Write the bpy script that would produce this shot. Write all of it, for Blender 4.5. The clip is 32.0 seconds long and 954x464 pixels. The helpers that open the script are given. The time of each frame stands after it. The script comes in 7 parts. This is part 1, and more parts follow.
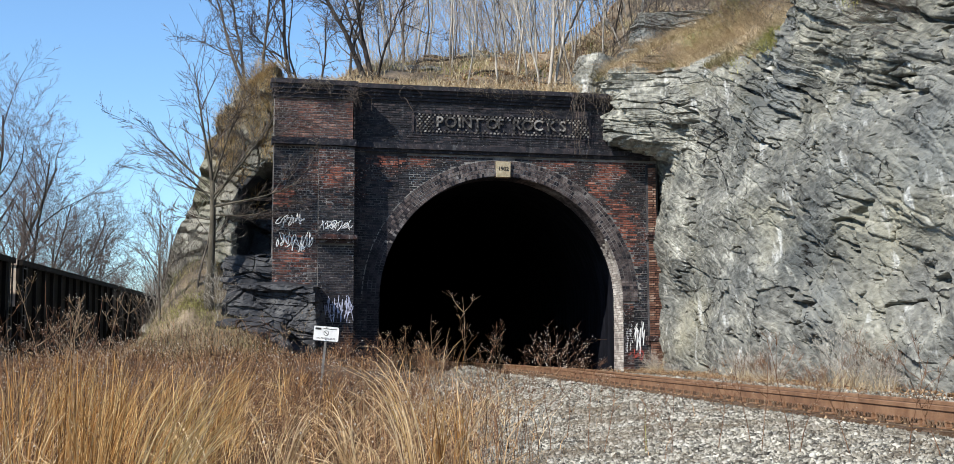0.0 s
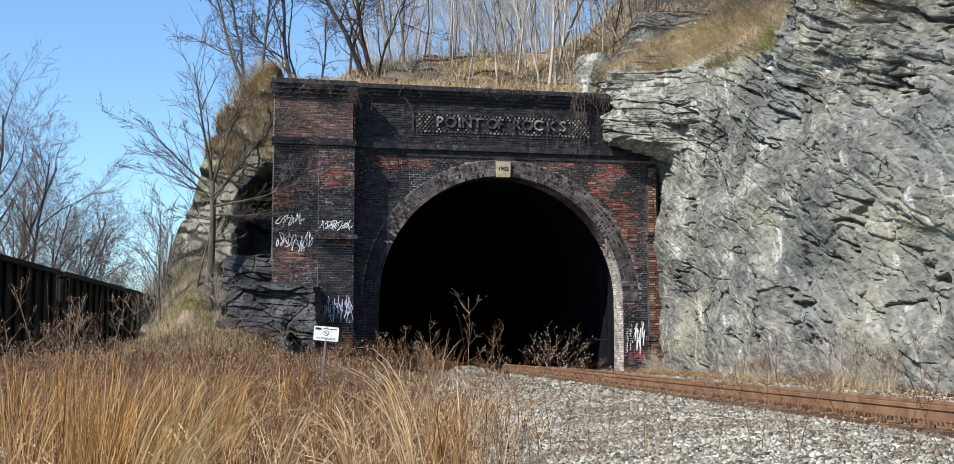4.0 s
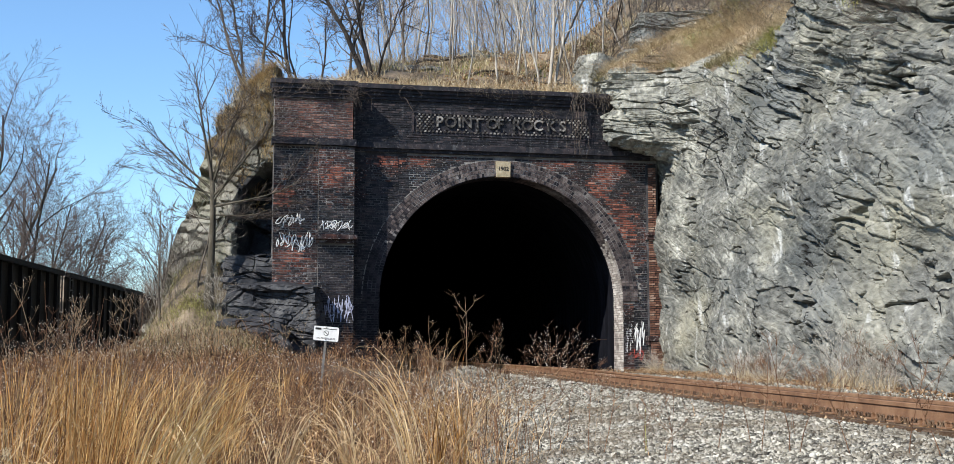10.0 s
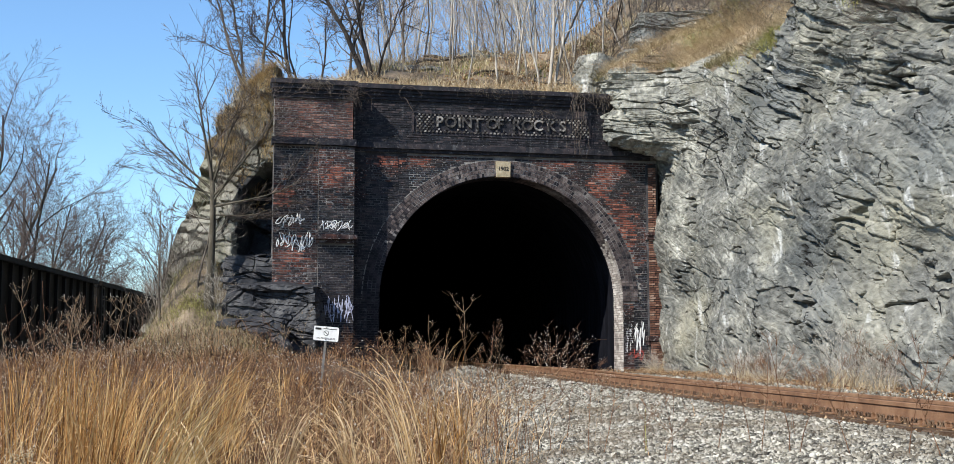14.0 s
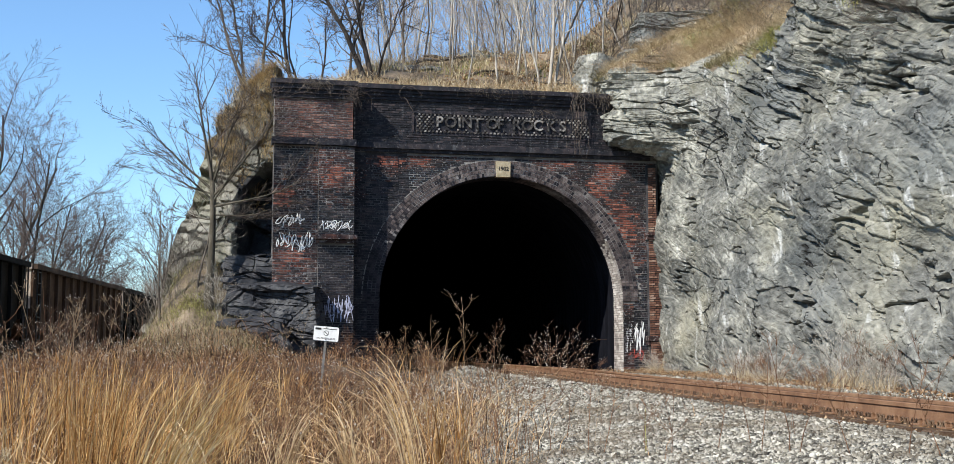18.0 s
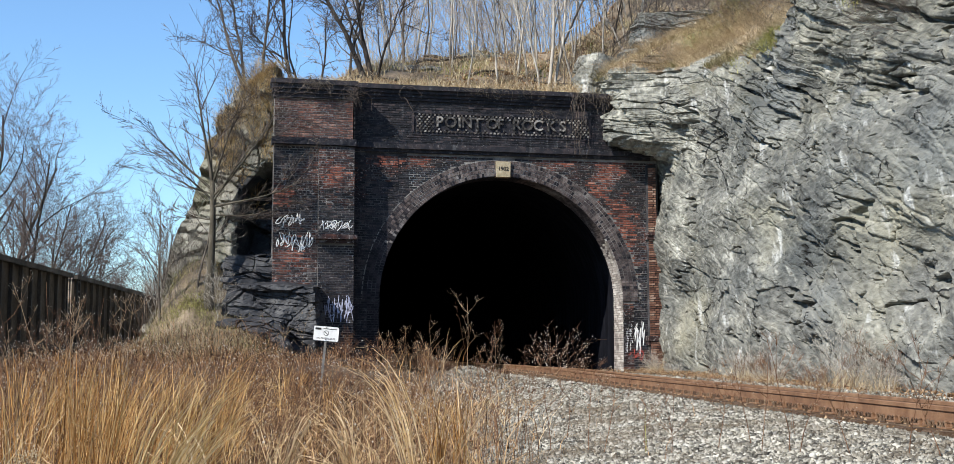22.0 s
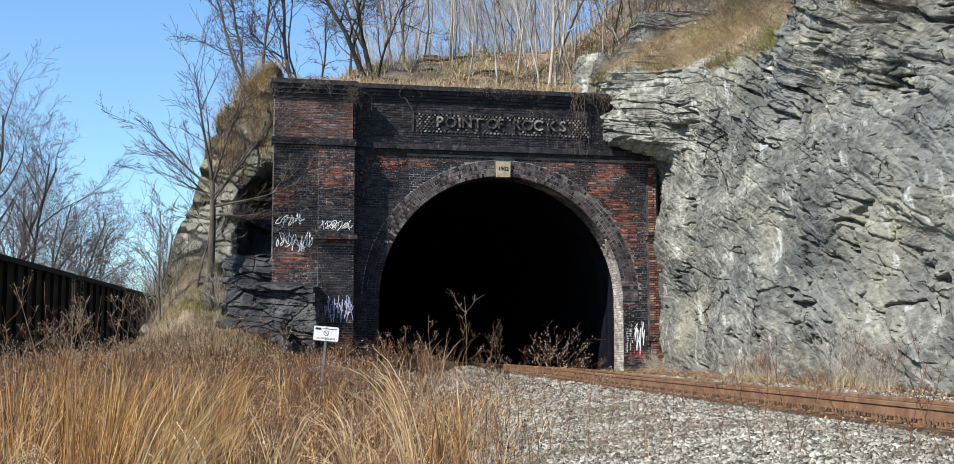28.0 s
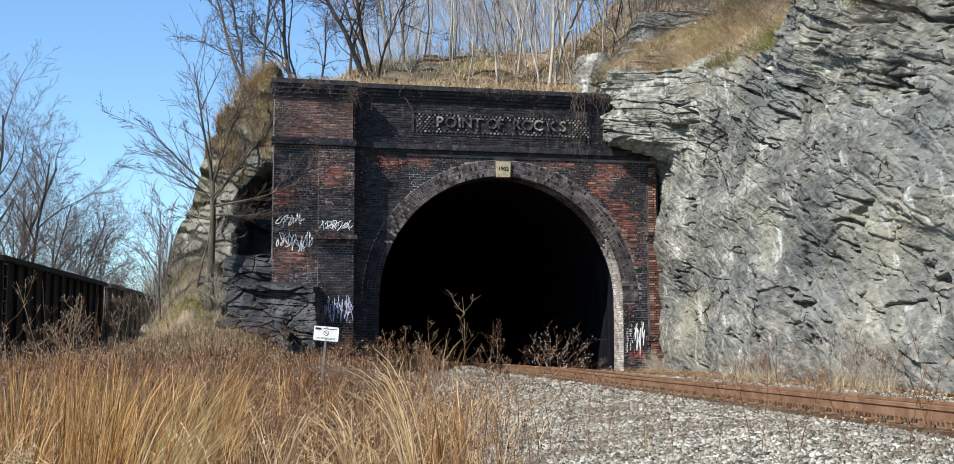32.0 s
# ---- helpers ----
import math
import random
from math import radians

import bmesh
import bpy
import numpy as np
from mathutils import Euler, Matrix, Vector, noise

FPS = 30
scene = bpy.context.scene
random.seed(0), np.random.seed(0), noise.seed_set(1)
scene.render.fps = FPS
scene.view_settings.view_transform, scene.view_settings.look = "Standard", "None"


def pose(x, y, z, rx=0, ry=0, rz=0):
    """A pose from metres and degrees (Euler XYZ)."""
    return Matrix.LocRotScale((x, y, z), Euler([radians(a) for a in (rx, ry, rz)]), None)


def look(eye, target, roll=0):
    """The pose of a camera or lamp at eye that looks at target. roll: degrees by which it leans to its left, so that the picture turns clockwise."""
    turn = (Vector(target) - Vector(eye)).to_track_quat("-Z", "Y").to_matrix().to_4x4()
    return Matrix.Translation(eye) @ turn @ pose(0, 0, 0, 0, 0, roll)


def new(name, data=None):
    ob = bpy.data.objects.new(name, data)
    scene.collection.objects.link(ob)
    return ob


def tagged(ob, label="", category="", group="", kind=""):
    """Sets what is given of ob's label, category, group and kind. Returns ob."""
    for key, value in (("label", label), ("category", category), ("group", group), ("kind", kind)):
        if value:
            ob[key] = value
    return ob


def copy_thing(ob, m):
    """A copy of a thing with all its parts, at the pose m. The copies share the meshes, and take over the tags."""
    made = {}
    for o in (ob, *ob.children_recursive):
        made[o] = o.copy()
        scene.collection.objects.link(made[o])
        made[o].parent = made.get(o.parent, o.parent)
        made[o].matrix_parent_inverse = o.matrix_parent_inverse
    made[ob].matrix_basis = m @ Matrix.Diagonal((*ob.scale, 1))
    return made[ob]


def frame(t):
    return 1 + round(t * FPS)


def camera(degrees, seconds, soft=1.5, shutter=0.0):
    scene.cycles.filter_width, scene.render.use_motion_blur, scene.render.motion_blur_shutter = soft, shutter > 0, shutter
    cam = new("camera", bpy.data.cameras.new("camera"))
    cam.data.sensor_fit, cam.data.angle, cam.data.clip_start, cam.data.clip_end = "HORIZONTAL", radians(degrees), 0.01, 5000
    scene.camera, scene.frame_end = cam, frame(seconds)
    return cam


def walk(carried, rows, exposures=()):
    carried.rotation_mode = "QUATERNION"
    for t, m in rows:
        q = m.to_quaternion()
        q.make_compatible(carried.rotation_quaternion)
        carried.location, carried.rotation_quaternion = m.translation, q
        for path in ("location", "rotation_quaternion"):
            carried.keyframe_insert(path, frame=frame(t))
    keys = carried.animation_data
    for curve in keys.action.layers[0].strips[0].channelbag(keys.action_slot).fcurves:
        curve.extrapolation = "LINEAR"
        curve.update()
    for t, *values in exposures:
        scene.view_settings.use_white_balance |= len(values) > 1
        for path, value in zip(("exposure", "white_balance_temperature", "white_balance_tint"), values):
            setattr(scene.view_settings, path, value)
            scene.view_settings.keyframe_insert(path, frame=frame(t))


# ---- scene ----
# ------------------------------------------------------------------ camera
EYE = (0.0, 0.0, 0.5)
cam = camera(42.82, 32.0, soft=0.35)
CAM_POSE = look(EYE, (0.0, 20.0, 0.5 + 20 * 0.0975), 0.0)
walk(cam, [(0.0, CAM_POSE), (32.0, CAM_POSE)], exposures=[(0.0, 0.47, 6480, 10), (32.0, 0.47, 6480, 10)])

# ------------------------------------------------------------------ light
SUN_TO = Vector((-0.733, -0.681, 0)).normalized()
SUN_EL = radians(40)
world = bpy.data.worlds.new("sky")
scene.world = world
world.use_nodes = True
wn = world.node_tree
wn.nodes.clear()
sky = wn.nodes.new("ShaderNodeTexSky")
sky.sky_type = 'NISHITA'
sky.sun_disc = False
sky.sun_elevation = SUN_EL
sky.sun_rotation = math.atan2(SUN_TO.x, SUN_TO.y)
sky.air_density, sky.dust_density, sky.ozone_density = 1.0, 0.4, 3.0
wbg = wn.nodes.new("ShaderNodeBackground")
wbg.inputs["Strength"].default_value = 0.142
wout = wn.nodes.new("ShaderNodeOutputWorld")
tone = wn.nodes.new("ShaderNodeMix")
tone.data_type, tone.blend_type = 'RGBA', 'MULTIPLY'
tone.inputs[0].default_value = 1.0
tone.inputs[7].default_value = (0.80, 0.97, 1.08, 1)      # clear winter air
wn.links.new(sky.outputs[0], tone.inputs[6])
wn.links.new(tone.outputs[2], wbg.inputs[0])
wn.links.new(wbg.outputs[0], wout.inputs[0])
sun = new("sun", bpy.data.lights.new("sun", 'SUN'))
sun.data.energy = 5.0
sun.data.angle = radians(0.5)
sun.data.color = (1.0, 0.945, 0.85)
sdir = Vector((SUN_TO.x * math.cos(SUN_EL), SUN_TO.y * math.cos(SUN_EL), math.sin(SUN_EL)))
sun.matrix_world = look(sdir * 60, (0, 0, 0))


# ------------------------------------------------------------------ materials
def material(name, stops, scale=3.0, rough=0.85, bump=0.3, fine=60.0, stretch=(1, 1, 1), island=0.0, obrand=0.0,
             metal=0.0, stains=None, cracks=None, grit=0.35, translucent=0.0, bump_dist=0.02, turn=(0, 0, 0), spec=0.3, squash=(1, 1, 1)):
    """Noise-mixed colour ramp with a second fine scale, optional random value per island or object, stains, bump."""
    m = bpy.data.materials.new(name)
    m.use_nodes = True
    t = m.node_tree
    n, l = t.nodes, t.links
    bs = n["Principled BSDF"]
    bs.inputs["Roughness"].default_value = rough
    bs.inputs["Metallic"].default_value = metal
    bs.inputs["Specular IOR Level"].default_value = spec
    tc = n.new("ShaderNodeTexCoord")
    mp = n.new("ShaderNodeMapping")
    mp.inputs["Scale"].default_value = stretch
    mp.inputs["Rotation"].default_value = turn
    sq = n.new("ShaderNodeMapping")      # beds drawn out along the strike
    sq.inputs["Scale"].default_value = squash
    l.new(tc.outputs["Object"], sq.inputs[0])
    coord = sq.outputs[0]
    l.new(coord, mp.inputs[0])
    big = n.new("ShaderNodeTexNoise")
    big.inputs["Scale"].default_value = scale
    big.inputs["Detail"].default_value = 8
    big.inputs["Roughness"].default_value = 0.65
    l.new(mp.outputs[0], big.inputs["Vector"])
    small = n.new("ShaderNodeTexNoise")
    small.inputs["Scale"].default_value = fine
    small.inputs["Detail"].default_value = 4
    l.new(mp.outputs[0], small.inputs["Vector"])
    fac = n.new("ShaderNodeMath")
    fac.operation = 'MULTIPLY_ADD'
    fac.inputs[1].default_value = grit
    l.new(small.outputs[0], fac.inputs[0])
    sub = n.new("ShaderNodeMath")
    sub.operation = 'MULTIPLY_ADD'
    sub.inputs[1].default_value = 1.25
    sub.inputs[2].default_value = -0.125 - 0.5 * grit
    l.new(big.outputs[0], sub.inputs[0])
    l.new(sub.outputs[0], fac.inputs[2])
    last = fac.outputs[0]
    if island or obrand:
        if island:
            g = n.new("ShaderNodeNewGeometry")
            src, amount = g.outputs["Random Per Island"], island
        else:
            g = n.new("ShaderNodeObjectInfo")
            src, amount = g.outputs["Random"], obrand
        ad = n.new("ShaderNodeMath")
        ad.operation = 'MULTIPLY_ADD'
        ad.inputs[1].default_value = amount
        l.new(src, ad.inputs[0])
        of = n.new("ShaderNodeMath")
        of.operation = 'SUBTRACT'
        of.inputs[1].default_value = amount / 2
        l.new(last, of.inputs[0])
        l.new(of.outputs[0], ad.inputs[2])
        last = ad.outputs[0]
    ramp = n.new("ShaderNodeValToRGB")
    e = ramp.color_ramp.elements
    while len(e) < len(stops):
        e.new(0.5)
    for k, (pos, col) in enumerate(stops):
        e[k].position = pos
        e[k].color = (*col, 1)
    l.new(last, ramp.inputs[0])
    col_out = ramp.outputs[0]
    for st in (stains or []):
        sn = n.new("ShaderNodeTexNoise")
        sn.inputs["Scale"].default_value = st["scale"]
        sn.inputs["Detail"].default_value = 6
        sn.inputs["Roughness"].default_value = 0.6
        sm = n.new("ShaderNodeMapping")
        sm.inputs["Scale"].default_value = st.get("stretch", (1, 1, 1))
        sm.inputs["Location"].default_value = st.get("shift", (0, 0, 0))
        sm.inputs["Rotation"].default_value = st.get("turn", (0, 0, 0))
        if "long" in st:
            sm.vector_type = 'TEXTURE'
            sm.inputs["Scale"].default_value = (1, st["long"], 1)
        l.new(coord, sm.inputs[0])
        l.new(sm.outputs[0], sn.inputs["Vector"])
        sr = n.new("ShaderNodeMapRange")
        sr.inputs["From Min"].default_value = st["lo"]
        sr.inputs["From Max"].default_value = st["hi"]
        sr.inputs["To Max"].default_value = st.get("amount", 1.0)
        l.new(sn.outputs[0], sr.inputs["Value"])
        mx = n.new("ShaderNodeMix")
        mx.data_type = 'RGBA'
        mx.inputs[7].default_value = (*st["color"], 1)
        l.new(sr.outputs[0], mx.inputs[0])
        l.new(col_out, mx.inputs[6])
        col_out = mx.outputs[2]
    height = fac.outputs[0]
    for cr in (cracks or []):
        # shade of open cracks put into the colour: thin lines between stretched cells, broken up by a mask
        cm = n.new("ShaderNodeMapping")
        cm.vector_type = 'TEXTURE'
        cm.inputs["Rotation"].default_value = cr["turn"]
        cm.inputs["Scale"].default_value = (1, cr["long"], 1)
        wob = n.new("ShaderNodeTexNoise")
        wob.inputs["Scale"].default_value = cr["scale"] * 2.2
        wob.inputs["Detail"].default_value = 5
        l.new(coord, wob.inputs["Vector"])
        ad = n.new("ShaderNodeVectorMath")
        ad.operation = 'MULTIPLY_ADD'
        ad.inputs[1].default_value = (cr["warp"],) * 3
        l.new(wob.outputs["Color"], ad.inputs[0])
        l.new(coord, ad.inputs[2])
        l.new(ad.outputs[0], cm.inputs[0])
        vo = n.new("ShaderNodeTexVoronoi")
        vo.feature = 'DISTANCE_TO_EDGE'
        vo.inputs["Scale"].default_value = cr["scale"]
        l.new(cm.outputs[0], vo.inputs["Vector"])
        ln = n.new("ShaderNodeMapRange")
        ln.inputs["From Min"].default_value = cr["width"]
        ln.inputs["From Max"].default_value = cr["width"] * 0.3
        l.new(vo.outputs["Distance"], ln.inputs["Value"])
        mk = n.new("ShaderNodeMapRange")
        mk.inputs["From Min"].default_value = cr["lo"]
        mk.inputs["From Max"].default_value = cr["lo"] + 0.08
        mn = n.new("ShaderNodeTexNoise")
        mn.inputs["Scale"].default_value = cr["scale"] * 0.8
        mn.inputs["Detail"].default_value = 4
        l.new(cm.outputs[0], mn.inputs["Vector"])
        l.new(mn.outputs[0], mk.inputs["Value"])
        mu = n.new("ShaderNodeMath")
        mu.operation = 'MULTIPLY'
        l.new(ln.outputs[0], mu.inputs[0])
        l.new(mk.outputs[0], mu.inputs[1])
        mx = n.new("ShaderNodeMix")
        mx.data_type = 'RGBA'
        mx.inputs[7].default_value = (0.012, 0.012, 0.011, 1)
        l.new(mu.outputs[0], mx.inputs[0])
        l.new(col_out, mx.inputs[6])
        col_out = mx.outputs[2]
        hs = n.new("ShaderNodeMath")
        hs.operation = 'MULTIPLY_ADD'
        hs.inputs[1].default_value = -1.2
        l.new(mu.outputs[0], hs.inputs[0])
        l.new(height, hs.inputs[2])
        height = hs.outputs[0]
    l.new(col_out, bs.inputs["Base Color"])
    if bump:
        bp = n.new("ShaderNodeBump")
        bp.inputs["Strength"].default_value = bump
        bp.inputs["Distance"].default_value = bump_dist
        l.new(height, bp.inputs["Height"])
        l.new(bp.outputs[0], bs.inputs["Normal"])
    if translucent:
        tr = n.new("ShaderNodeBsdfTranslucent")
        l.new(col_out, tr.inputs[0])
        ms = n.new("ShaderNodeMixShader")
        ms.inputs[0].default_value = translucent
        l.new(bs.outputs[0], ms.inputs[1])
        l.new(tr.outputs[0], ms.inputs[2])
        l.new(ms.outputs[0], n["Material Output"].inputs[0])
    return m


M_GROUND = material("dry_soil", [(0.25, (0.03, 0.02, 0.013)), (0.5, (0.09, 0.058, 0.036)), (0.75, (0.19, 0.13, 0.08))], 1.5, 0.95, 0.6, 40)
M_BALLBED = material("ballast_bed", [(0.25, (0.05, 0.05, 0.045)), (0.5, (0.14, 0.135, 0.12)), (0.8, (0.3, 0.29, 0.26))], 9, 0.95, 0.8, 60)
M_STONE = material("ballast_stone", [(0.1, (0.04, 0.036, 0.03)), (0.35, (0.15, 0.138, 0.112)), (0.6, (0.30, 0.282, 0.233)), (0.95, (0.56, 0.535, 0.465))], 4, 0.9, 0.3, 50, island=0.75,
                   stains=[dict(scale=0.7, lo=0.47, hi=0.62, color=(0.13, 0.1, 0.068), amount=0.65), dict(scale=1.7, shift=(3, 3, 3), lo=0.56, hi=0.66, color=(0.10, 0.075, 0.048), amount=0.55)])
GRAIN = (0.62, 0, 0)
STRIKE = (1, 0.42, 1)
ROCK = dict(scale=1.3, rough=0.8, bump=1.0, fine=9,
                  bump_dist=0.07, grit=0.75, squash=STRIKE,
                  cracks=[dict(scale=0.6, long=2.6, turn=(0.95, 0, 0), warp=0.5, width=0.010, lo=0.56), dict(scale=1.5, long=2.6, turn=(0.55, 0, 0), warp=0.25, width=0.022, lo=0.58),
                          dict(scale=2.6, long=1.5, turn=(1.5, 0, 0), warp=0.2, width=0.03, lo=0.6)],
                  stains=[dict(scale=0.33, lo=0.5, hi=0.64, color=(0.27, 0.255, 0.185), amount=0.65),
                          dict(scale=0.28, shift=(4, 7, 2), lo=0.50, hi=0.62, color=(0.14, 0.15, 0.148), amount=0.65),
                          dict(scale=0.5, shift=(9, 3, 1), lo=0.54, hi=0.66, color=(0.065, 0.07, 0.066), amount=0.65),
                          dict(scale=6.0, long=7.0, turn=GRAIN, lo=0.55, hi=0.68, color=(0.04, 0.042, 0.04), amount=0.6),
                          dict(scale=4.5, long=6.0, turn=(1.05, 0, 0), shift=(3, 0, 7), lo=0.58, hi=0.70, color=(0.05, 0.052, 0.047), amount=0.6),
                          dict(scale=3.4, long=6.0, turn=(1.35, 0, 0), lo=0.61, hi=0.68, color=(0.52, 0.52, 0.49), amount=0.7),
                          dict(scale=5.0, long=4.0, turn=(1.0, 0, 0), shift=(1, 6, 2), lo=0.61, hi=0.70, color=(0.46, 0.45, 0.39), amount=0.55)])
M_ROCK = material("grey_schist", [(0.2, (0.05, 0.049, 0.042)), (0.40, (0.128, 0.127, 0.112)), (0.6, (0.205, 0.202, 0.175)), (0.85, (0.42, 0.41, 0.355))], **ROCK)
# pale rock; on the cliff its tone stands in for strong sun
M_ROCKPALE = material("pale_and_sunlit_schist", [(0.2, (0.06, 0.06, 0.053)), (0.40, (0.175, 0.173, 0.15)), (0.6, (0.295, 0.29, 0.248)), (0.85, (0.52, 0.505, 0.435))], **dict(ROCK, stains=ROCK["stains"][2:], cracks=ROCK["cracks"][1:2]))
# darker copy, standing in for grazing light on the upper ledges
M_ROCKDARK = material("grazing_shade_schist", [(0.2, (0.04, 0.04, 0.035)), (0.40, (0.115, 0.113, 0.095)), (0.6, (0.2, 0.195, 0.16)), (0.85, (0.4, 0.385, 0.315))], **dict(ROCK, stains=ROCK["stains"][3:]))
M_DARKROCK = material("dark_slate_rock", [(0.25, (0.011, 0.011, 0.013)), (0.5, (0.034, 0.035, 0.04)), (0.8, (0.11, 0.11, 0.11))], 1.2, 0.6, 0.7, 18, bump_dist=0.05)
M_SPUR = material("mossy_spur_rock", [(0.25, (0.085, 0.082, 0.07)), (0.5, (0.22, 0.21, 0.172)), (0.8, (0.45, 0.43, 0.365))], 0.8, 0.9, 0.9, 15, bump_dist=0.05, grit=0.5,
                  stains=[dict(scale=0.5, lo=0.56, hi=0.68, color=(0.17, 0.17, 0.07), amount=0.5)])
M_HILL = material("leaf_litter_hill", [(0.25, (0.07, 0.054, 0.038)), (0.5, (0.19, 0.145, 0.098)), (0.75, (0.36, 0.285, 0.2))], 0.7, 0.95, 0.7, 12, bump_dist=0.08,
                  stains=[dict(scale=0.25, lo=0.55, hi=0.68, color=(0.16, 0.17, 0.05), amount=0.6)])
SOOT = [dict(scale=0.5, lo=0.36, hi=0.56, color=(0.012, 0.011, 0.013), amount=0.92),
        dict(scale=2.5, lo=0.52, hi=0.7, color=(0.02, 0.018, 0.02), amount=0.7),
        dict(scale=13.0, shift=(5, 1, 2), lo=0.56, hi=0.64, color=(0.38, 0.36, 0.35), amount=0.6), dict(scale=1.1, shift=(7, 1, 4), lo=0.62, hi=0.72, color=(0.36, 0.34, 0.33), amount=0.5), dict(scale=0.7, shift=(2, 5, 9), lo=0.62, hi=0.7, color=(0.26, 0.075, 0.04), amount=0.7), dict(scale=3.0, stretch=(1, 1, 0.25), shift=(1, 8, 3), lo=0.62, hi=0.72, color=(0.26, 0.245, 0.235), amount=0.45)]
M_BRICK = material("sooty_red_brick", [(0.1, (0.022, 0.015, 0.017)), (0.4, (0.06, 0.028, 0.025)), (0.65, (0.135, 0.05, 0.036)), (0.95, (0.34, 0.15, 0.105))], 5, 0.85, 0.4, 70, island=0.7, stains=SOOT)
M_BRICKRED = material("spalled_red_brick", [(0.1, (0.04, 0.018, 0.016)), (0.4, (0.12, 0.038, 0.027)), (0.65, (0.215, 0.064, 0.04)), (0.95, (0.42, 0.2, 0.14))], 5, 0.85, 0.4, 70, island=0.7,
                      stains=[dict(scale=2.5, lo=0.56, hi=0.7, color=(0.03, 0.024, 0.024), amount=0.7), dict(scale=13.0, shift=(5, 1, 2), lo=0.57, hi=0.66, color=(0.4, 0.36, 0.33), amount=0.5)])
M_PIER = material("dusty_red_pier_brick", [(0.1, (0.045, 0.026, 0.025)), (0.4, (0.10, 0.052, 0.043)), (0.65, (0.165, 0.08, 0.062)), (0.95, (0.36, 0.22, 0.17))], 4, 0.9, 0.4, 70, island=0.6,
                  stains=[dict(scale=0.6, lo=0.44, hi=0.6, color=(0.022, 0.02, 0.022), amount=0.9), dict(scale=2.5, lo=0.55, hi=0.7, color=(0.3, 0.09, 0.05), amount=0.6), dict(scale=13.0, shift=(5, 1, 2), lo=0.57, hi=0.66, color=(0.38, 0.34, 0.31), amount=0.55)])
M_BRICKDARK = material("soot_black_brick", [(0.15, (0.006, 0.006, 0.008)), (0.5, (0.015, 0.0155, 0.021)), (0.95, (0.08, 0.06, 0.06))], 4, 0.75, 0.4, 70, island=0.5,
                       stains=[dict(scale=5.0, stretch=(1, 1, 0.16), lo=0.60, hi=0.72, color=(0.17, 0.17, 0.175), amount=0.4), dict(scale=14.0, shift=(2, 0, 5), lo=0.60, hi=0.67, color=(0.26, 0.25, 0.25), amount=0.45)])
M_BRICKPART = material("buff_red_brick", [(0.1, (0.04, 0.022, 0.018)), (0.4, (0.12, 0.056, 0.04)), (0.7, (0.235, 0.125, 0.085)), (0.95, (0.46, 0.35, 0.28))], 3, 0.85, 0.4, 70, obrand=0.6)
M_MORTAR = material("old_mortar", [(0.2, (0.1, 0.092, 0.087)), (0.5, (0.29, 0.27, 0.25)), (0.8, (0.5, 0.48, 0.45))], 1.5, 0.95, 0.5, 60, stains=[dict(scale=0.5, lo=0.40, hi=0.58, color=(0.03, 0.028, 0.03), amount=0.75)])
# sooty joints; beside the pier the same dark tone paints its shadow
M_SOOTSHADEMORTAR = material("soot_and_shade_mortar", [(0.2, (0.012, 0.012, 0.014)), (0.5, (0.035, 0.034, 0.037)), (0.8, (0.14, 0.137, 0.14))], 2.5, 0.95, 0.5, 60)
M_LIMEMORTAR = material("lime_mortar", [(0.2, (0.05, 0.047, 0.047)), (0.5, (0.17, 0.16, 0.153)), (0.8, (0.42, 0.4, 0.38))], 2.5, 0.95, 0.5, 60, stains=[dict(scale=1.1, lo=0.46, hi=0.6, color=(0.03, 0.028, 0.03), amount=0.8)])
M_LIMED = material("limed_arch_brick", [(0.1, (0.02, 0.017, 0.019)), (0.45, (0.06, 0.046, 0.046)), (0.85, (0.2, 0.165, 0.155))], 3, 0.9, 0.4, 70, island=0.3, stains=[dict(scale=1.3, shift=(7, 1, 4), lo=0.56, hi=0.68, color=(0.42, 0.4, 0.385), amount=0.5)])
M_JAMB = material("pale_jamb_brick", [(0.1, (0.14, 0.115, 0.105)), (0.45, (0.36, 0.32, 0.29)), (0.8, (0.6, 0.57, 0.53))], 4, 0.9, 0.4, 70, island=0.45, stains=[dict(scale=1.8, shift=(3, 2, 1), lo=0.5, hi=0.66, color=(0.1, 0.085, 0.08), amount=0.75)])
# soot, plus shade beside the pier painted into the brick colour
M_RING = material("soot_and_shade_brick", [(0.1, (0.006, 0.0055, 0.008)), (0.45, (0.014, 0.0125, 0.017)), (0.8, (0.05, 0.042, 0.046))], 3, 0.9, 0.4, 70, island=0.3)
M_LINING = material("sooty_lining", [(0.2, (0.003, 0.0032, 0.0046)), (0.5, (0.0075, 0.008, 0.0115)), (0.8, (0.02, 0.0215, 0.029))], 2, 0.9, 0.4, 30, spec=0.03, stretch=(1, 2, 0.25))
M_KEY = material("buff_sandstone", [(0.2, (0.2, 0.165, 0.115)), (0.5, (0.36, 0.3, 0.2)), (0.8, (0.5, 0.43, 0.31))], 4, 0.9, 0.4, 60)
M_LETTER = material("weathered_raised_brick", [(0.25, (0.014, 0.013, 0.014)), (0.5, (0.065, 0.061, 0.058)), (0.75, (0.34, 0.32, 0.295))], 7, 0.85, 0.5, 40, island=0.3)
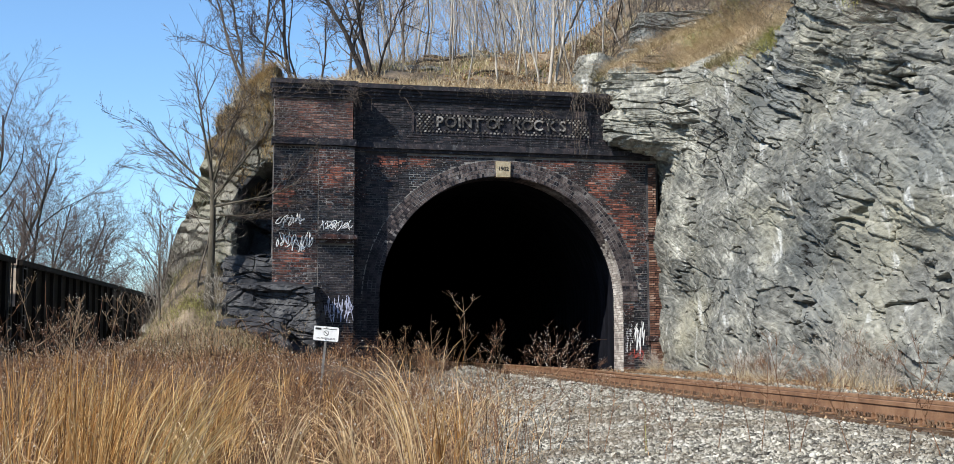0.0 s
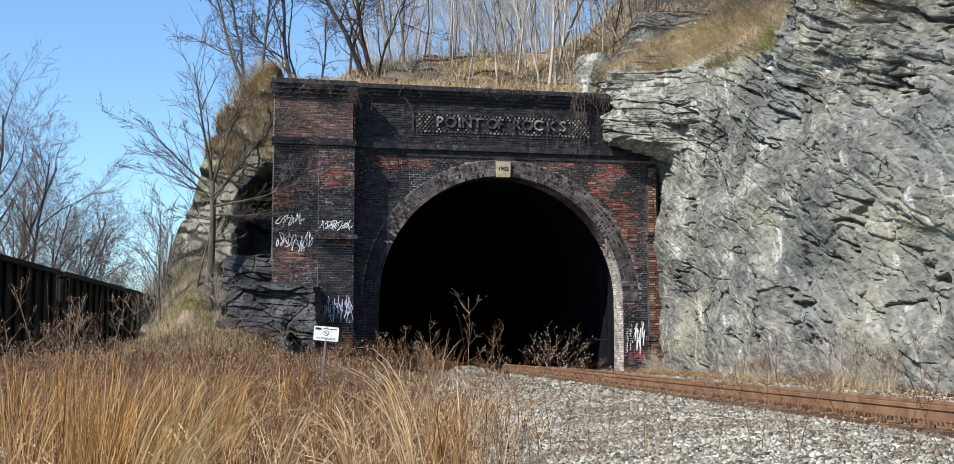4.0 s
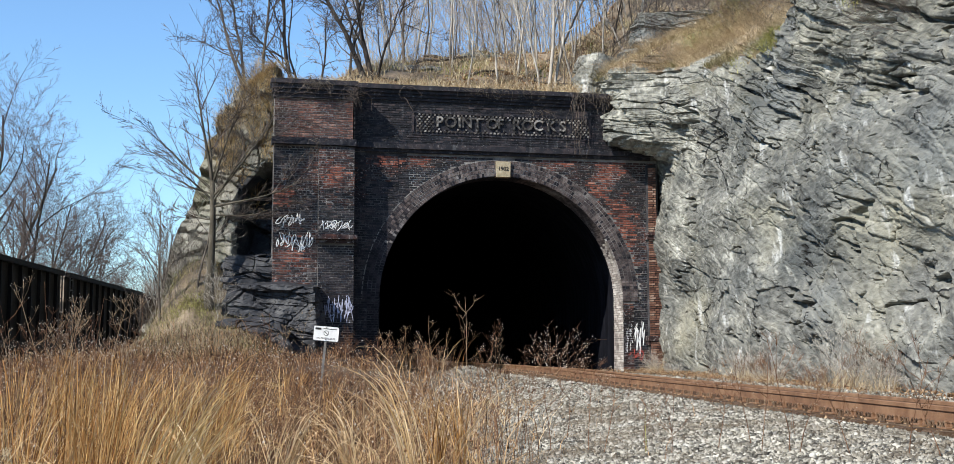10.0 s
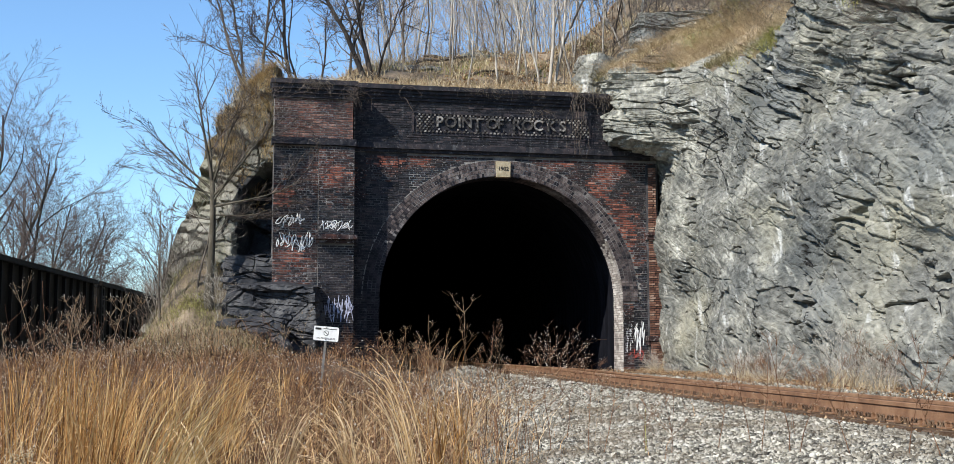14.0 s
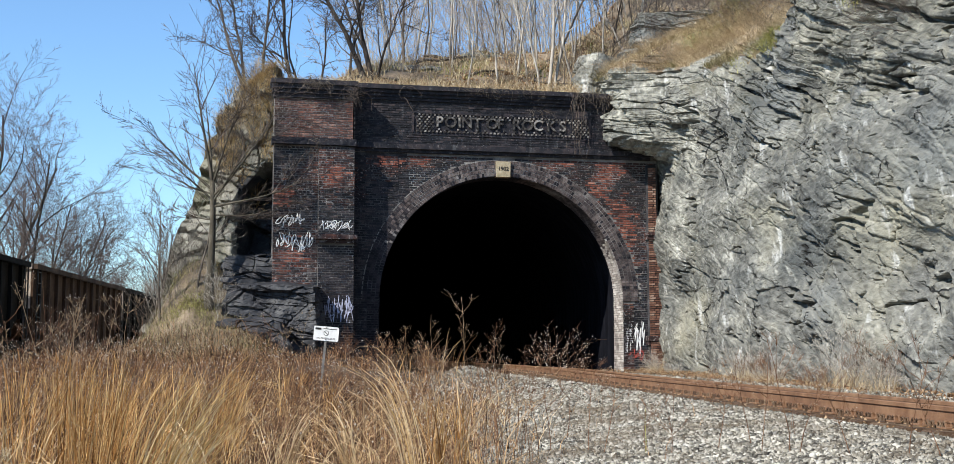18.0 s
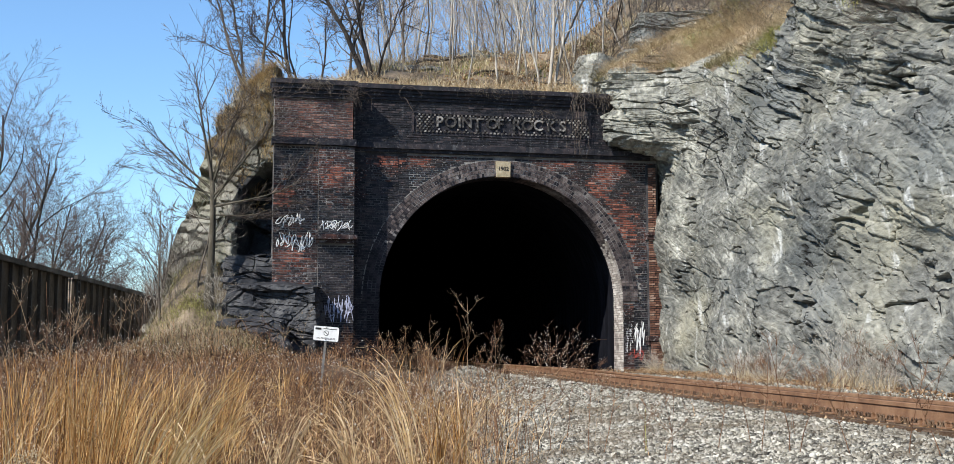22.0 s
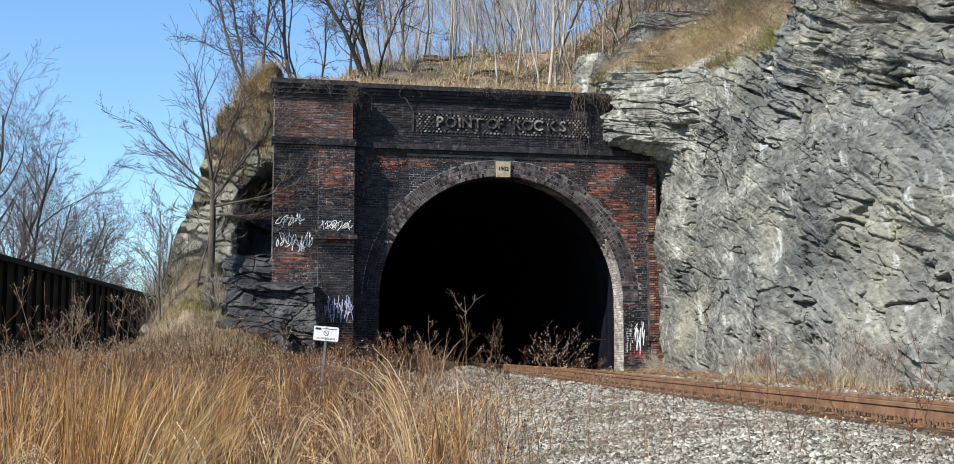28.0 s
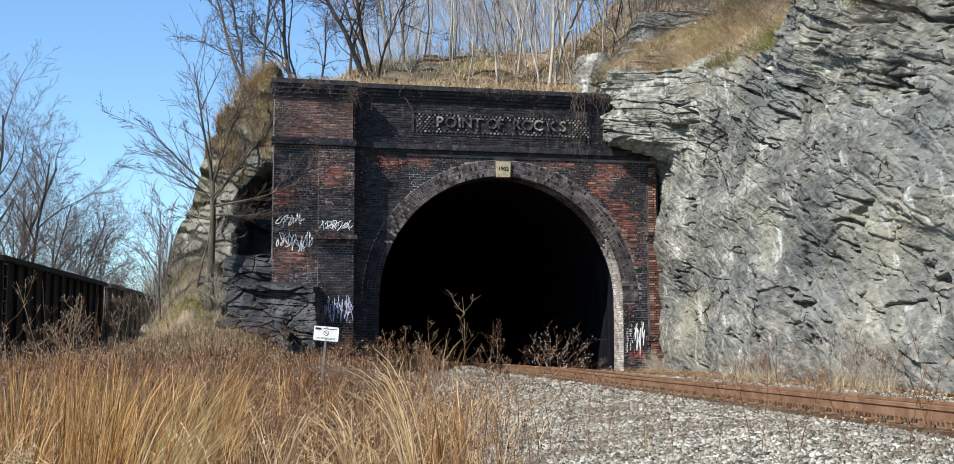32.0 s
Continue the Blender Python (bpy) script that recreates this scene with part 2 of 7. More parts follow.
M_RAIL = material("rusty_rail_steel", [(0.2, (0.09, 0.047, 0.027)), (0.5, (0.185, 0.098, 0.053)), (0.8, (0.28, 0.17, 0.1))], 3, 0.75, 0.3, 80)
M_TIE = material("weathered_tie_wood", [(0.2, (0.035, 0.02, 0.013)), (0.5, (0.10, 0.06, 0.035)), (0.8, (0.2, 0.14, 0.09))], 6, 0.9, 0.6, 60, stretch=(1, 6, 1), obrand=0.3)
M_CARDARK = material("grimy_black_car_paint", [(0.2, (0.003, 0.003, 0.003)), (0.5, (0.008, 0.0072, 0.0065)), (0.8, (0.022, 0.017, 0.013))], 1.5, 0.8, 0.2, 30, obrand=0.2, spec=0.08)
M_CARBROWN = material("rusty_brown_car_paint", [(0.2, (0.022, 0.013, 0.009)), (0.5, (0.052, 0.031, 0.021)), (0.8, (0.115, 0.078, 0.053))], 1.2, 0.7, 0.2, 30, obrand=0.2, spec=0.08)
M_CARGREY = material("faded_grey_car_paint", [(0.2, (0.025, 0.02, 0.016)), (0.5, (0.055, 0.045, 0.035)), (0.8, (0.11, 0.095, 0.08))], 1.2, 0.7, 0.2, 30, obrand=0.2, spec=0.08)
M_CAREND = material("pale_car_end_paint", [(0.2, (0.2, 0.15, 0.11)), (0.5, (0.4, 0.33, 0.26)), (0.8, (0.6, 0.52, 0.43))], 2, 0.7, 0.2, 30)
M_TRUCKSTEEL = material("greasy_truck_steel", [(0.2, (0.012, 0.011, 0.01)), (0.6, (0.035, 0.03, 0.026)), (0.9, (0.09, 0.07, 0.055))], 5, 0.6, 0.2, 40)
M_BARK = material("grey_brown_bark", [(0.2, (0.04, 0.032, 0.026)), (0.5, (0.11, 0.09, 0.072)), (0.8, (0.22, 0.19, 0.155))], 6, 0.95, 0.6, 50, stretch=(1, 1, 0.3))
M_DARKBARK = material("dark_bark", [(0.2, (0.015, 0.012, 0.01)), (0.5, (0.045, 0.036, 0.03)), (0.8, (0.10, 0.085, 0.07))], 6, 0.95, 0.6, 50, stretch=(1, 1, 0.3))
M_TREEBARK = material("dark_mossy_bark", [(0.2, (0.022, 0.019, 0.014)), (0.5, (0.075, 0.064, 0.046)), (0.8, (0.17, 0.15, 0.115))], 6, 0.95, 0.7, 50, stretch=(1, 1, 0.3))
M_PALEBARK = material("pale_sapling_bark", [(0.2, (0.13, 0.115, 0.095)), (0.5, (0.36, 0.325, 0.275)), (0.8, (0.62, 0.58, 0.51))], 5, 0.95, 0.5, 50, stretch=(1, 1, 0.3))
M_FARTWIG = material("far_fine_twigs", [(0.2, (0.06, 0.047, 0.043)), (0.5, (0.115, 0.09, 0.083)), (0.8, (0.2, 0.165, 0.15))], 3, 0.95, 0.0, 30)
M_GREYTWIG = material("grey_sapling_twigs", [(0.2, (0.12, 0.105, 0.098)), (0.5, (0.24, 0.21, 0.195)), (0.8, (0.4, 0.36, 0.335))], 3, 0.95, 0.0, 30)
M_TWIG = material("twigs", [(0.2, (0.035, 0.027, 0.023)), (0.5, (0.085, 0.067, 0.056)), (0.8, (0.17, 0.14, 0.115))], 3, 0.95, 0.0, 30)


# ------------------------------------------------------------------ mesh helpers
class Buf:
    """Gathers vertices and faces for one mesh."""

    def __init__(self):
        self.v, self.f, self.n = [], [], 0

    def add(self, verts, faces):
        verts = np.asarray(verts, float).reshape(-1, 3)
        self.v.append(verts)
        k = self.n
        self.f.extend([tuple(i + k for i in fc) for fc in faces])
        self.n += len(verts)

    def box(self, lo, hi, m=None):
        x0, y0, z0 = lo
        x1, y1, z1 = hi
        v = np.array([(x0, y0, z0), (x1, y0, z0), (x1, y1, z0), (x0, y1, z0), (x0, y0, z1), (x1, y0, z1), (x1, y1, z1), (x0, y1, z1)], float)
        if m is not None:
            a = np.array(m)
            v = v @ a[:3, :3].T + a[:3, 3]
        self.add(v, BOXF)

    def tube(self, pts, radii, sides=5, cap=True):
        pts = np.asarray(pts, float)
        k = len(pts)
        d = np.gradient(pts, axis=0)
        d /= np.linalg.norm(d, axis=1)[:, None] + 1e-9
        ref = np.where(np.abs(d[:, 2:3]) > 0.9, np.array([[1.0, 0, 0]]), np.array([[0, 0, 1.0]]))
        a = np.cross(d, ref)
        a /= np.linalg.norm(a, axis=1)[:, None] + 1e-9
        b = np.cross(d, a)
        an = np.arange(sides) * 2 * math.pi / sides
        r = np.asarray(radii, float)[:, None, None]
        ring = pts[:, None, :] + r * (np.cos(an)[None, :, None] * a[:, None, :] + np.sin(an)[None, :, None] * b[:, None, :])
        fc = []
        for i in range(k - 1):
            for j in range(sides):
                j2 = (j + 1) % sides
                fc.append((i * sides + j, i * sides + j2, (i + 1) * sides + j2, (i + 1) * sides + j))
        if cap:
            fc.append(tuple(range((k - 1) * sides, k * sides)))
        self.add(ring.reshape(-1, 3), fc)

    def grid(self, arr):
        """A sheet from an array of points of shape (rows, columns, 3)."""
        r, c, _ = arr.shape
        i = np.arange((r - 1) * (c - 1))
        a = (i // (c - 1)) * c + i % (c - 1)
        self.add(arr.reshape(-1, 3), np.stack([a, a + 1, a + c + 1, a + c], 1).tolist())

    def prism(self, poly, y0, y1):
        """A polygon of (x, z) run from y0 to y1."""
        k = len(poly)
        v = [(x, y0, z) for x, z in poly] + [(x, y1, z) for x, z in poly]
        fc = [tuple(range(k)), tuple(range(2 * k - 1, k - 1, -1))]
        fc += [(j, j + k, (j + 1) % k + k, (j + 1) % k) for j in range(k)]
        self.add(v, fc)

    def mesh(self, name, mat, smooth=False):
        me = bpy.data.meshes.new(name)
        me.from_pydata(np.concatenate(self.v).tolist() if self.v else [], [], self.f)
        for mt in (mat if isinstance(mat, (list, tuple)) else [mat]):
            me.materials.append(mt)
        if smooth:
            me.polygons.foreach_set("use_smooth", [True] * len(me.polygons))
        me.update()
        return me


BOXF = [(0, 3, 2, 1), (4, 5, 6, 7), (0, 1, 5, 4), (1, 2, 6, 5), (2, 3, 7, 6), (3, 0, 4, 7)]


def part(name, buf, mat, parent=None, label="", smooth=False, at=None):
    ob = new(name, buf.mesh(name, mat, smooth))
    if parent is not None:
        ob.parent = parent
    if at is not None:
        ob.matrix_basis = at
    if label:
        tagged(ob, label)
    return ob


def shared(name, me, parent, at):
    ob = new(name, me)
    ob.parent = parent
    ob.matrix_basis = at
    return ob


def lattice(ix, iy, iz, seed):
    h = (ix * 374761393 + iy * 668265263 + iz * 2147483647 + seed * 1274126177) & 0xFFFFFFFF
    h = ((h ^ (h >> 13)) * 1103515245) & 0xFFFFFFFF
    h = ((h ^ (h >> 16)) * 2246822519) & 0xFFFFFFFF
    return ((h ^ (h >> 15)) & 0xFFFF) / 65535.0


def vnoise(p, seed=0):
    """Smooth value noise, 0 to 1, of points with shape (..., 3)."""
    i = np.floor(p).astype(np.int64)
    u = p - i
    u = u * u * (3 - 2 * u)
    out = 0
    for dx in (0, 1):
        for dy in (0, 1):
            for dz in (0, 1):
                w = (u[..., 0] if dx else 1 - u[..., 0]) * (u[..., 1] if dy else 1 - u[..., 1]) * (u[..., 2] if dz else 1 - u[..., 2])
                out = out + w * lattice(i[..., 0] + dx, i[..., 1] + dy, i[..., 2] + dz, seed)
    return out


def fbm(p, octaves=5, seed=0, gain=0.5):
    out, amp, tot = 0, 1.0, 0
    for k in range(octaves):
        out = out + amp * vnoise(p * 2 ** k, seed + k * 17)
        tot += amp
        amp *= gain
    return out / tot


def ridge(p, octaves=4, seed=0):
    out, amp, tot = 0, 1.0, 0
    for k in range(octaves):
        out = out + amp * (1 - np.abs(2 * vnoise(p * 2 ** k, seed + k * 13) - 1))
        tot += amp
        amp *= 0.5
    return out / tot


def smooth(a, b, x):
    t = np.clip((np.asarray(x, float) - a) / (b - a), 0, 1)
    return t * t * (3 - 2 * t)


def thing(name, label, category, at=None, group="", kind=""):
    ob = new(name)
    if at is not None:
        ob.matrix_basis = at
    return tagged(ob, label, category, group, kind)


# ------------------------------------------------------------------ the lie of the land
def rail_x(y):
    """The near rail's line: slanting past the rock wall, then bending a little into the tunnel."""
    y = np.asarray(y, float)
    return 4.27 - 0.098 * (np.maximum(y, 2) - 10.9) - 0.0024 * np.clip(y - 24, 0, None) ** 2


def rail_z(y):
    return 0.065 * smooth(25, 37, y)


def cliff_x(y):
    return 7.0 - 0.05 * (np.asarray(y, float) - 18)


def ground_z(x, y):
    x, y = np.asarray(x, float), np.asarray(y, float)
    s = rail_x(np.minimum(y, 40)) - x
    bed = -0.22 - 0.33 * smooth(0.7, 4.6, s) - 0.25 * smooth(4.2, 5.5, s) * smooth(34, 20, y)
    rise = 0.80 * smooth(12, 28, y) * smooth(-0.6, -3.8, x) * smooth(-12.5, -9.5, x)
    near = -0.35 * smooth(9, 4, y) * smooth(3, 1, x)
    lump = (fbm(np.stack([x * 0.6, y * 0.6, x * 0], -1), 3, 5) - 0.5) * 0.18 * smooth(3.8, 6, s)
    hump = 0.42 * np.exp(-((x + 0.35) / 0.8) ** 2 - ((y - 31.3) / 1.6) ** 2)
    z = bed + rise + near + lump + hump
    return np.where(s < -1.8, -0.2 + 0.05 * smooth(-1.8, -2.6, s), z)


xs = np.concatenate([np.array([-900, -400, -200, -100, -60, -40, -30]), np.arange(-24, 12.01, 0.25), np.array([20, 40, 100, 300, 900])])
ys = np.concatenate([np.array([-900, -300, -100, -40, -15, -6]), np.arange(-2, 46, 0.25), np.array([50, 60, 80, 120, 200, 400, 900, 2500])])
gx, gy = np.meshgrid(xs, ys)
gz = ground_z(gx, gy)
gz = np.where(gx < -26, -1.0, gz)
gb = Buf()
gb.grid(np.stack([gx, gy, gz], -1))
ground = tagged(part("ground", gb, M_GROUND, smooth=True), "brown dry field soil under the grass", "ground", kind="structure")
bx = np.linspace(0, 1, 60)
by = np.arange(-14, 44, 0.2)
bg_x, bg_y = np.meshgrid(bx, by)
left_edge = 0.1 - 0.03 * (np.maximum(bg_y, 4) - 12) - 0.5 * smooth(19, 27, bg_y)
bgx = left_edge + (rail_x(bg_y) + 2.2 - left_edge) * bg_x
bgz = ground_z(bgx, bg_y) + 0.012 + 0.03 * (fbm(np.stack([bgx * 5, bg_y * 5, bgx * 0], -1), 3, 3) - 0.5) - 0.06 * smooth(0.06, 0, bg_x)
bb = Buf()
bb.grid(np.stack([bgx, bg_y, bgz], -1))
tagged(part("ballast_bed", bb, M_BALLBED, smooth=True), "grey crushed stone ballast bed under the track", "ballast", kind="structure")

# ------------------------------------------------------------------ rock wall beside the track
cy = np.concatenate([np.arange(2, 9, 0.3), np.arange(9, 14, 0.1), np.arange(14, 40.5, 0.045)])
cz = np.concatenate([np.arange(-0.6, 10.4, 0.024), np.arange(10.4, 16, 0.2)])
Yc, Zc = np.meshgrid(cy, cz)


def cliff_top(Y):
    """Height at which the face gives way to the grassed slope."""
    return np.interp(Y, [20, 25, 27, 29.6, 33, 37, 42], [9.0, 8.3, 7.9, 7.7, 8.3, 9.2, 9.4])


def cells(a, b, seed):
    """Split stone: distances to the two nearest of scattered centres, the way from the nearest and three random values of it."""
    ia, ib = np.floor(a).astype(np.int64), np.floor(b).astype(np.int64)
    f1 = np.full(a.shape, 9.0)
    f2 = np.full(a.shape, 9.0)
    res = [np.zeros(a.shape) for _ in range(5)]
    for i in (-1, 0, 1):
        for j in (-1, 0, 1):
            ca, cb2 = ia + i, ib + j
            da = a - (ca + 0.1 + 0.8 * lattice(ca, cb2, ca * 0, seed))
            db = b - (cb2 + 0.1 + 0.8 * lattice(ca, cb2, ca * 0 + 1, seed))
            d = np.sqrt(da * da + db * db)
            near = d < f1
            f2 = np.where(near, f1, np.minimum(f2, d))
            f1 = np.where(near, d, f1)
            for k, val in enumerate((da, db, lattice(ca, cb2, ca * 0 + 2, seed), lattice(ca, cb2, ca * 0 + 3, seed), lattice(ca, cb2, ca * 0 + 4, seed))):
                res[k] = np.where(near, val, res[k])
    return f1, f2, res


def split(a, b, seed, amp, tilt, crack, width=0.08, up=0.0):
    """Recess of blocky rock: each block set back at random and tilted, with open joints between."""
    f1, f2, (da, db, r1, r2, r3) = cells(a, b, seed)
    return (r1 - 0.5) * 2 * amp + ((r2 - 0.5) * 2 * da + ((r3 - 0.5) * 2 + up) * db) * tilt + crack * smooth(width, 0.0, f2 - f1) * (0.3 + r3)


def cliff_face(Y, Z):
    """How far off the wall stands: schist whose beds run long with the track and dip towards its open end."""
    base = cliff_x(Y) - 0.42 + 0.10 * np.clip(Z, 0, None) * smooth(37.5, 30, Y)
    base = base + 1.15 * np.clip(Z - cliff_top(Y), 0, None) * smooth(24.3, 27.0, Y)
    p = np.stack([Y * 0.42, Z, Y * 0], -1)
    jag = (fbm(np.stack([Y, Z, Y * 0], -1) * 1.1, 4, 3) - 0.5) * 2.0
    ramp = smooth(6.4, 7.2, Z + 0.5 * jag)
    jut = ramp * 5 + 3.2 * jag * ramp * (1 - ramp)      # the broken ledges step out over the portal's shoulder
    jut = np.clip((np.floor(jut) + smooth(0.0, 0.25, jut - np.floor(jut))) / 5, 0, 1)
    base = base - (1.3 + 0.7 * jag) * smooth(35.7, 36.8, Y + 0.5 * jag) * jut * smooth(11, 9, Z)
    w1 = (fbm(p * 0.6, 3, 7) - 0.5) * 1.2
    w2 = (fbm(p * 2.0, 3, 8) - 0.5) * 0.35
    big = (fbm(p * 0.5, 3, 1) - 0.5) * 0.9
    e = Y * 0.42
    ledge = np.clip(smooth(4.3, 6.3, Z + w1 * 1.6 + 0.07 * (24 - Y)), 0, 1)

    def strata(v, h, length, amp, lip, sd):
        # beds of uneven set, broken across here and there, each with an open joint under it
        i = np.floor(v / h).astype(np.int64)
        fr = v / h - i
        a = e / length + 5.3 * lattice(i, i * 0, i * 0 + 3, sd)
        j = np.floor(a).astype(np.int64)
        u = smooth(0.86, 1.0, a - j)
        r = lattice(i, j, i * 0, sd) * (1 - u) + lattice(i, j + 1, i * 0, sd) * u
        q = lattice(i, j, i * 0 + 1, sd) * (1 - u) + lattice(i, j + 1, i * 0 + 1, sd) * u
        t = lattice(i, j, i * 0 + 2, sd)
        return amp * (2 * r - 1) + amp * 0.7 * (t - 0.3) * fr + lip * smooth(0.55, 0.95, q) * smooth(0.22, 0.05, fr)

    def beds(dip, sd, k=1.0):
        vv = Z - dip * Y + w1 * 0.4 + w2 * 0.4
        return k * (strata(vv + 0.1 * w1, 0.62, 2.1, 0.15, 0.45, sd) + strata(vv * 1.02 + 0.3 * w2, 0.23, 1.0, 0.06, 0.22, sd + 1) + strata(vv + 0.2 * w2, 0.085, 0.5, 0.018, 0.05, sd + 2))

    # lower face: broad slabs along the slanting grain
    ul = e * 0.8 + 0.6 * Z + w1 * 0.4
    vl = Z - 0.46 * Y + w1 * 0.6 + w2 * 0.6
    low = split(ul / 1.6, vl / 0.9, 5, 0.045, 0.055, 0.06, 0.02) + split(ul / 0.7, vl / 0.3, 6, 0.012, 0.016, 0.06, 0.03) + split(ul / 0.3, vl / 0.1, 9, 0.004, 0.006, 0.012, 0.06)
    low = low + 0.3 * strata(vl * 0.9 + 0.4 * w1, 0.5, 1.3, 0.03, 0.12, 75)
    pick = smooth(0.45, 0.55, fbm(p * 0.55, 3, 44)) * smooth(34.5, 31.5, Y + w1)
    high = beds(0.27, 15) * pick + beds(0.40, 25, 0.8) * (1 - pick)
    near_portal = smooth(33.2, 34.8, Y + 0.5 * w1) * smooth(5.6, 6.6, Z)
    high = high * (1 - near_portal) + beds(0.19, 35, 1.2) * near_portal
    grassy = smooth(0.1, 0.9, Z - cliff_top(Y)) * smooth(24.8, 26.2, Y)
    low, high = low * (1 - 0.7 * grassy), high * (1 - 0.85 * grassy)
    fine = (fbm(p * 6, 3, 71) - 0.5) * 0.07

    def notches(dip, su, sv, lo, sd):
        # short open cracks along a bedding direction
        q = np.stack([(e + 0.3 * Z) * su, (Z - dip * Y) * sv, Y * 0], -1)
        line = smooth(0.016, 0.004, np.abs(fbm(q, 4, sd) - 0.5))
        return line * smooth(lo, lo + 0.05, fbm(p * 1.2, 3, sd + 1))

    gaps = 0.22 * notches(0.25, 0.5, 1.2, 0.54, 201) + 0.15 * notches(0.33, 0.9, 2.4, 0.58, 211) + 0.18 * notches(0.7, 0.5, 0.9, 0.56, 221)
    return base + big + low * (1 - 0.6 * ledge) + high * ledge + fine + gaps * (1 - 0.8 * grassy)


Xc = cliff_face(Yc, Zc)
Xp = np.pad(Xc, 1, mode="edge")      # the lower face is worn smoother than the ledges
Xs = 0.64 * Xc + 0.09 * (Xp[:-2, 1:-1] + Xp[2:, 1:-1] + Xp[1:-1, :-2] + Xp[1:-1, 2:])
Xc = Xs + (Xc - Xs) * smooth(4.0, 6.0, Zc)
cb = Buf()
cb.grid(np.stack([Xc, Yc, Zc], -1))
rock_wall = part("rock_wall", cb, [M_ROCK, M_HILL, M_ROCKPALE, M_ROCKDARK])
mid_y = (Yc[:-1, :-1] + Yc[1:, 1:]) / 2
mid_z = (Zc[:-1, :-1] + Zc[1:, 1:]) / 2
lumps = (fbm(np.stack([mid_y * 0.8, mid_z * 0.8, mid_y * 0], -1), 4, 97) - 0.5) * 3.6
grassed = (mid_z + lumps > cliff_top(mid_y) + 0.8) & (mid_y > 25.2 + lumps * 0.6)
drift = (fbm(np.stack([mid_y * 0.5, mid_z * 1.1, mid_y * 0], -1), 5, 96) - 0.5) * 5.0
# fresh: paler where strong sun falls by the portal, put into colour
fresh = (mid_y + 1.2 * drift > 33.6) & (mid_z + 0.8 * drift > 3.6) & ~grassed
# weathered: darker where light grazes the upper ledges, put into colour
weathered = (mid_y - 1.5 * drift < 26.5) & (mid_z + 0.7 * drift > 4.9) & ~grassed
rock_wall.data.polygons.foreach_set("material_index", (grassed * 1 + fresh * 2 + (weathered & ~fresh) * 3).astype(np.int32).ravel())
tagged(rock_wall, "sunlit grey schist rock face with cracked ledges", "cliff", kind="structure")

# ------------------------------------------------------------------ tunnel portal
PORTAL = pose(0.570, 37.0, 0, 0, 0, 11.9)
portal = thing("tunnel_portal", "sooty red brick tunnel portal with round arch and raised lettering", "tunnel portal", PORTAL)
AC, AR, AZ = 0.24, 3.81, 2.02      # arch centre, radius, springing
COURSE, BLEN, JOINT = 0.0725, 0.225, 0.015
TOP = 8.52


def arch_poly(r, n=48):
    return [(AC + r * math.cos(a), AZ + r * math.sin(a)) for a in np.linspace(0, math.pi, n)]


def wall_poly(xl, xr, zb, zt, r):
    return [(xl, zb), (xl, zt), (xr, zt), (xr, zb), (AC + r, zb)] + arch_poly(r) + [(AC - r, zb)]


b = Buf()
b.prism(wall_poly(-6.7, 5.25, -0.6, 6.5, AR + 0.02), 0.012, 0.83)
part("core_wall", b, M_MORTAR, portal, "old mortar behind the bricks")
# strip laid over the pale joints, painting the shadow the pier casts
b = Buf()
SHADE_R = AR + 0.5 + 0.03
b.prism([(-4.44, -0.6), (-4.44, 6.45), (-2.75, 6.45)] + [(AC + SHADE_R * math.cos(a), AZ + SHADE_R * math.sin(a)) for a in np.linspace(2.3, math.pi, 14)] + [(AC - SHADE_R, -0.6)], 0.008, 0.1)
b.prism([(AC - SHADE_R + 0.002, -0.6), (AC - SHADE_R + 0.002, AZ), (AC - AR - 0.02, AZ), (AC - AR - 0.02, -0.6)], 0.008, 0.1)
part("soot_mortar", b, M_SOOTSHADEMORTAR, portal, "mortar beside the pier dark with soot and painted shade")
b = Buf()
b.prism([(-6.7, 6.5), (-6.7, TOP - 0.1), (3.95, TOP - 0.1), (3.95, 6.5)], 0.012, 1.0)
part("parapet_core", b, M_SOOTSHADEMORTAR, portal)


def brick_rows(buf, x0, x1, z0, z1, y, keep=None, depth=0.03, seed=0):
    """Bricks of a flat wall facing -y, in running bond with a header course every sixth."""
    rnd = random.Random(seed)
    many = isinstance(buf, (list, tuple))
    rows = int((z1 - z0) / COURSE)
    for r in range(rows):
        z = z0 + r * COURSE
        ln = BLEN / 2 if r % 6 == 5 else BLEN
        x = x0 - (ln / 2 if r % 2 else 0)
        while x < x1 - 0.02:
            a, c = max(x, x0), min(x + ln, x1)
            x += ln
            if c - a < 0.04:
                continue
            xm, zm = (a + c) / 2, z + COURSE / 2
            if keep and not keep(xm, zm):
                continue
            o = rnd.uniform(-0.006, 0.006)
            yy, h, q = y + o, JOINT / 2, 0.004
            a2, c2, e, g = a + h, c - h, z + h, z + COURSE - h
            v = [(a2, yy + depth, e), (c2, yy + depth, e), (c2, yy + depth, g), (a2, yy + depth, g),
                 (a2 + q, yy, e + q), (c2 - q, yy, e + q), (c2 - q, yy, g - q), (a2 + q, yy, g - q)]
            (buf[wear(xm, zm, rnd)] if many else buf).add(v, [(4, 5, 6, 7), (0, 1, 5, 4), (1, 2, 6, 5), (2, 3, 7, 6), (3, 0, 4, 7)])


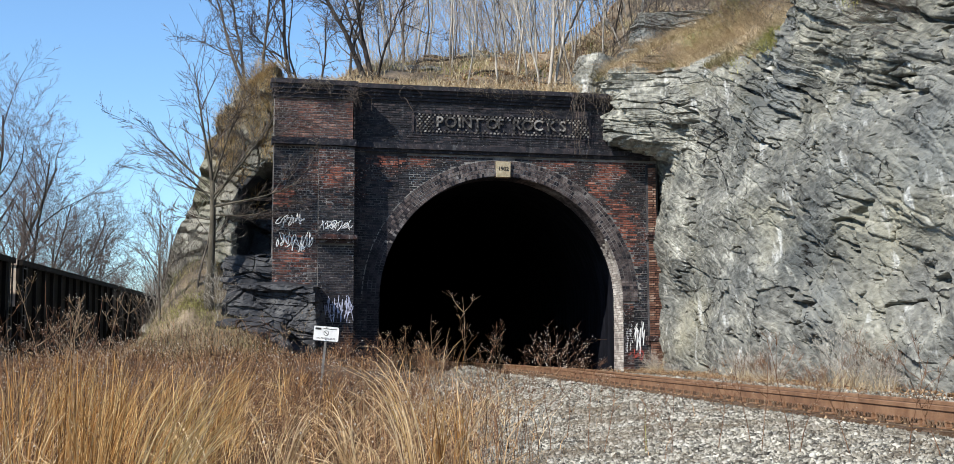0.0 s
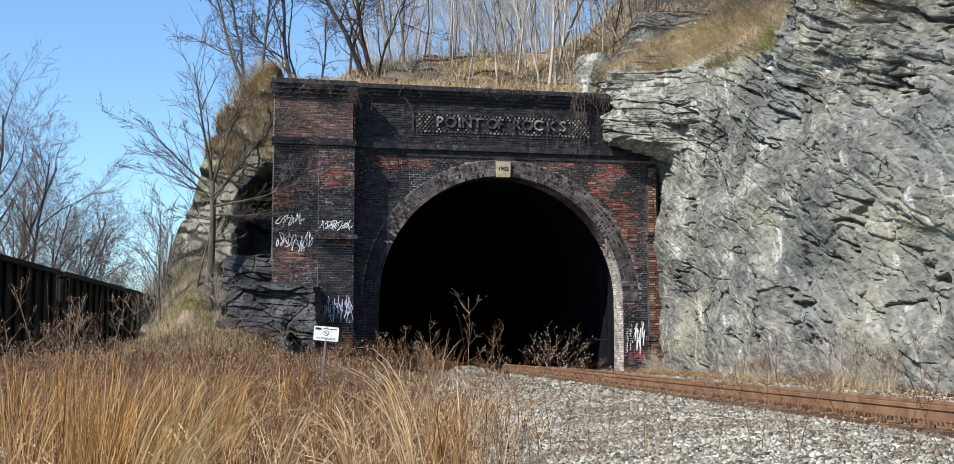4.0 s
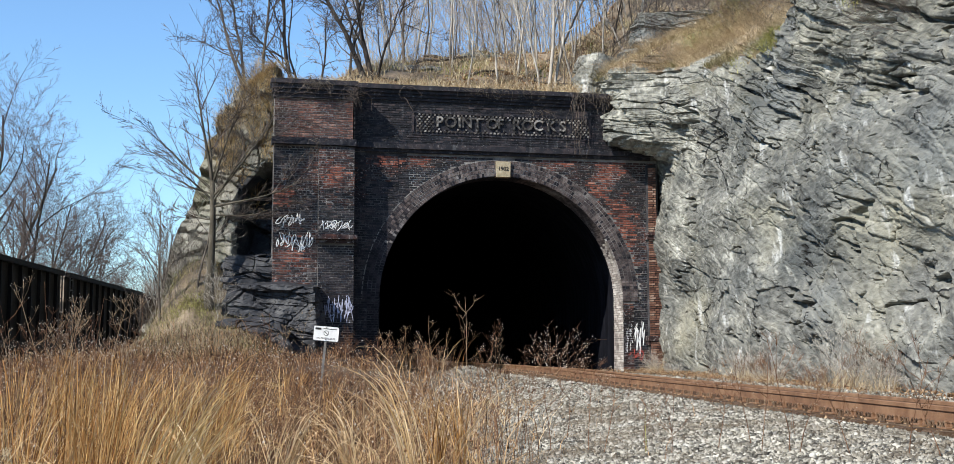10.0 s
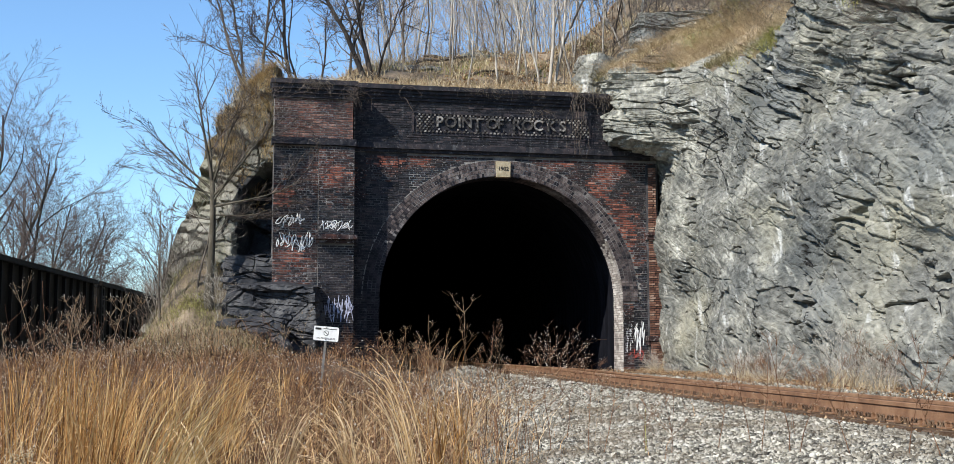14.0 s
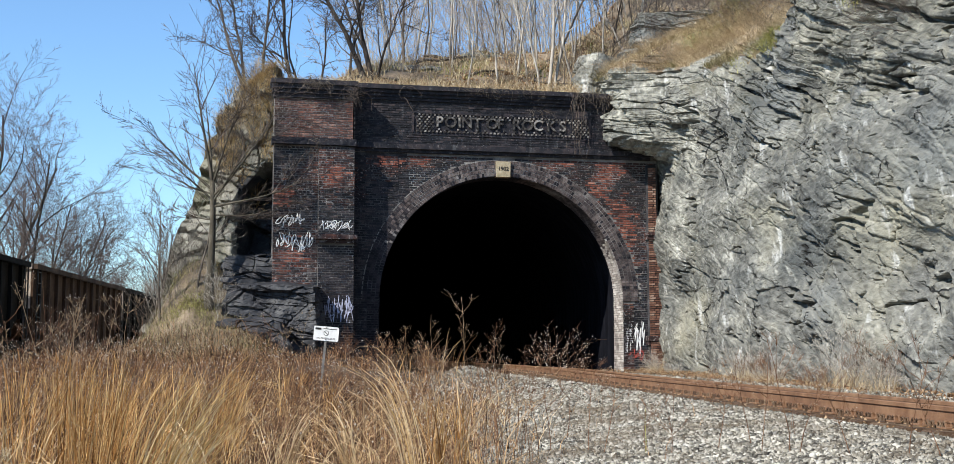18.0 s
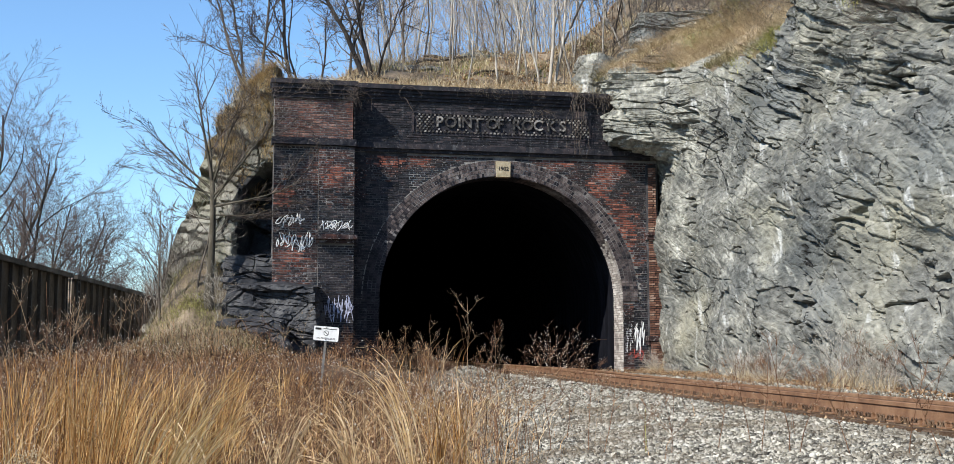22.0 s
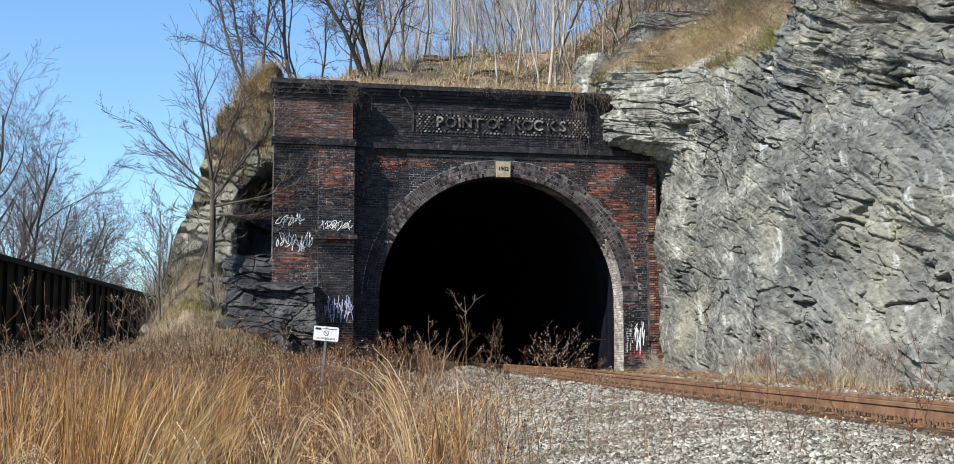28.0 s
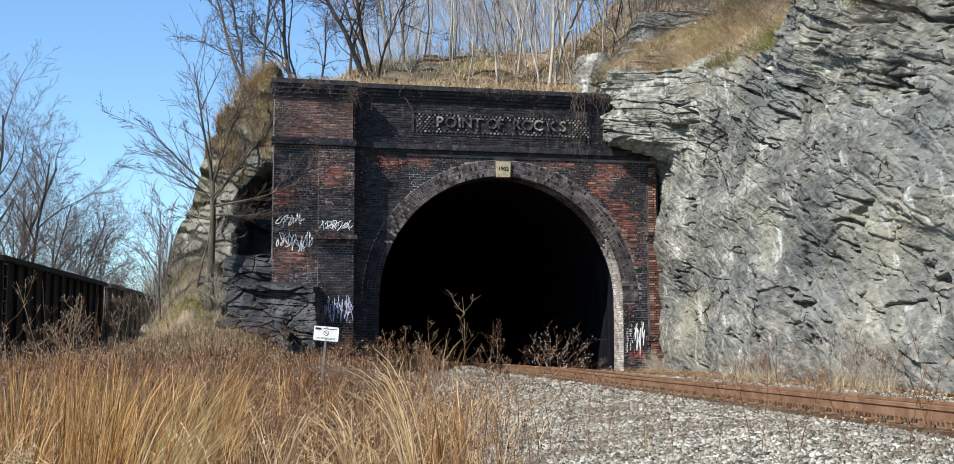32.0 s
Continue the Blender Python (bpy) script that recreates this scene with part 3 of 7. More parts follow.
# where the soot has spalled off the face: centre, half width, half height
SPALLS = ((3.2, 5.55, 0.55, 0.5), (3.9, 6.15, 0.7, 0.25), (4.15, 4.5, 0.45, 0.9), (3.75, 5.0, 0.3, 0.35), (-3.35, 6.2, 0.4, 0.25), (-2.3, 6.25, 0.5, 0.15), (2.0, 6.3, 0.5, 0.12),
          (-6.2, 3.3, 0.5, 0.7), (-5.0, 5.7, 0.5, 0.5), (-6.4, 4.9, 0.4, 0.5), (-5.6, 7.3, 1.4, 0.5))


def wear(x, z, rnd):
    """0: soot black, 1: sooty red, 2: bare red."""
    s = max(1.15 - math.hypot((x - cx) / a, (z - cz) / c) for cx, cz, a, c in SPALLS)
    s += 0.9 * (float(vnoise(np.array([x * 1.7, z * 2.6, 3.0]), 61)) - 0.5) + rnd.uniform(-0.42, 0.42)
    return 2 if s > 0.45 else (1 if s > -0.75 else 0)


RING = 0.50


def off_arch(x, z):
    if z < AZ:
        return abs(x - AC) > AR + 0.36
    return math.hypot(x - AC, z - AZ) > AR + RING + 0.03


def worn_bricks(name, calls, where):
    worn = (Buf(), Buf(), Buf())
    for args in calls:
        brick_rows(worn, *args)
    for bq, mt, look_of in zip(worn, (M_BRICKDARK, M_BRICK, M_BRICKRED), ("soot black", "sooty red", "bare red")):
        if bq.n:
            tagged(part(name, bq, mt, portal, look_of + " bricks " + where), kind="stuff")


worn_bricks("face_bricks", [(-3.0, 5.2, -0.5, 6.42, 0.0, off_arch, 0.03, 1), (-4.45, -3.0, 3.6, 6.42, 0.0, off_arch, 0.03, 7)], "of the arch wall")
# black brick here also paints in the shadow of the pier
b = Buf()
brick_rows(b, -4.45, -3.0, -0.5, 3.6, 0.0, off_arch, 0.03, 8)
tagged(part("face_bricks", b, M_BRICKDARK, portal, "bricks beside the pier foot black with soot and painted shade"), kind="stuff")
b = Buf()
brick_rows(b, -4.45, 3.92, 6.72, TOP - 0.45, 0.0, lambda x, z: not (-2.6 < x < 3.05 and 7.03 < z < 7.75), 0.03, 2)
tagged(part("parapet_bricks", b, M_BRICKDARK, portal, "soot blackened parapet bricks"), kind="stuff")
# arch ring: four rowlocks on a bed of mortar
def ring_bed(a0, a1, mat, label):
    bq = Buf()
    bq.grid(np.array([[(AC + r * math.cos(a), y, AZ + r * math.sin(a)) for a in np.linspace(a0, a1, 60)] for r, y in ((AR + 0.004, 0.03), (AR + 0.004, -0.012), (AR + RING, -0.012), (AR + RING, 0.03))]))
    part("ring_mortar", bq, mat, portal, label)


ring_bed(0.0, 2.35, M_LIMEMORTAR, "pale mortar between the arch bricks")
# low left part painted dark for the pier's shadow
ring_bed(2.35, math.pi, M_SOOTSHADEMORTAR, "mortar low on the left arch dark with soot and painted shade")
for k in range(4):
    b, bl = Buf(), Buf()
    r0 = AR + 0.005 + k * RING / 4
    r1 = r0 + RING / 4 - 0.022
    cnt = int(math.pi * r0 / 0.078)
    rnd = random.Random(k)
    for i in range(cnt):
        a0 = math.pi * i / cnt + 0.0018
        a1 = math.pi * (i + 1) / cnt - 0.0018
        o = rnd.uniform(-0.005, 0.003) - 0.021
        pts = []
        for yy in (0.06, o):
            for a, r in ((a0, r0), (a0, r1), (a1, r1), (a1, r0)):
                pts.append((AC + r * math.cos(a), yy, AZ + r * math.sin(a)))
        # low on the left the darker brick paints in the pier's shadow
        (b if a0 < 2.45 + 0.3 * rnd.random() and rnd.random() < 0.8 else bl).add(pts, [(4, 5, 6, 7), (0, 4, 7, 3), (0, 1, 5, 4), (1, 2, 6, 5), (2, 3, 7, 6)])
    tagged(part("arch_ring", bl, M_RING, portal, "rowlock ring bricks dark with soot and painted shade"), kind="stuff")
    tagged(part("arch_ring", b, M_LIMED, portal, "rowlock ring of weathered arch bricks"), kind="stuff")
for sx, nm in ((-1, "jamb"), (1, "jamb")):
    b = Buf()
    x0, x1 = (AC + AR + 0.005, AC + AR + 0.36) if sx > 0 else (AC - AR - 0.36, AC - AR - 0.005)
    brick_rows(b, x0, x1, -0.5, AZ, -0.02, None, 0.08, 30 + sx)
    # left jamb takes the darker brick: its shade is in the colour
    tagged(part("jamb", b, M_BRICK if sx > 0 else M_RING, portal, "sooty brick jamb of the arch, shade painted in on the left"), kind="stuff")
# keystone block with its year
b = Buf()
b.prism([(0.01, 5.80), (-0.005, 6.28), (0.455, 6.28), (0.44, 5.80)], -0.09, 0.2)
key = part("keystone", b, M_KEY, portal, "buff sandstone keystone with a carved year")


def letters(body, size, mat, parent, at, extrude, name="letter", label=""):
    cu = bpy.data.curves.new(name, 'FONT')
    cu.body, cu.size, cu.extrude = body, size, extrude
    cu.align_x, cu.align_y = 'CENTER', 'CENTER'
    cu.offset = 0.014 * size
    tmp = bpy.data.objects.new(name, cu)
    me = bpy.data.meshes.new_from_object(tmp)
    bpy.data.objects.remove(tmp)
    me.materials.clear()
    me.materials.append(mat)
    ob = new(name, me)
    ob.parent = parent
    ob.matrix_basis = at
    if label:
        tagged(ob, label)
    return ob


UP = Matrix.Rotation(radians(90), 4, 'X')
M_BLACK = material("black_paint", [(0.3, (0.012, 0.012, 0.012)), (0.7, (0.03, 0.03, 0.03))], 8, 0.7, 0.1, 60)
letters("1902", 0.17, M_BLACK, key, Matrix.Translation((0.225, -0.092, 6.05)) @ UP, 0.006, "year", "dark carved year 1902")
# belt courses, cornices and coping
def band(name, x0, x1, z0, z1, out, mat, label="", back=0.5, y0=0.0):
    bb2 = Buf()
    bb2.prism([(x0, z0), (x0, z1 - 0.02), (x0 + 0.02, z1), (x1 - 0.02, z1), (x1, z1 - 0.02), (x1, z0)], y0 - out, y0 + back)
    return part(name, bb2, mat, portal, label)


band("belt_course", -4.45, 4.98, 6.56, 6.72, 0.16, M_BRICKDARK, "projecting sooty belt course")
band("belt_course", -4.45, 4.98, 6.46, 6.555, 0.08, M_BRICKDARK)
band("cornice_step", -4.45, 3.93, 8.06, 8.15, 0.05, M_BRICKDARK)
band("cornice_step", -4.45, 3.93, 8.154, 8.25, 0.10, M_BRICKDARK)
band("cornice_step", -4.45, 3.93, 8.254, 8.36, 0.16, M_BRICKDARK)
band("coping", -4.45, 3.95, 8.364, 8.50, 0.24, M_BRICKDARK, "dark stone coping with moss and litter")
# lettered panel
b = Buf()
b.prism([(-2.58, 7.04), (-2.58, 7.74), (3.03, 7.74), (3.03, 7.04)], 0.004, 0.02)
part("panel_back", b, M_BRICKDARK, portal, "sooty recessed name panel")
b = Buf()
b.prism([(-2.6, 7.03), (-2.6, 7.09), (3.05, 7.09), (3.05, 7.03)], -0.015, 0.1)
b.prism([(-2.6, 7.69), (-2.6, 7.75), (3.05, 7.75), (3.05, 7.69)], -0.03, 0.1)
b.prism([(-2.6, 7.092), (-2.6, 7.688), (-2.54, 7.688), (-2.54, 7.092)], -0.03, 0.1)
b.prism([(2.99, 7.092), (2.99, 7.688), (3.05, 7.688), (3.05, 7.092)], -0.03, 0.1)
part("panel_border", b, M_BRICKDARK, portal)
text = "POINT OF ROCKS"
pos = [-1.76, -1.41, -1.14, -0.91, -0.58, 0, -0.11, 0.15, 0, 0.66, 1.01, 1.35, 1.77, 2.13]
for ch, x in zip(text, pos):
    if ch != " ":
        letters(ch, 0.46, M_LETTER, portal, Matrix.Translation((float(x), -0.01, 7.43)) @ UP, 0.05, "letter", "raised weathered brick letter")
b = Buf()
for r in range(8):
    for c in range(46):
        x = -2.46 + c * 0.12 + (0.06 if r % 2 else 0)
        z = 7.12 + r * 0.0725
        if x > 2.95:
            continue
        if -1.97 < x < 2.42 and 0 < r < 7:
            if not (r in (6,) or (r == 1 and (c * 7 + r) % 5 < 2)):
                continue
        b.box((x, -0.055, z), (x + 0.05, 0.03, z + 0.05))
tagged(part("raised_headers", b, M_LETTER, portal, "projecting brick ends studding the name panel"), kind="stuff")
# pier on the river side: block, pilaster, bands
PD = -0.55
b = Buf()
b.prism([(-6.74, -0.6), (-6.74, 8.3), (-4.45, 8.3), (-4.45, -0.6)], PD + 0.012, 0.3)
part("pier_core", b, M_MORTAR, portal)
b = Buf()
b.prism([(-5.44, -0.6), (-5.44, 6.46), (-4.40, 6.46), (-4.40, -0.6)], PD - 0.098, PD)
part("pier_pilaster_core", b, M_MORTAR, portal)
b = Buf()
brick_rows(b, -6.75, -4.44, 6.72, 7.9, PD, None, 0.03, 4)
tagged(part("pier_bricks", b, M_PIER, portal, "dusty red bricks of the pier head"), kind="stuff")
worn_bricks("pier_bricks", [(-6.75, -5.45, -0.5, 6.5, PD, None, 0.03, 3), (-5.45, -4.39, 3.85, 6.47, PD - 0.11, None, 0.03, 5)], "of the pier")
b = Buf()
brick_rows(b, -5.45, -4.39, -0.5, 3.6, PD - 0.11, None, 0.03, 6)
tagged(part("pier_foot_bricks", b, M_RING, portal, "soot black bricks of the pier foot"), kind="stuff")
b = Buf()
for r in range(int(8.6 / COURSE)):
    z = -0.5 + r * COURSE
    yy = PD - (0.11 if z < 6.3 else 0)
    b.box((-4.42, yy + 0.02 + (0.1 if r % 2 else 0.0), z + 0.006), (-4.385, yy + 0.2, z + COURSE - 0.006))
    b.box((-4.42, yy + 0.215, z + 0.006), (-4.385, -0.01, z + COURSE - 0.006))
tagged(part("pier_side_bricks", b, M_BRICKDARK, portal), kind="stuff")
band("pier_belt", -6.82, -4.36, 6.5, 6.70, 0.12, M_BRICKDARK, "projecting belt on the pier", 0.3, PD - 0.05)
band("pier_cornice", -6.8, -4.4, 7.9, 8.02, 0.06, M_BRICKDARK, "", 0.3, PD)
band("pier_cornice", -6.82, -4.38, 8.024, 8.14, 0.12, M_BRICKDARK, "", 0.3, PD)
band("pier_cornice", -6.84, -4.36, 8.144, 8.28, 0.18, M_BRICKDARK, "", 0.3, PD)
band("pier_coping", -6.87, -4.33, 8.284, 8.42, 0.24, M_BRICKDARK, "dark pier coping under dry grass", 0.6, PD)
band("pier_ledge", -5.52, -4.33, 3.72, 3.85, 0.28, M_BRICK, "projecting brick ledge", 0.3, PD - 0.1)
band("pier_ledge", -5.48, -4.36, 3.62, 3.716, 0.16, M_BRICK, "", 0.3, PD - 0.1)
# buttress strip on the cliff side, widening to the foot
me_cache = {}
b = Buf()
b.prism([(4.86, -0.6), (4.84, 6.3), (5.1, 6.3), (5.35, -0.6)], -0.18, 0.3)
part("buttress_core", b, M_SOOTSHADEMORTAR, portal)
rnd = random.Random(12)


def brick_mesh(ln, mat):
    keyv = (round(ln, 2), mat.name)
    if keyv not in me_cache:
        q = 0.004
        bq = Buf()
        h, d = COURSE / 2 - JOINT / 2, 0.02
        l2 = ln / 2 - JOINT / 2
        v = [(-l2, d, -h), (l2, d, -h), (l2, d, h), (-l2, d, h), (-l2 + q, -d, -h + q), (l2 - q, -d, -h + q), (l2 - q, -d, h - q), (-l2 + q, -d, h - q)]
        bq.add(v, [(4, 5, 6, 7), (0, 1, 5, 4), (1, 2, 6, 5), (2, 3, 7, 6), (3, 0, 4, 7)])
        me_cache[keyv] = bq.mesh("brick", mat)
    return me_cache[keyv]


BUTTRESS_BRICKS = []
for r in range(int(6.7 / COURSE)):
    z = -0.45 + r * COURSE
    x0 = 4.85
    w = 0.26 + 0.26 * float(smooth(5.5, 0.5, z)) + (0.08 if z < 0.75 else 0)
    n = 2 if w < 0.4 else 3
    cuts = np.linspace(0, w, n + 1)
    if r % 2:
        cuts[1:-1] += 0.05 if n == 2 else 0.06
    for i in range(n):
        BUTTRESS_BRICKS.append((x0 + (cuts[i] + cuts[i + 1]) / 2, z + COURSE / 2, cuts[i + 1] - cuts[i], 0.0 if z > 0.75 else -0.08))
for z0, z1, o in ((3.95, 4.07, 0.06), (4.074, 4.16, 0.1), (0.68, 0.79, 0.05), (0.794, 0.95, 0.1)):
    band("buttress_band", 4.82 - o / 2, 5.22 + (0.3 if z0 < 2 else 0) + o / 2, z0, z1, 0.22 + o, M_BRICK, "stepped brick band", 0.2)
# reveal of the arch: bricks turned into the bore, left ones painted darker as shade, then the black lining set back
rv, rl, rs = Buf(), Buf(), Buf()
rnd = random.Random(15)
path = [(AC + AR, z) for z in np.arange(-0.5, AZ, COURSE)] + arch_poly(AR, int(math.pi * AR / COURSE)) + [(AC - AR, z) for z in np.arange(AZ, -0.5, -COURSE)]
for i in range(len(path) - 1):
    (xa, za), (xb, zb) = path[i], path[i + 1]
    tx, tz = (xb - xa), (zb - za)
    ln = math.hypot(tx, tz)
    if ln < 0.02:
        continue
    nx, nz = -tz / ln, tx / ln
    yy = 0.0 if i % 2 else -0.11
    while yy < 0.86:
        y0, y1 = max(yy, -0.018) + 0.005, min(yy + BLEN, 0.86) - 0.005
        yy += BLEN
        if y1 - y0 < 0.05:
            continue
        o = rnd.uniform(0.012, 0.022)
        c = [(xa + tx * 0.08, za + tz * 0.08), (xb - tx * 0.08, zb - tz * 0.08)]
        v = [(x - nx * 0.01, y, z - nz * 0.01) for x, z in c for y in (y0, y1)] + [(x + nx * o, y, z + nz * o) for x, z in c for y in (y0, y1)]
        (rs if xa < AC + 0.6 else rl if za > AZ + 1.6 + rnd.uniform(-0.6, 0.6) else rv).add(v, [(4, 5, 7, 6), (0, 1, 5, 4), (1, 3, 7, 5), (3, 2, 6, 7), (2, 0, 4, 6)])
tagged(part("reveal_bricks", rv, M_JAMB, portal, "pale bricks low on the right arch reveal"), kind="stuff")
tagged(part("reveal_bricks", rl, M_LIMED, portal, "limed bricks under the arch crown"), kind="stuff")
tagged(part("reveal_bricks", rs, M_RING, portal, "left arch reveal bricks dark with soot and painted shade"), kind="stuff")
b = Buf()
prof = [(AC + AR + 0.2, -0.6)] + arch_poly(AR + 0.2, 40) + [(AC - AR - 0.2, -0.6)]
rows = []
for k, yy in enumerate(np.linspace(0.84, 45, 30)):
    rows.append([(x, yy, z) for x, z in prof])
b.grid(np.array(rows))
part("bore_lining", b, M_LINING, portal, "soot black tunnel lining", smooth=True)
# added dark wall standing in for the unlit depth of the bore
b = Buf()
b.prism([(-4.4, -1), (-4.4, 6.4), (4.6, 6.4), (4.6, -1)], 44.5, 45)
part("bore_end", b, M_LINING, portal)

# ------------------------------------------------------------------ hill over the portal
def hill_z(x, y):
    sl = np.interp(x, [-8, -6, -4, 2, 6, 20], [0.15, 0.2, 0.38, 0.45, 0.6, 0.75])
    d = np.clip(y - 37.8, 0, None)
    ln = 6.0 + 1.5 * np.clip(x - 3.2, 0, 20)
    dd = np.where(d < ln, d, ln + (d - ln) * 0.12)
    p = np.stack([x, y, x * 0], -1)
    z = 8.45 + sl * dd + ((fbm(p * 0.35, 4, 9) - 0.5) * 1.1 + (ridge(p * 0.9, 3, 10) - 0.6) * 0.18) * smooth(0, 3, d)
    edge = smooth(-7.2, -11.0, x)
    return z - edge * 4.0


hx, hy = np.meshgrid(np.arange(-6.4, 34, 0.25), np.concatenate([np.arange(37.75, 60, 0.25), np.arange(60, 130, 2.0)]))
hyy = hy + 0.19 * (hx - 0.57) * smooth(48, 38, hy)
b = Buf()
b.grid(np.stack([hx, hyy, hill_z(hx, hy)], -1))
tagged(part("hillside", b, M_HILL, smooth=True), "dry grass and leaf litter hillside above the tunnel", "hill", kind="structure")
# river-side nose of the hill: a rock front and its back
zz = np.linspace(0, 1, 230)
xx = np.arange(-11.6, -6.0, 0.04)
X1, T1 = np.meshgrid(xx, zz)
top = np.interp(X1, [-11.6, -10.9, -10.1, -9.8, -9.5, -9.3, -8.9, -8.45, -8.07, -7.4, -6.4, -6.0], [-0.5, 0.1, 1.3, 2.1, 3.2, 4.2, 5.1, 6.6, 7.5, 8.3, 8.9, 9.0])
top = top + (fbm(np.stack([X1 * 2.2, X1 * 0, X1 * 0], -1), 3, 80) - 0.5) * 0.7
Z1 = -0.6 + T1 * (top + 0.6)
p1 = np.stack([X1, Z1, X1 * 0], -1)
hollow = 1.5 * smooth(-7.45, -7.1, X1 + 0.25 * (fbm(p1 * 2, 3, 84) - 0.5)) * smooth(3.3, 3.5, Z1) * smooth(6.2, 5.9, Z1 - 0.9 * np.clip(X1 + 6.4, -1, 0))
w3 = (fbm(p1 * 0.6, 3, 83) - 0.5) * 1.2
Y1 = 37.2 + 0.08 * Z1 - 0.5 * np.clip(X1 + 9.2, 0, 3.2) + hollow + (fbm(p1 * 0.45, 4, 81) - 0.5) * 1.0 + split(X1 / 1.6 + w3, (Z1 + 0.3 * X1) / 0.8 + w3, 91, 0.2, 0.25, 0.25, 0.06, 0.5) + split(X1 / 0.8 + w3, (Z1 + 0.15 * X1) / 0.26, 92, 0.07, 0.05, 0.10, 0.09, 0.6)
front = np.stack([X1, Y1, Z1], -1)
back = []
for k, d in enumerate(np.concatenate([np.linspace(0.3, 6, 24), np.array([10, 20, 40])])):
    xk = xx
    zk = front[-1, :, 2] + (fbm(np.stack([xk * 0.7, xk * 0 + d, xk * 0], -1), 3, 89) - 0.5) * 0.7 * min(1, d)
    back.append(np.stack([xk - 0.02 * d, front[-1, :, 1] + d, zk], -1))
b = Buf()
b.grid(np.concatenate([front, np.array(back)], 0))
spur = part("rock_spur", b, [M_SPUR, M_DARKROCK])
sx = (front[:-1, :-1] + front[1:, 1:]) / 2
slate = np.zeros((front.shape[0] + len(back) - 1, front.shape[1] - 1), np.int32)
slate[:front.shape[0] - 1] = (sx[..., 0] > -7.3 + 0.5 * (fbm(sx * 1.5, 3, 85) - 0.5)) & (sx[..., 2] < 5.9 + 0.8 * (fbm(sx, 3, 86) - 0.5))
spur.data.polygons.foreach_set("material_index", slate.ravel())
tagged(spur, "weathered mossy rock spur beside the portal", "rock", kind="structure")


def boulder(name, c, size, seed, mat, label, flat=0.5, rough=0.5, bed=0.35):
    """A split, layered rock: a displaced box."""
    n = 76 if bed > 0.5 else 46
    bq = Buf()
    u = np.linspace(-1, 1, n)
    U, V = np.meshgrid(u, u)
    one = np.ones_like(U)
    for fx in ((U, V, one), (V, U, -one), (U, -one, V), (V, one, U), (one, U, V), (-one, V, U)):
        q = np.stack(fx, -1)
        ln = np.linalg.norm(q, axis=-1, keepdims=True)
        sq = q * ((0.72 + 0.28 / ln) if rough < 0.6 else (0.35 + 0.65 / ln))
        w = sq * np.array(size) / 2
        wr = (fbm(w * 0.9 + seed, 3, seed) - 0.5) * 0.8
        aa = w[..., 0] + w[..., 1] + wr
        zz2 = w[..., 2] + 0.12 * w[..., 0] + wr * 0.3
        lay = -split(aa / 2.4, zz2 / 0.8, seed + 40, 0.10, 0.05, 0.12, 0.03, 1.2) - bed * split(aa / 1.3, zz2 / 0.2, seed + 41, 0.06, 0.03, 0.07, 0.06, 0.9) - bed * split(aa / 0.5, zz2 / 0.07, seed + 42, 0.015, 0.01, 0.02, 0.08, 0.6)
        dsp = (fbm(w * 1.1 + seed * 3.1, 4, seed + 3) - 0.5) * rough
        out = w.copy()
        nh = q / ln
        out[..., 0] += nh[..., 0] * (lay + dsp)
        out[..., 1] += nh[..., 1] * (lay + dsp)
        out[..., 2] += nh[..., 2] * dsp * flat
        bq.grid(out)
    ob = part(name, bq, mat)
    bm = bmesh.new()
    bm.from_mesh(ob.data)
    bmesh.ops.remove_doubles(bm, verts=bm.verts, dist=0.004)
    bm.to_mesh(ob.data)
    bm.free()
    ob.matrix_basis = pose(*c)
    return tagged(ob, label, "rock")


boulder("rock_outcrop", (-5.85, 35.3, 1.2), (2.9, 2.0, 2.5), 3, M_DARKROCK, "dark layered slate outcrop below the pier", bed=1.0)
boulder("rock_outcrop", (-6.6, 35.9, 2.75), (1.7, 1.6, 1.0), 5, M_DARKROCK, "dark slate block on the outcrop", bed=1.0)
boulder("hillside_rock", (3.85, 39.3, 9.0), (1.6, 1.3, 2.9), 23, M_ROCKPALE, "pale grey rock standing on the hillside", 0.8, 0.55).matrix_basis = pose(3.95, 39.4, 8.8, 0, 16, 28)
boulder("hillside_rock", (-2.2, 41.5, 10.0), (2.4, 1.2, 0.6), 12, M_ROCK, "low grey rock ledge in the hillside grass", 1.0, 0.9)
boulder("hillside_rock", (0.3, 43.5, 11.0), (1.6, 1.0, 0.5), 13, M_ROCK, "low grey rock among leaf litter", 1.0, 0.9)
boulder("hillside_rock", (6.9, 40.9, 11.2), (3.2, 1.6, 1.6), 14, M_ROCK, "dark ledge of rock in the steep slope", 0.8, 0.55, 1.0)
boulder("hillside_rock", (5.2, 40.2, 10.2), (1.0, 0.9, 0.9), 15, M_ROCK, "grey rock in the slope above the cliff", 1.0, 1.0)
boulder("rock_outcrop", (-6.3, 34.0, 0.7), (2.4, 1.2, 1.5), 8, M_DARKROCK, "low slate ledge among dry grass", 0.8, 0.9, 1.0)

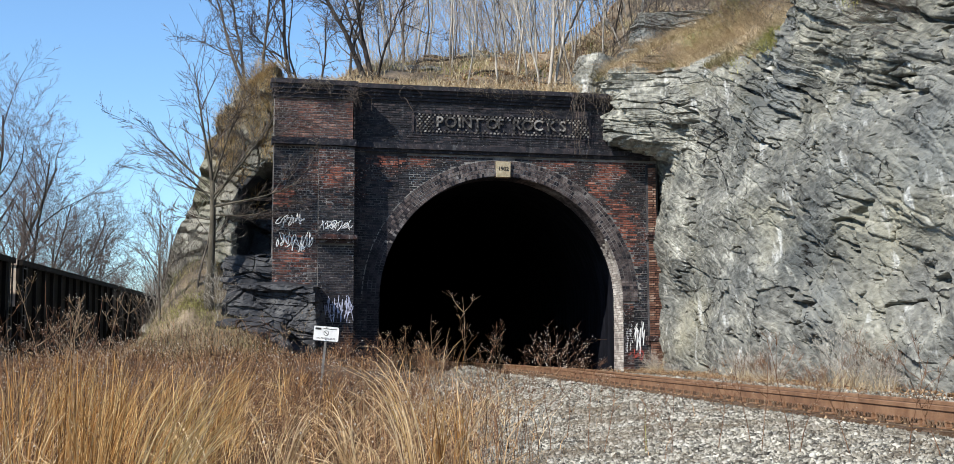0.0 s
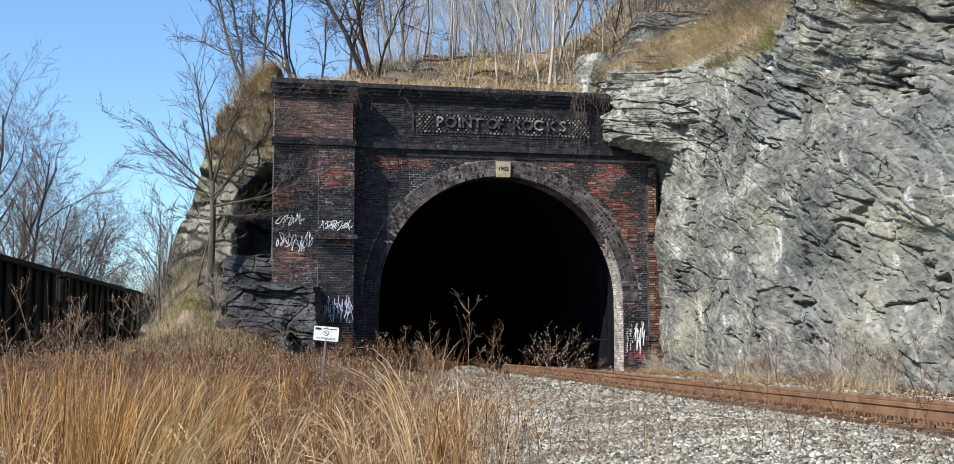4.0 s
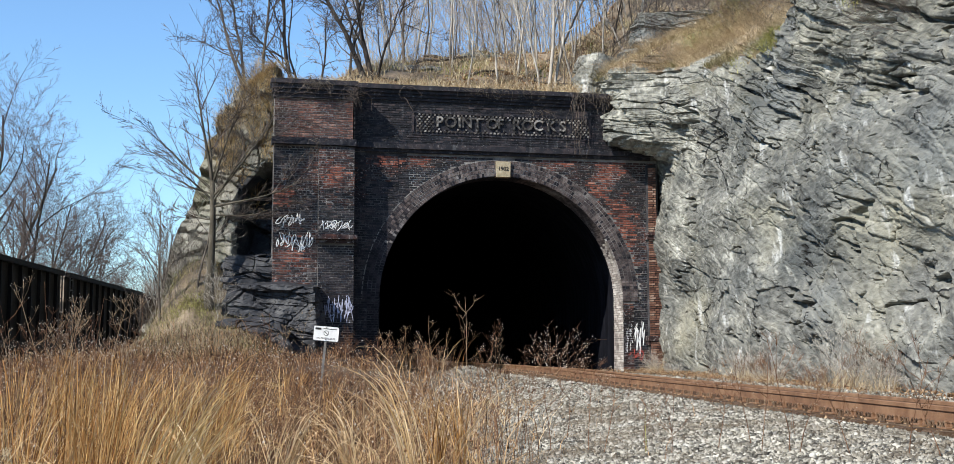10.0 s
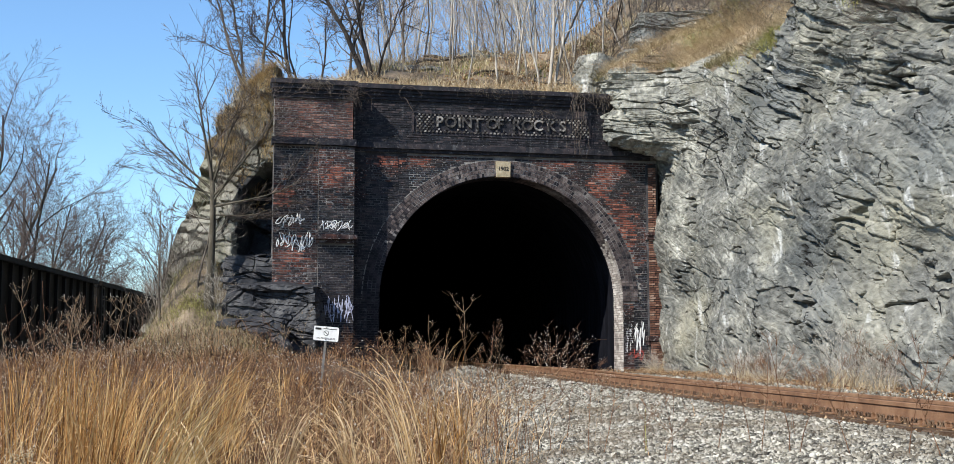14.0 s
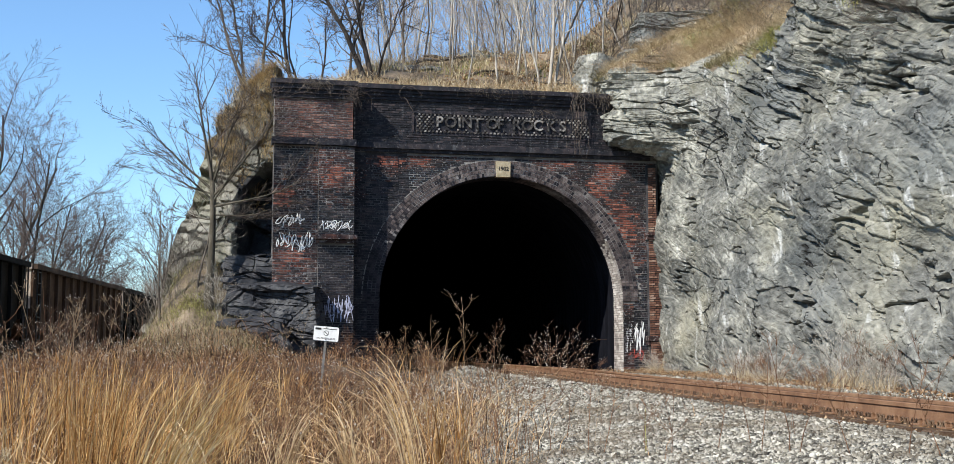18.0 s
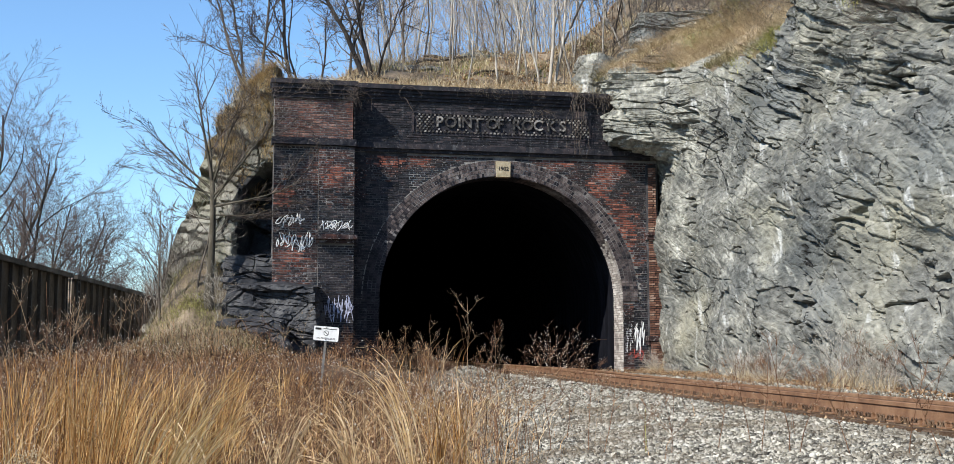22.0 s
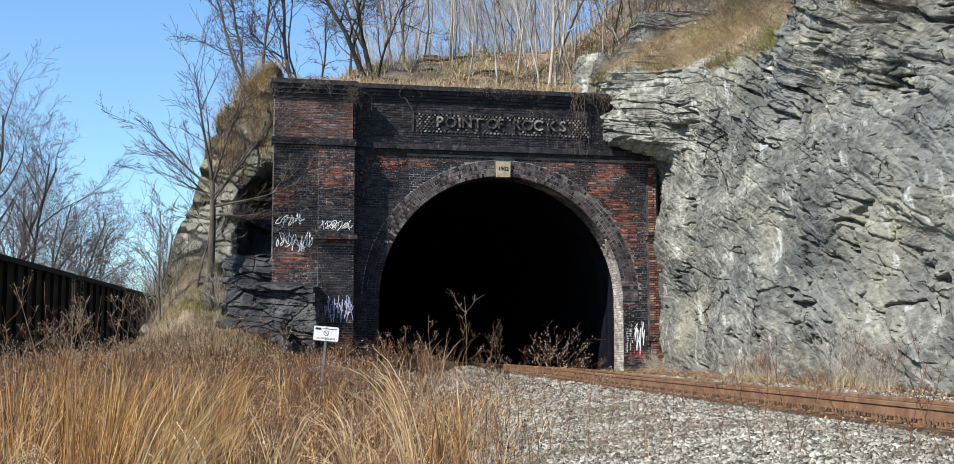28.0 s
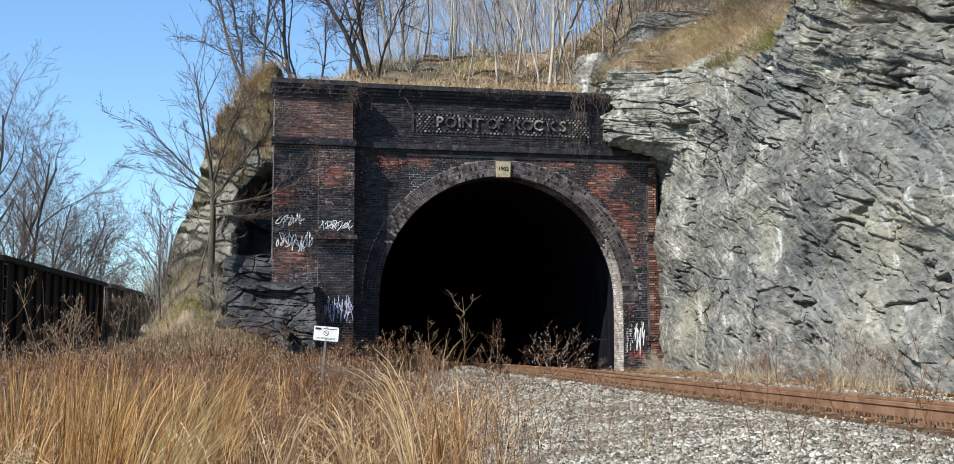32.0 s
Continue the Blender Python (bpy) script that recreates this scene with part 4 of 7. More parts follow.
# ------------------------------------------------------------------ track
def along(y0, y1, step):
    ya = [y0]
    while ya[-1] < y1:
        sl = float(rail_x(ya[-1] + 0.01) - rail_x(ya[-1])) / 0.01
        ya.append(ya[-1] + step / math.hypot(1, sl))
    return ya


RAIL_PROF = [(-0.075, -0.19), (0.075, -0.19), (0.075, -0.178), (0.022, -0.16), (0.02, -0.05), (0.037, -0.042), (0.037, -0.006), (0.03, 0.0), (-0.03, 0.0), (-0.037, -0.006), (-0.037, -0.042), (-0.02, -0.05), (-0.022, -0.16), (-0.075, -0.178)]
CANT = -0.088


def rail(off, dz, label):
    bq = Buf()
    arr = []
    for y in along(-12, 60, 0.5):
        x = float(rail_x(y))
        sl = float(rail_x(y + 0.01) - rail_x(y)) / 0.01
        nn = Vector((1, -sl, 0)).normalized()
        zr = dz + float(rail_z(y))
        arr.append([(x + nn.x * (off + a), y + nn.y * (off + a), zr + c) for a, c in RAIL_PROF + RAIL_PROF[:1]])
    bq.grid(np.array(arr))
    return tagged(part("rail", bq, M_RAIL), label, "rail", group="rails of the track")


rail(0.0, 0.0, "rust brown steel rail on wooden ties")
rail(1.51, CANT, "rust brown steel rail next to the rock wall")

# ------------------------------------------------------------------ ties, plates and spikes
def tie_thing():
    t0 = thing("railway_tie", "weathered brown wooden railway tie in grey ballast", "railway tie", group="ties of the track")
    bq = Buf()
    bq.prism([(-0.56, -0.36), (-0.56, -0.205), (-0.54, -0.192), (2.04, -0.192), (2.06, -0.205), (2.06, -0.36)], -0.115, 0.115)
    part("timber", bq, M_TIE, t0)
    bp = Buf()
    bp.prism([(-0.18, -0.191), (-0.18, -0.176), (0.18, -0.176), (0.18, -0.191)], -0.09, 0.09)
    bs = Buf()
    bs.box((-0.016, -0.012, -0.19), (0.016, 0.012, -0.135))
    bs.box((-0.022, -0.02, -0.135), (0.03, 0.02, -0.12))
    bc = Buf()
    for dy in (-0.045, 0.045):      # sprung hooks gripping the rail's foot
        bc.tube([(-0.105, dy + 0.035 * math.cos(a), -0.185 + 0.05 * math.sin(a)) for a in np.linspace(-0.3, 3.4, 8)], [0.011] * 8, 5)
    bc.box((-0.12, -0.03, -0.2), (-0.07, 0.03, -0.165))
    mp, msp, mc = bp.mesh("tie_plate", M_RAIL), bs.mesh("spike", M_RAIL), bc.mesh("rail_anchor", M_TIE)
    for x in (0.0, 1.51):
        shared("tie_plate", mp, t0, pose(x, 0, 0.0))
        for sx, sy in ((-0.1, 0.05), (-0.1, -0.05), (0.1, 0.05)):
            shared("spike", msp, t0, pose(x + sx, sy, 0, 0, 0, 0 if sx < 0 else 180))
    shared("rail_anchor", mc, t0, pose(0, 0.15, 0))
    shared("rail_anchor", mc, t0, pose(0, -0.15, 0))
    return t0


tie0 = tie_thing()
rnd = random.Random(4)
for k, y in enumerate(along(-12.0, 44, 0.52)):
    x = float(rail_x(y))
    ang = math.degrees(math.atan(float(rail_x(y) - rail_x(y + 0.01)) / 0.01))
    m = pose(x, y, float(rail_z(y)) - 0.004, 0, 3.4, ang + rnd.uniform(-1, 1))
    if k == 0:
        tie0.matrix_basis = m
    else:
        copy_thing(tie0, m)

# ------------------------------------------------------------------ ballast stones
rg = np.random.RandomState(11)


def scatter_stones(count, xy, size, z, spread=0.5):
    base = np.array([(-1, -1, -1), (1, -1, -1), (1, 1, -1), (-1, 1, -1), (-1, -1, 1), (1, -1, 1), (1, 1, 1), (-1, 1, 1)], float) * 0.5
    v = base[None] * rg.uniform(0.35, 1.3, (count, 8, 3))
    v[:, 4:, :2] *= rg.uniform(0.5, 0.95, (count, 1, 1))
    v = v * (size * rg.uniform(1 - spread, 1 + spread, count))[:, None, None] * rg.uniform(0.5, 1.35, (count, 1, 3))
    a = rg.normal(0, 1, (count, 4))
    a /= np.linalg.norm(a, axis=1)[:, None]
    w, x, y, zq = a.T
    R = np.stack([np.stack([1 - 2 * (y * y + zq * zq), 2 * (x * y - zq * w), 2 * (x * zq + y * w)], -1),
                  np.stack([2 * (x * y + zq * w), 1 - 2 * (x * x + zq * zq), 2 * (y * zq - x * w)], -1),
                  np.stack([2 * (x * zq - y * w), 2 * (y * zq + x * w), 1 - 2 * (x * x + y * y)], -1)], 1)
    v = np.einsum('nij,nkj->nki', R, v)
    v[:, :, 0] += xy[:, 0][:, None]
    v[:, :, 1] += xy[:, 1][:, None]
    v[:, :, 2] += z[:, None]
    f = (np.array(BOXF)[None] + (np.arange(count) * 8)[:, None, None]).reshape(-1, 4)
    return v.reshape(-1, 3), f


def raw_object(name, v, f, mat, flat=True):
    """A mesh of quads or triangles straight from arrays."""
    me = bpy.data.meshes.new(name)
    k = f.shape[1]
    me.vertices.add(len(v))
    me.vertices.foreach_set("co", np.asarray(v, np.float32).ravel())
    me.loops.add(f.size)
    me.loops.foreach_set("vertex_index", f.ravel().astype(np.int32))
    me.polygons.add(len(f))
    me.polygons.foreach_set("loop_start", np.arange(0, f.size, k, dtype=np.int32))
    me.polygons.foreach_set("loop_total", np.full(len(f), k, np.int32))
    me.materials.append(mat)
    me.update(calc_edges=True)
    return new(name, me)


def ballast(count, y0, y1, size):
    yy = y0 + (y1 - y0) * rg.uniform(0, 1, count)
    le = -0.15 - 0.03 * (np.maximum(yy, 4) - 12) - 0.5 * smooth(19, 27, yy) + 0.5 * (fbm(np.stack([yy * 0.7, yy * 0, yy * 0], -1), 2, 3) - 0.5)
    u = rg.uniform(0, 1, count)
    re = rail_x(yy) + 2.5
    xx = le + (re - le) * u
    zz = ground_z(xx, yy) + 0.02
    dr = xx - rail_x(yy)
    crib = (dr > -0.62) & (dr < 2.1)
    zz = np.where(crib, zz - 0.045, zz)
    return scatter_stones(count, np.stack([xx, yy], -1), size, zz)


vz, fz = ballast(4500, -13, 7.5, 0.08)
va, fa = ballast(72000, 7.4, 15, 0.0335)
vd, fd = ballast(36000, 15, 24, 0.041)
va, fa = np.concatenate([va, vd]), np.concatenate([fa, fd + len(va)])
vb, fb = ballast(17000, 24, 41, 0.055)
stones = raw_object("ballast_stones", np.concatenate([va, vb, vz]), np.concatenate([fa, fb + len(va), fz + len(va) + len(vb)]), M_STONE)
tagged(stones, "loose pale grey crushed stone track ballast", "ballast", kind="stuff")


# ------------------------------------------------------------------ trees
def grow(rnd, trunk, twig, p, d, length, r, level, opt):
    n = 7 if level == 0 else (5 if level < 3 else 3)
    pts, rad = [np.array(p, float)], [r]
    d = np.array(d, float)
    for i in range(n):
        wob = opt["wob"] * (0.6 if level == 0 else 1.0)
        d = d + np.array([rnd.gauss(0, wob), rnd.gauss(0, wob), rnd.gauss(0, wob) + opt["up"] * (0.5 if level == 0 else 1)])
        d /= np.linalg.norm(d)
        pts.append(pts[-1] + d * length / n)
        rad.append(r * (1 - (0.72 if level == 0 else 0.84) * (i + 1) / n))
    buf = trunk if level < opt.get("trunk_levels", 2) else twig
    buf.tube(pts, [max(q, opt["rmin"]) for q in rad], 7 if level == 0 else (5 if level == 1 else 3), cap=False)
    if level >= opt["levels"]:
        return
    kids = opt["kids"][min(level, len(opt["kids"]) - 1)]
    lo = opt["first"] if level == 0 else 0.2
    for k in range(kids):
        f = lo + (1 - lo) * (k + rnd.uniform(0.2, 0.9)) / kids
        i = min(int(f * n), n - 1)
        q = pts[i] + (pts[i + 1] - pts[i]) * (f * n - i)
        ax = (pts[i + 1] - pts[i])
        ax /= np.linalg.norm(ax)
        az = rnd.uniform(0, 2 * math.pi)
        side = np.array([math.cos(az), math.sin(az), 0.0])
        side = side - ax * (side @ ax)
        side = side / (np.linalg.norm(side) + 1e-6)
        an = radians(rnd.uniform(*opt["angle"]))
        cd = ax * math.cos(an) + side * math.sin(an)
        cl = length * rnd.uniform(*opt["ratio"]) * (1.15 - 0.55 * f if level == 0 else 1.0)
        cr = (rad[i] * 0.8 + rad[i + 1] * 0.2) * rnd.uniform(0.45, 0.68)
        grow(rnd, trunk, twig, q, cd, cl, cr, level + 1, opt)


TREE = dict(wob=0.10, up=0.07, levels=4, kids=[7, 5, 5, 4], first=0.3, angle=(25, 55), ratio=(0.42, 0.62), rmin=0.006)


def tree(name, label, at, height, r, seed, lean=(0, 0), mat=None, group="", stems=1, **kw):
    opt = dict(TREE, **kw)
    rnd2 = random.Random(seed)
    tb, wb = Buf(), Buf()
    for s in range(stems):
        a = rnd2.uniform(0, 6.28)
        o = 0.0 if stems == 1 else 0.06 * stems
        sp = 0.0 if stems == 1 else opt.get("splay", 0.3)
        d = Vector((lean[0] + sp * math.cos(a), lean[1] + sp * math.sin(a), 1)).normalized()
        grow(rnd2, tb, wb, (o * math.cos(a), o * math.sin(a), -0.15), d, height * rnd2.uniform(0.85, 1.0), r * (1 if stems == 1 else rnd2.uniform(0.6, 1)), 0, opt)
    t0 = thing(name, label, "tree", at, group)
    part("trunk", tb, mat or M_BARK, t0, smooth=True)
    part("crown", wb, opt.get("twig", M_TWIG), t0, "bare branching twigs")
    return t0


# trees beyond the train, on the river bank
for k, (u, y, h, r, ln, ks) in enumerate([(-0.405, 70, 21, 0.19, (0.05, 0), 9), (-0.392, 74, 19, 0.2, (-0.03, 0), 9), (-0.378, 72, 17.5, 0.16, (0.05, 0), 8), (-0.366, 78, 16, 0.15, (0.0, 0), 8), (-0.361, 82, 15, 0.13, (0.04, 0), 8),
                                          (-0.352, 76, 13.5, 0.13, (-0.03, 0), 8), (-0.345, 84, 14.2, 0.13, (0.05, 0), 8), (-0.336, 80, 12.6, 0.11, (0.02, 0), 8), (-0.330, 88, 13.6, 0.12, (0.05, 0), 8), (-0.322, 86, 11.8, 0.10, (-0.02, 0), 8),
                                          (-0.313, 92, 12.0, 0.11, (0.06, 0), 8), (-0.307, 96, 10.5, 0.10, (0.02, 0), 7), (-0.296, 100, 9.6, 0.09, (0.1, 0), 7), (-0.372, 95, 17, 0.14, (0.0, 0), 8), (-0.34, 98, 14, 0.12, (0.0, 0), 8)]):
    tree("bare_tree", "bare grey river bank tree beyond the railway", pose(u * y, y, -1.0), h * 0.8, r, 100 + k, ln, M_DARKBARK if k % 2 == 0 else M_BARK, "trees beyond the train",
         kids=[ks + 2, 7, 5, 4], first=0.28, angle=(24, 56), ratio=(0.34, 0.53), wob=0.1, rmin=0.0068, up=0.05, twig=M_FARTWIG)
# low woods along the far bank
rnd = random.Random(55)
shrub_base = []
for k in range(4):
    shrub_base.append(tree("bare_shrub_tree", "bare distant bank shrub tree", pose(-34 - k * 3, 130, -1.0), 7.5, 0.08, 300 + k, (0, 0), M_BARK, "woods on the far bank", stems=3, levels=3, kids=[8, 5, 4], first=0.15, rmin=0.010, up=0.12))
for k in range(9):
    y = rnd.uniform(110, 190)
    x = (rnd.uniform(60, 300) - 784) / 2000 * y
    copy_thing(shrub_base[k % 4], pose(x, y, -1.0, 0, 0, rnd.uniform(0, 360)) @ Matrix.Scale(rnd.uniform(0.8, 1.5) * y / 140, 4))
def bank_z(x, y):
    """Ground with the vegetated bank that leans on the rock spur."""
    skirt = 0.68 * smooth(30.4, 33.6, y) * smooth(-9.8, -8.2, x) * smooth(-4.9, -6.2, x)
    return ground_z(x, y) + skirt + 2.3 * smooth(32.8, 36.8, y) * smooth(-10.3, -8.7, x) * (1 - 0.4 * smooth(-8.2, -6.8, x))


# the tree in front of the rock spur
def limbed_tree(label, at, rise, r, limbs, seed, mat):
    """A trunk with named main limbs: share of the trunk's rise, way out (x, y, z), thickness; twigs grow from them."""
    rnd2 = random.Random(seed)
    tb, wb = Buf(), Buf()
    opt = dict(TREE, levels=4, kids=[7, 8, 5, 3], first=0.2, angle=(22, 50), ratio=(0.34, 0.52), rmin=0.0055, wob=0.07, up=0.05)
    trunk = [np.array([0.10 * math.sin(f * 3.0) * f, 0.0, -0.15 + (rise + 0.15) * f]) for f in np.linspace(0, 1, 9)]
    tb.tube(trunk, [r * (1.35 - 0.5 * f if f < 0.15 else 1.05 - 0.42 * f) for f in np.linspace(0, 1, 9)], 9)
    for f, way, thick in limbs:
        q = trunk[0] + (trunk[-1] - trunk[0]) * f
        q[0] = np.interp(q[2], [p[2] for p in trunk], [p[0] for p in trunk])
        w = np.array(way, float)
        ln = float(np.linalg.norm(w))
        d = w / ln + np.array([0, 0, -0.22])
        grow(rnd2, tb, wb, q, d / np.linalg.norm(d), ln, thick, 1, opt)
    t0 = thing("bare_tree", label, "tree", at)
    part("trunk", tb, mat, t0, smooth=True)
    part("crown", wb, M_TWIG, t0, "bare branching twigs")
    return t0


limbed_tree("slender bare tree growing before the rock spur", pose(-7.62, 34.6, float(bank_z(np.array(-7.62), np.array(34.6)))), 3.6, 0.115,
            [(0.99, (-0.7, 0.1, 3.6), 0.055), (0.96, (-0.25, 0.3, 2.6), 0.045), (0.93, (-2.0, -0.2, 2.0), 0.045), (0.90, (-1.8, 0.3, 0.9), 0.03), (0.97, (0.5, -0.3, 2.4), 0.04), (0.88, (2.1, -0.5, 2.3), 0.05),
             (0.80, (2.4, -0.7, 0.9), 0.042), (0.84, (1.2, -0.8, 1.8), 0.035), (0.74, (1.6, -0.6, 0.2), 0.026), (0.85, (-1.2, -0.5, 1.5), 0.035), (0.70, (-1.0, -0.3, 0.3), 0.02)], 21, M_TREEBARK)
tree("bare_sapling", "thin bare sapling on the grassy bank", pose(-9.6, 35.6, float(bank_z(np.array(-9.6), np.array(35.6)))), 3.6, 0.05, 22, (0.05, 0), M_BARK, "saplings on the bank", trunk_levels=1, kids=[6, 4, 3], levels=3, first=0.25)
tree("bare_sapling", "thin bare sapling on the grassy bank", pose(-9.0, 34.6, float(bank_z(np.array(-9.0), np.array(34.6)))), 3.2, 0.04, 23, (-0.05, 0), M_BARK, "saplings on the bank", trunk_levels=1, kids=[6, 4, 3], levels=3, first=0.3)
tree("bare_sapling", "thin bare sapling on the grassy bank", pose(-8.1, 35.2, float(bank_z(np.array(-8.1), np.array(35.2)))), 3.4, 0.035, 24, (0.0, 0), M_BARK, "saplings on the bank", trunk_levels=1, kids=[7, 4, 4], levels=3, first=0.3)
tree("bare_sapling", "thin bare sapling on the grassy bank", pose(-10.6, 42, 0.0), 5.0, 0.05, 26, (-0.12, 0), M_BARK, "saplings on the bank", trunk_levels=1, kids=[6, 4, 3], levels=3, first=0.25)
tree("bare_sapling", "thin bare sapling on the grassy bank", pose(-11.6, 45, -0.4), 5.2, 0.05, 27, (-0.1, 0), M_BARK, "saplings on the bank", trunk_levels=1, kids=[6, 4, 3], levels=3, first=0.25)
# trees on top of the portal
for x, y, h, r, ln, st, mt, sd in [(-3.42, 38.6, 6.5, 0.105, (-0.42, 0), 1, M_DARKBARK, 41), (-3.36, 38.7, 6.0, 0.1, (-0.08, 0), 1, M_DARKBARK, 42), (-3.3, 38.8, 4.5, 0.06, (0.3, 0), 1, M_DARKBARK, 46),
                                   (-5.95, 38.6, 5.5, 0.08, (-0.14, 0), 1, M_DARKBARK, 43), (-6.9, 38.4, 6.5, 0.06, (-0.02, 0), 1, M_BARK, 44), (-7.2, 38.3, 5.2, 0.07, (-0.55, 0), 1, M_BARK, 45),
                                   (-7.3, 38.2, 5.0, 0.06, (-0.3, 0), 1, M_BARK, 57), (-5.5, 38.3, 3.6, 0.05, (-0.25, 0), 1, M_DARKBARK, 56), (-5.0, 38.4, 3.4, 0.045, (0.2, 0), 1, M_DARKBARK, 58),
                                   (-5.6, 40, 5, 0.05, (-0.3, 0), 1, M_DARKBARK, 47), (-4.4, 41, 6, 0.05, (0.1, 0), 1, M_BARK, 48), (-2.6, 43, 6.5, 0.06, (-0.2, 0), 1, M_BARK, 49), (-4.0, 42, 6, 0.05, (-0.2, 0), 1, M_BARK, 59)]:
    tree("bare_tree", "crooked bare tree rooted above the portal", pose(x, y, float(hill_z(np.array(x), np.array(y))) - 0.1), h, r, sd, ln, mt, "trees above the portal", stems=st,
         kids=[7, 5, 4, 3], first=0.22, angle=(25, 62), ratio=(0.36, 0.55), wob=0.17, rmin=0.006)
# dark saplings on the slope over the cliff
for k, (x, y, h, ln) in enumerate([(4.3, 40.0, 4.5, -0.1), (5.2, 40.6, 4.0, 0.15), (5.7, 41.4, 4.2, -0.2), (6.6, 41.6, 3.6, 0.1), (7.4, 42.2, 4.0, 0.0), (4.8, 42.0, 5.0, 0.05), (8.4, 42.6, 3.5, -0.15)]):
    tree("bare_sapling", "thin dark sapling on the slope over the cliff", pose(x, y + 0.19 * (x - 0.57), float(hill_z(np.array(x), np.array(y))) - 0.1), h, 0.045, 640 + k, (ln, 0), M_DARKBARK if k % 2 else M_PALEBARK,
         "saplings over the cliff", levels=3, trunk_levels=1, kids=[7, 5, 3], first=0.2, angle=(25, 60), wob=0.16, rmin=0.006)
# stouter pale trees standing just behind the coping
for k, (x, y, h, r, ln) in enumerate([(2.32, 38.9, 7.0, 0.065, 0.02), (2.5, 39.3, 7.2, 0.055, 0.1), (2.1, 39.5, 6.0, 0.04, -0.22), (0.68, 39.4, 5.0, 0.042, -0.1), (-0.33, 39.2, 4.6, 0.034, 0.06), (1.35, 40.4, 6.0, 0.04, 0.12), (1.75, 41.0, 6.5, 0.045, -0.08), (3.3, 40.2, 6.0, 0.04, -0.1)]):
    tree("pale_tree", "pale grey barked bare tree on the hillside", pose(x, y + 0.19 * (x - 0.57), float(hill_z(np.array(x), np.array(y))) - 0.1), h, r, 680 + k, (ln, 0), M_PALEBARK, "pale trees on the hillside",
         levels=3, trunk_levels=2, kids=[6, 4, 3], first=0.3, angle=(25, 60), ratio=(0.35, 0.55), wob=0.12, rmin=0.006, twig=M_PALEBARK if k % 2 else M_GREYTWIG)
# pale saplings on the slope
rnd = random.Random(77)
base = [tree("pale_sapling", "pale slender bare sapling on the hillside", pose(-1 + k, 44 + k, float(hill_z(np.array(-1.0 + k), np.array(44.0 + k)))), 6.5, 0.027, 400 + k, (rnd.uniform(-.12, .12), 0), M_PALEBARK if k % 3 else M_BARK,
             "saplings on the hillside", levels=3, trunk_levels=1, kids=[7, 4, 2], first=0.3, angle=(20, 50), up=0.1, wob=0.12, rmin=0.005, twig=M_PALEBARK if k % 3 else M_GREYTWIG) for k in range(6)]
spots = [(2.9, 39.3, 4), (1.3, 42, 6)]
for k in range(150):
    y = 41 + 34 * rnd.random() ** 0.8
    px = rnd.uniform(600, 1080)
    spots.append(((px - 784) / 2000 * y, y, rnd.uniform(6, 11)))
for k, (x, y, h) in enumerate(spots):
    copy_thing(base[k % 6], pose(x, y + 0.19 * (x - 0.57) * float(smooth(48, 38, y)), float(hill_z(np.array(x), np.array(y))) - 0.1, rnd.uniform(-6, 6), rnd.uniform(-6, 6), rnd.uniform(0, 360)) @ Matrix.Scale(h / 6.5, 4))

# ------------------------------------------------------------------ coal train
TRAIN_DIR = Vector((-0.096, 1.0, 0)).normalized()
TRAIN_AT = Vector((-16.38, 40.8, -0.45))     # a point of the track's middle line
TRAIN_TURN = math.degrees(math.atan2(0.096, 1.0))
PITCH, SPEED, FIRST = 16.2, 13.6, 6.13
b = Buf()
bed = []
for k in np.linspace(-60, 160, 45):
    c = TRAIN_AT + TRAIN_DIR * float(k)
    nn = Vector((TRAIN_DIR.y, -TRAIN_DIR.x, 0))
    bed.append([tuple(c + nn * o + Vector((0, 0, z))) for o, z in ((-3.6, -0.9), (-2.0, -0.24), (2.0, -0.24), (3.6, -0.9))])
b.grid(np.array(bed))
tagged(part("railway_embankment", b, M_BALLBED), "low ballast bank under the train", "embankment", kind="structure")
for side in (-0.755, 0.755):
    bq = Buf()
    arr = []
    for k in np.linspace(-60, 160, 60):
        c = TRAIN_AT + TRAIN_DIR * float(k)
        nn = Vector((TRAIN_DIR.y, -TRAIN_DIR.x, 0))
        arr.append([tuple(c + nn * (side + a) + Vector((0, 0, z))) for a, z in RAIL_PROF + RAIL_PROF[:1]])
    bq.grid(np.array(arr))
    tagged(part("rail", bq, M_RAIL), "steel rail under the passing train", "rail", group="rails under the train")


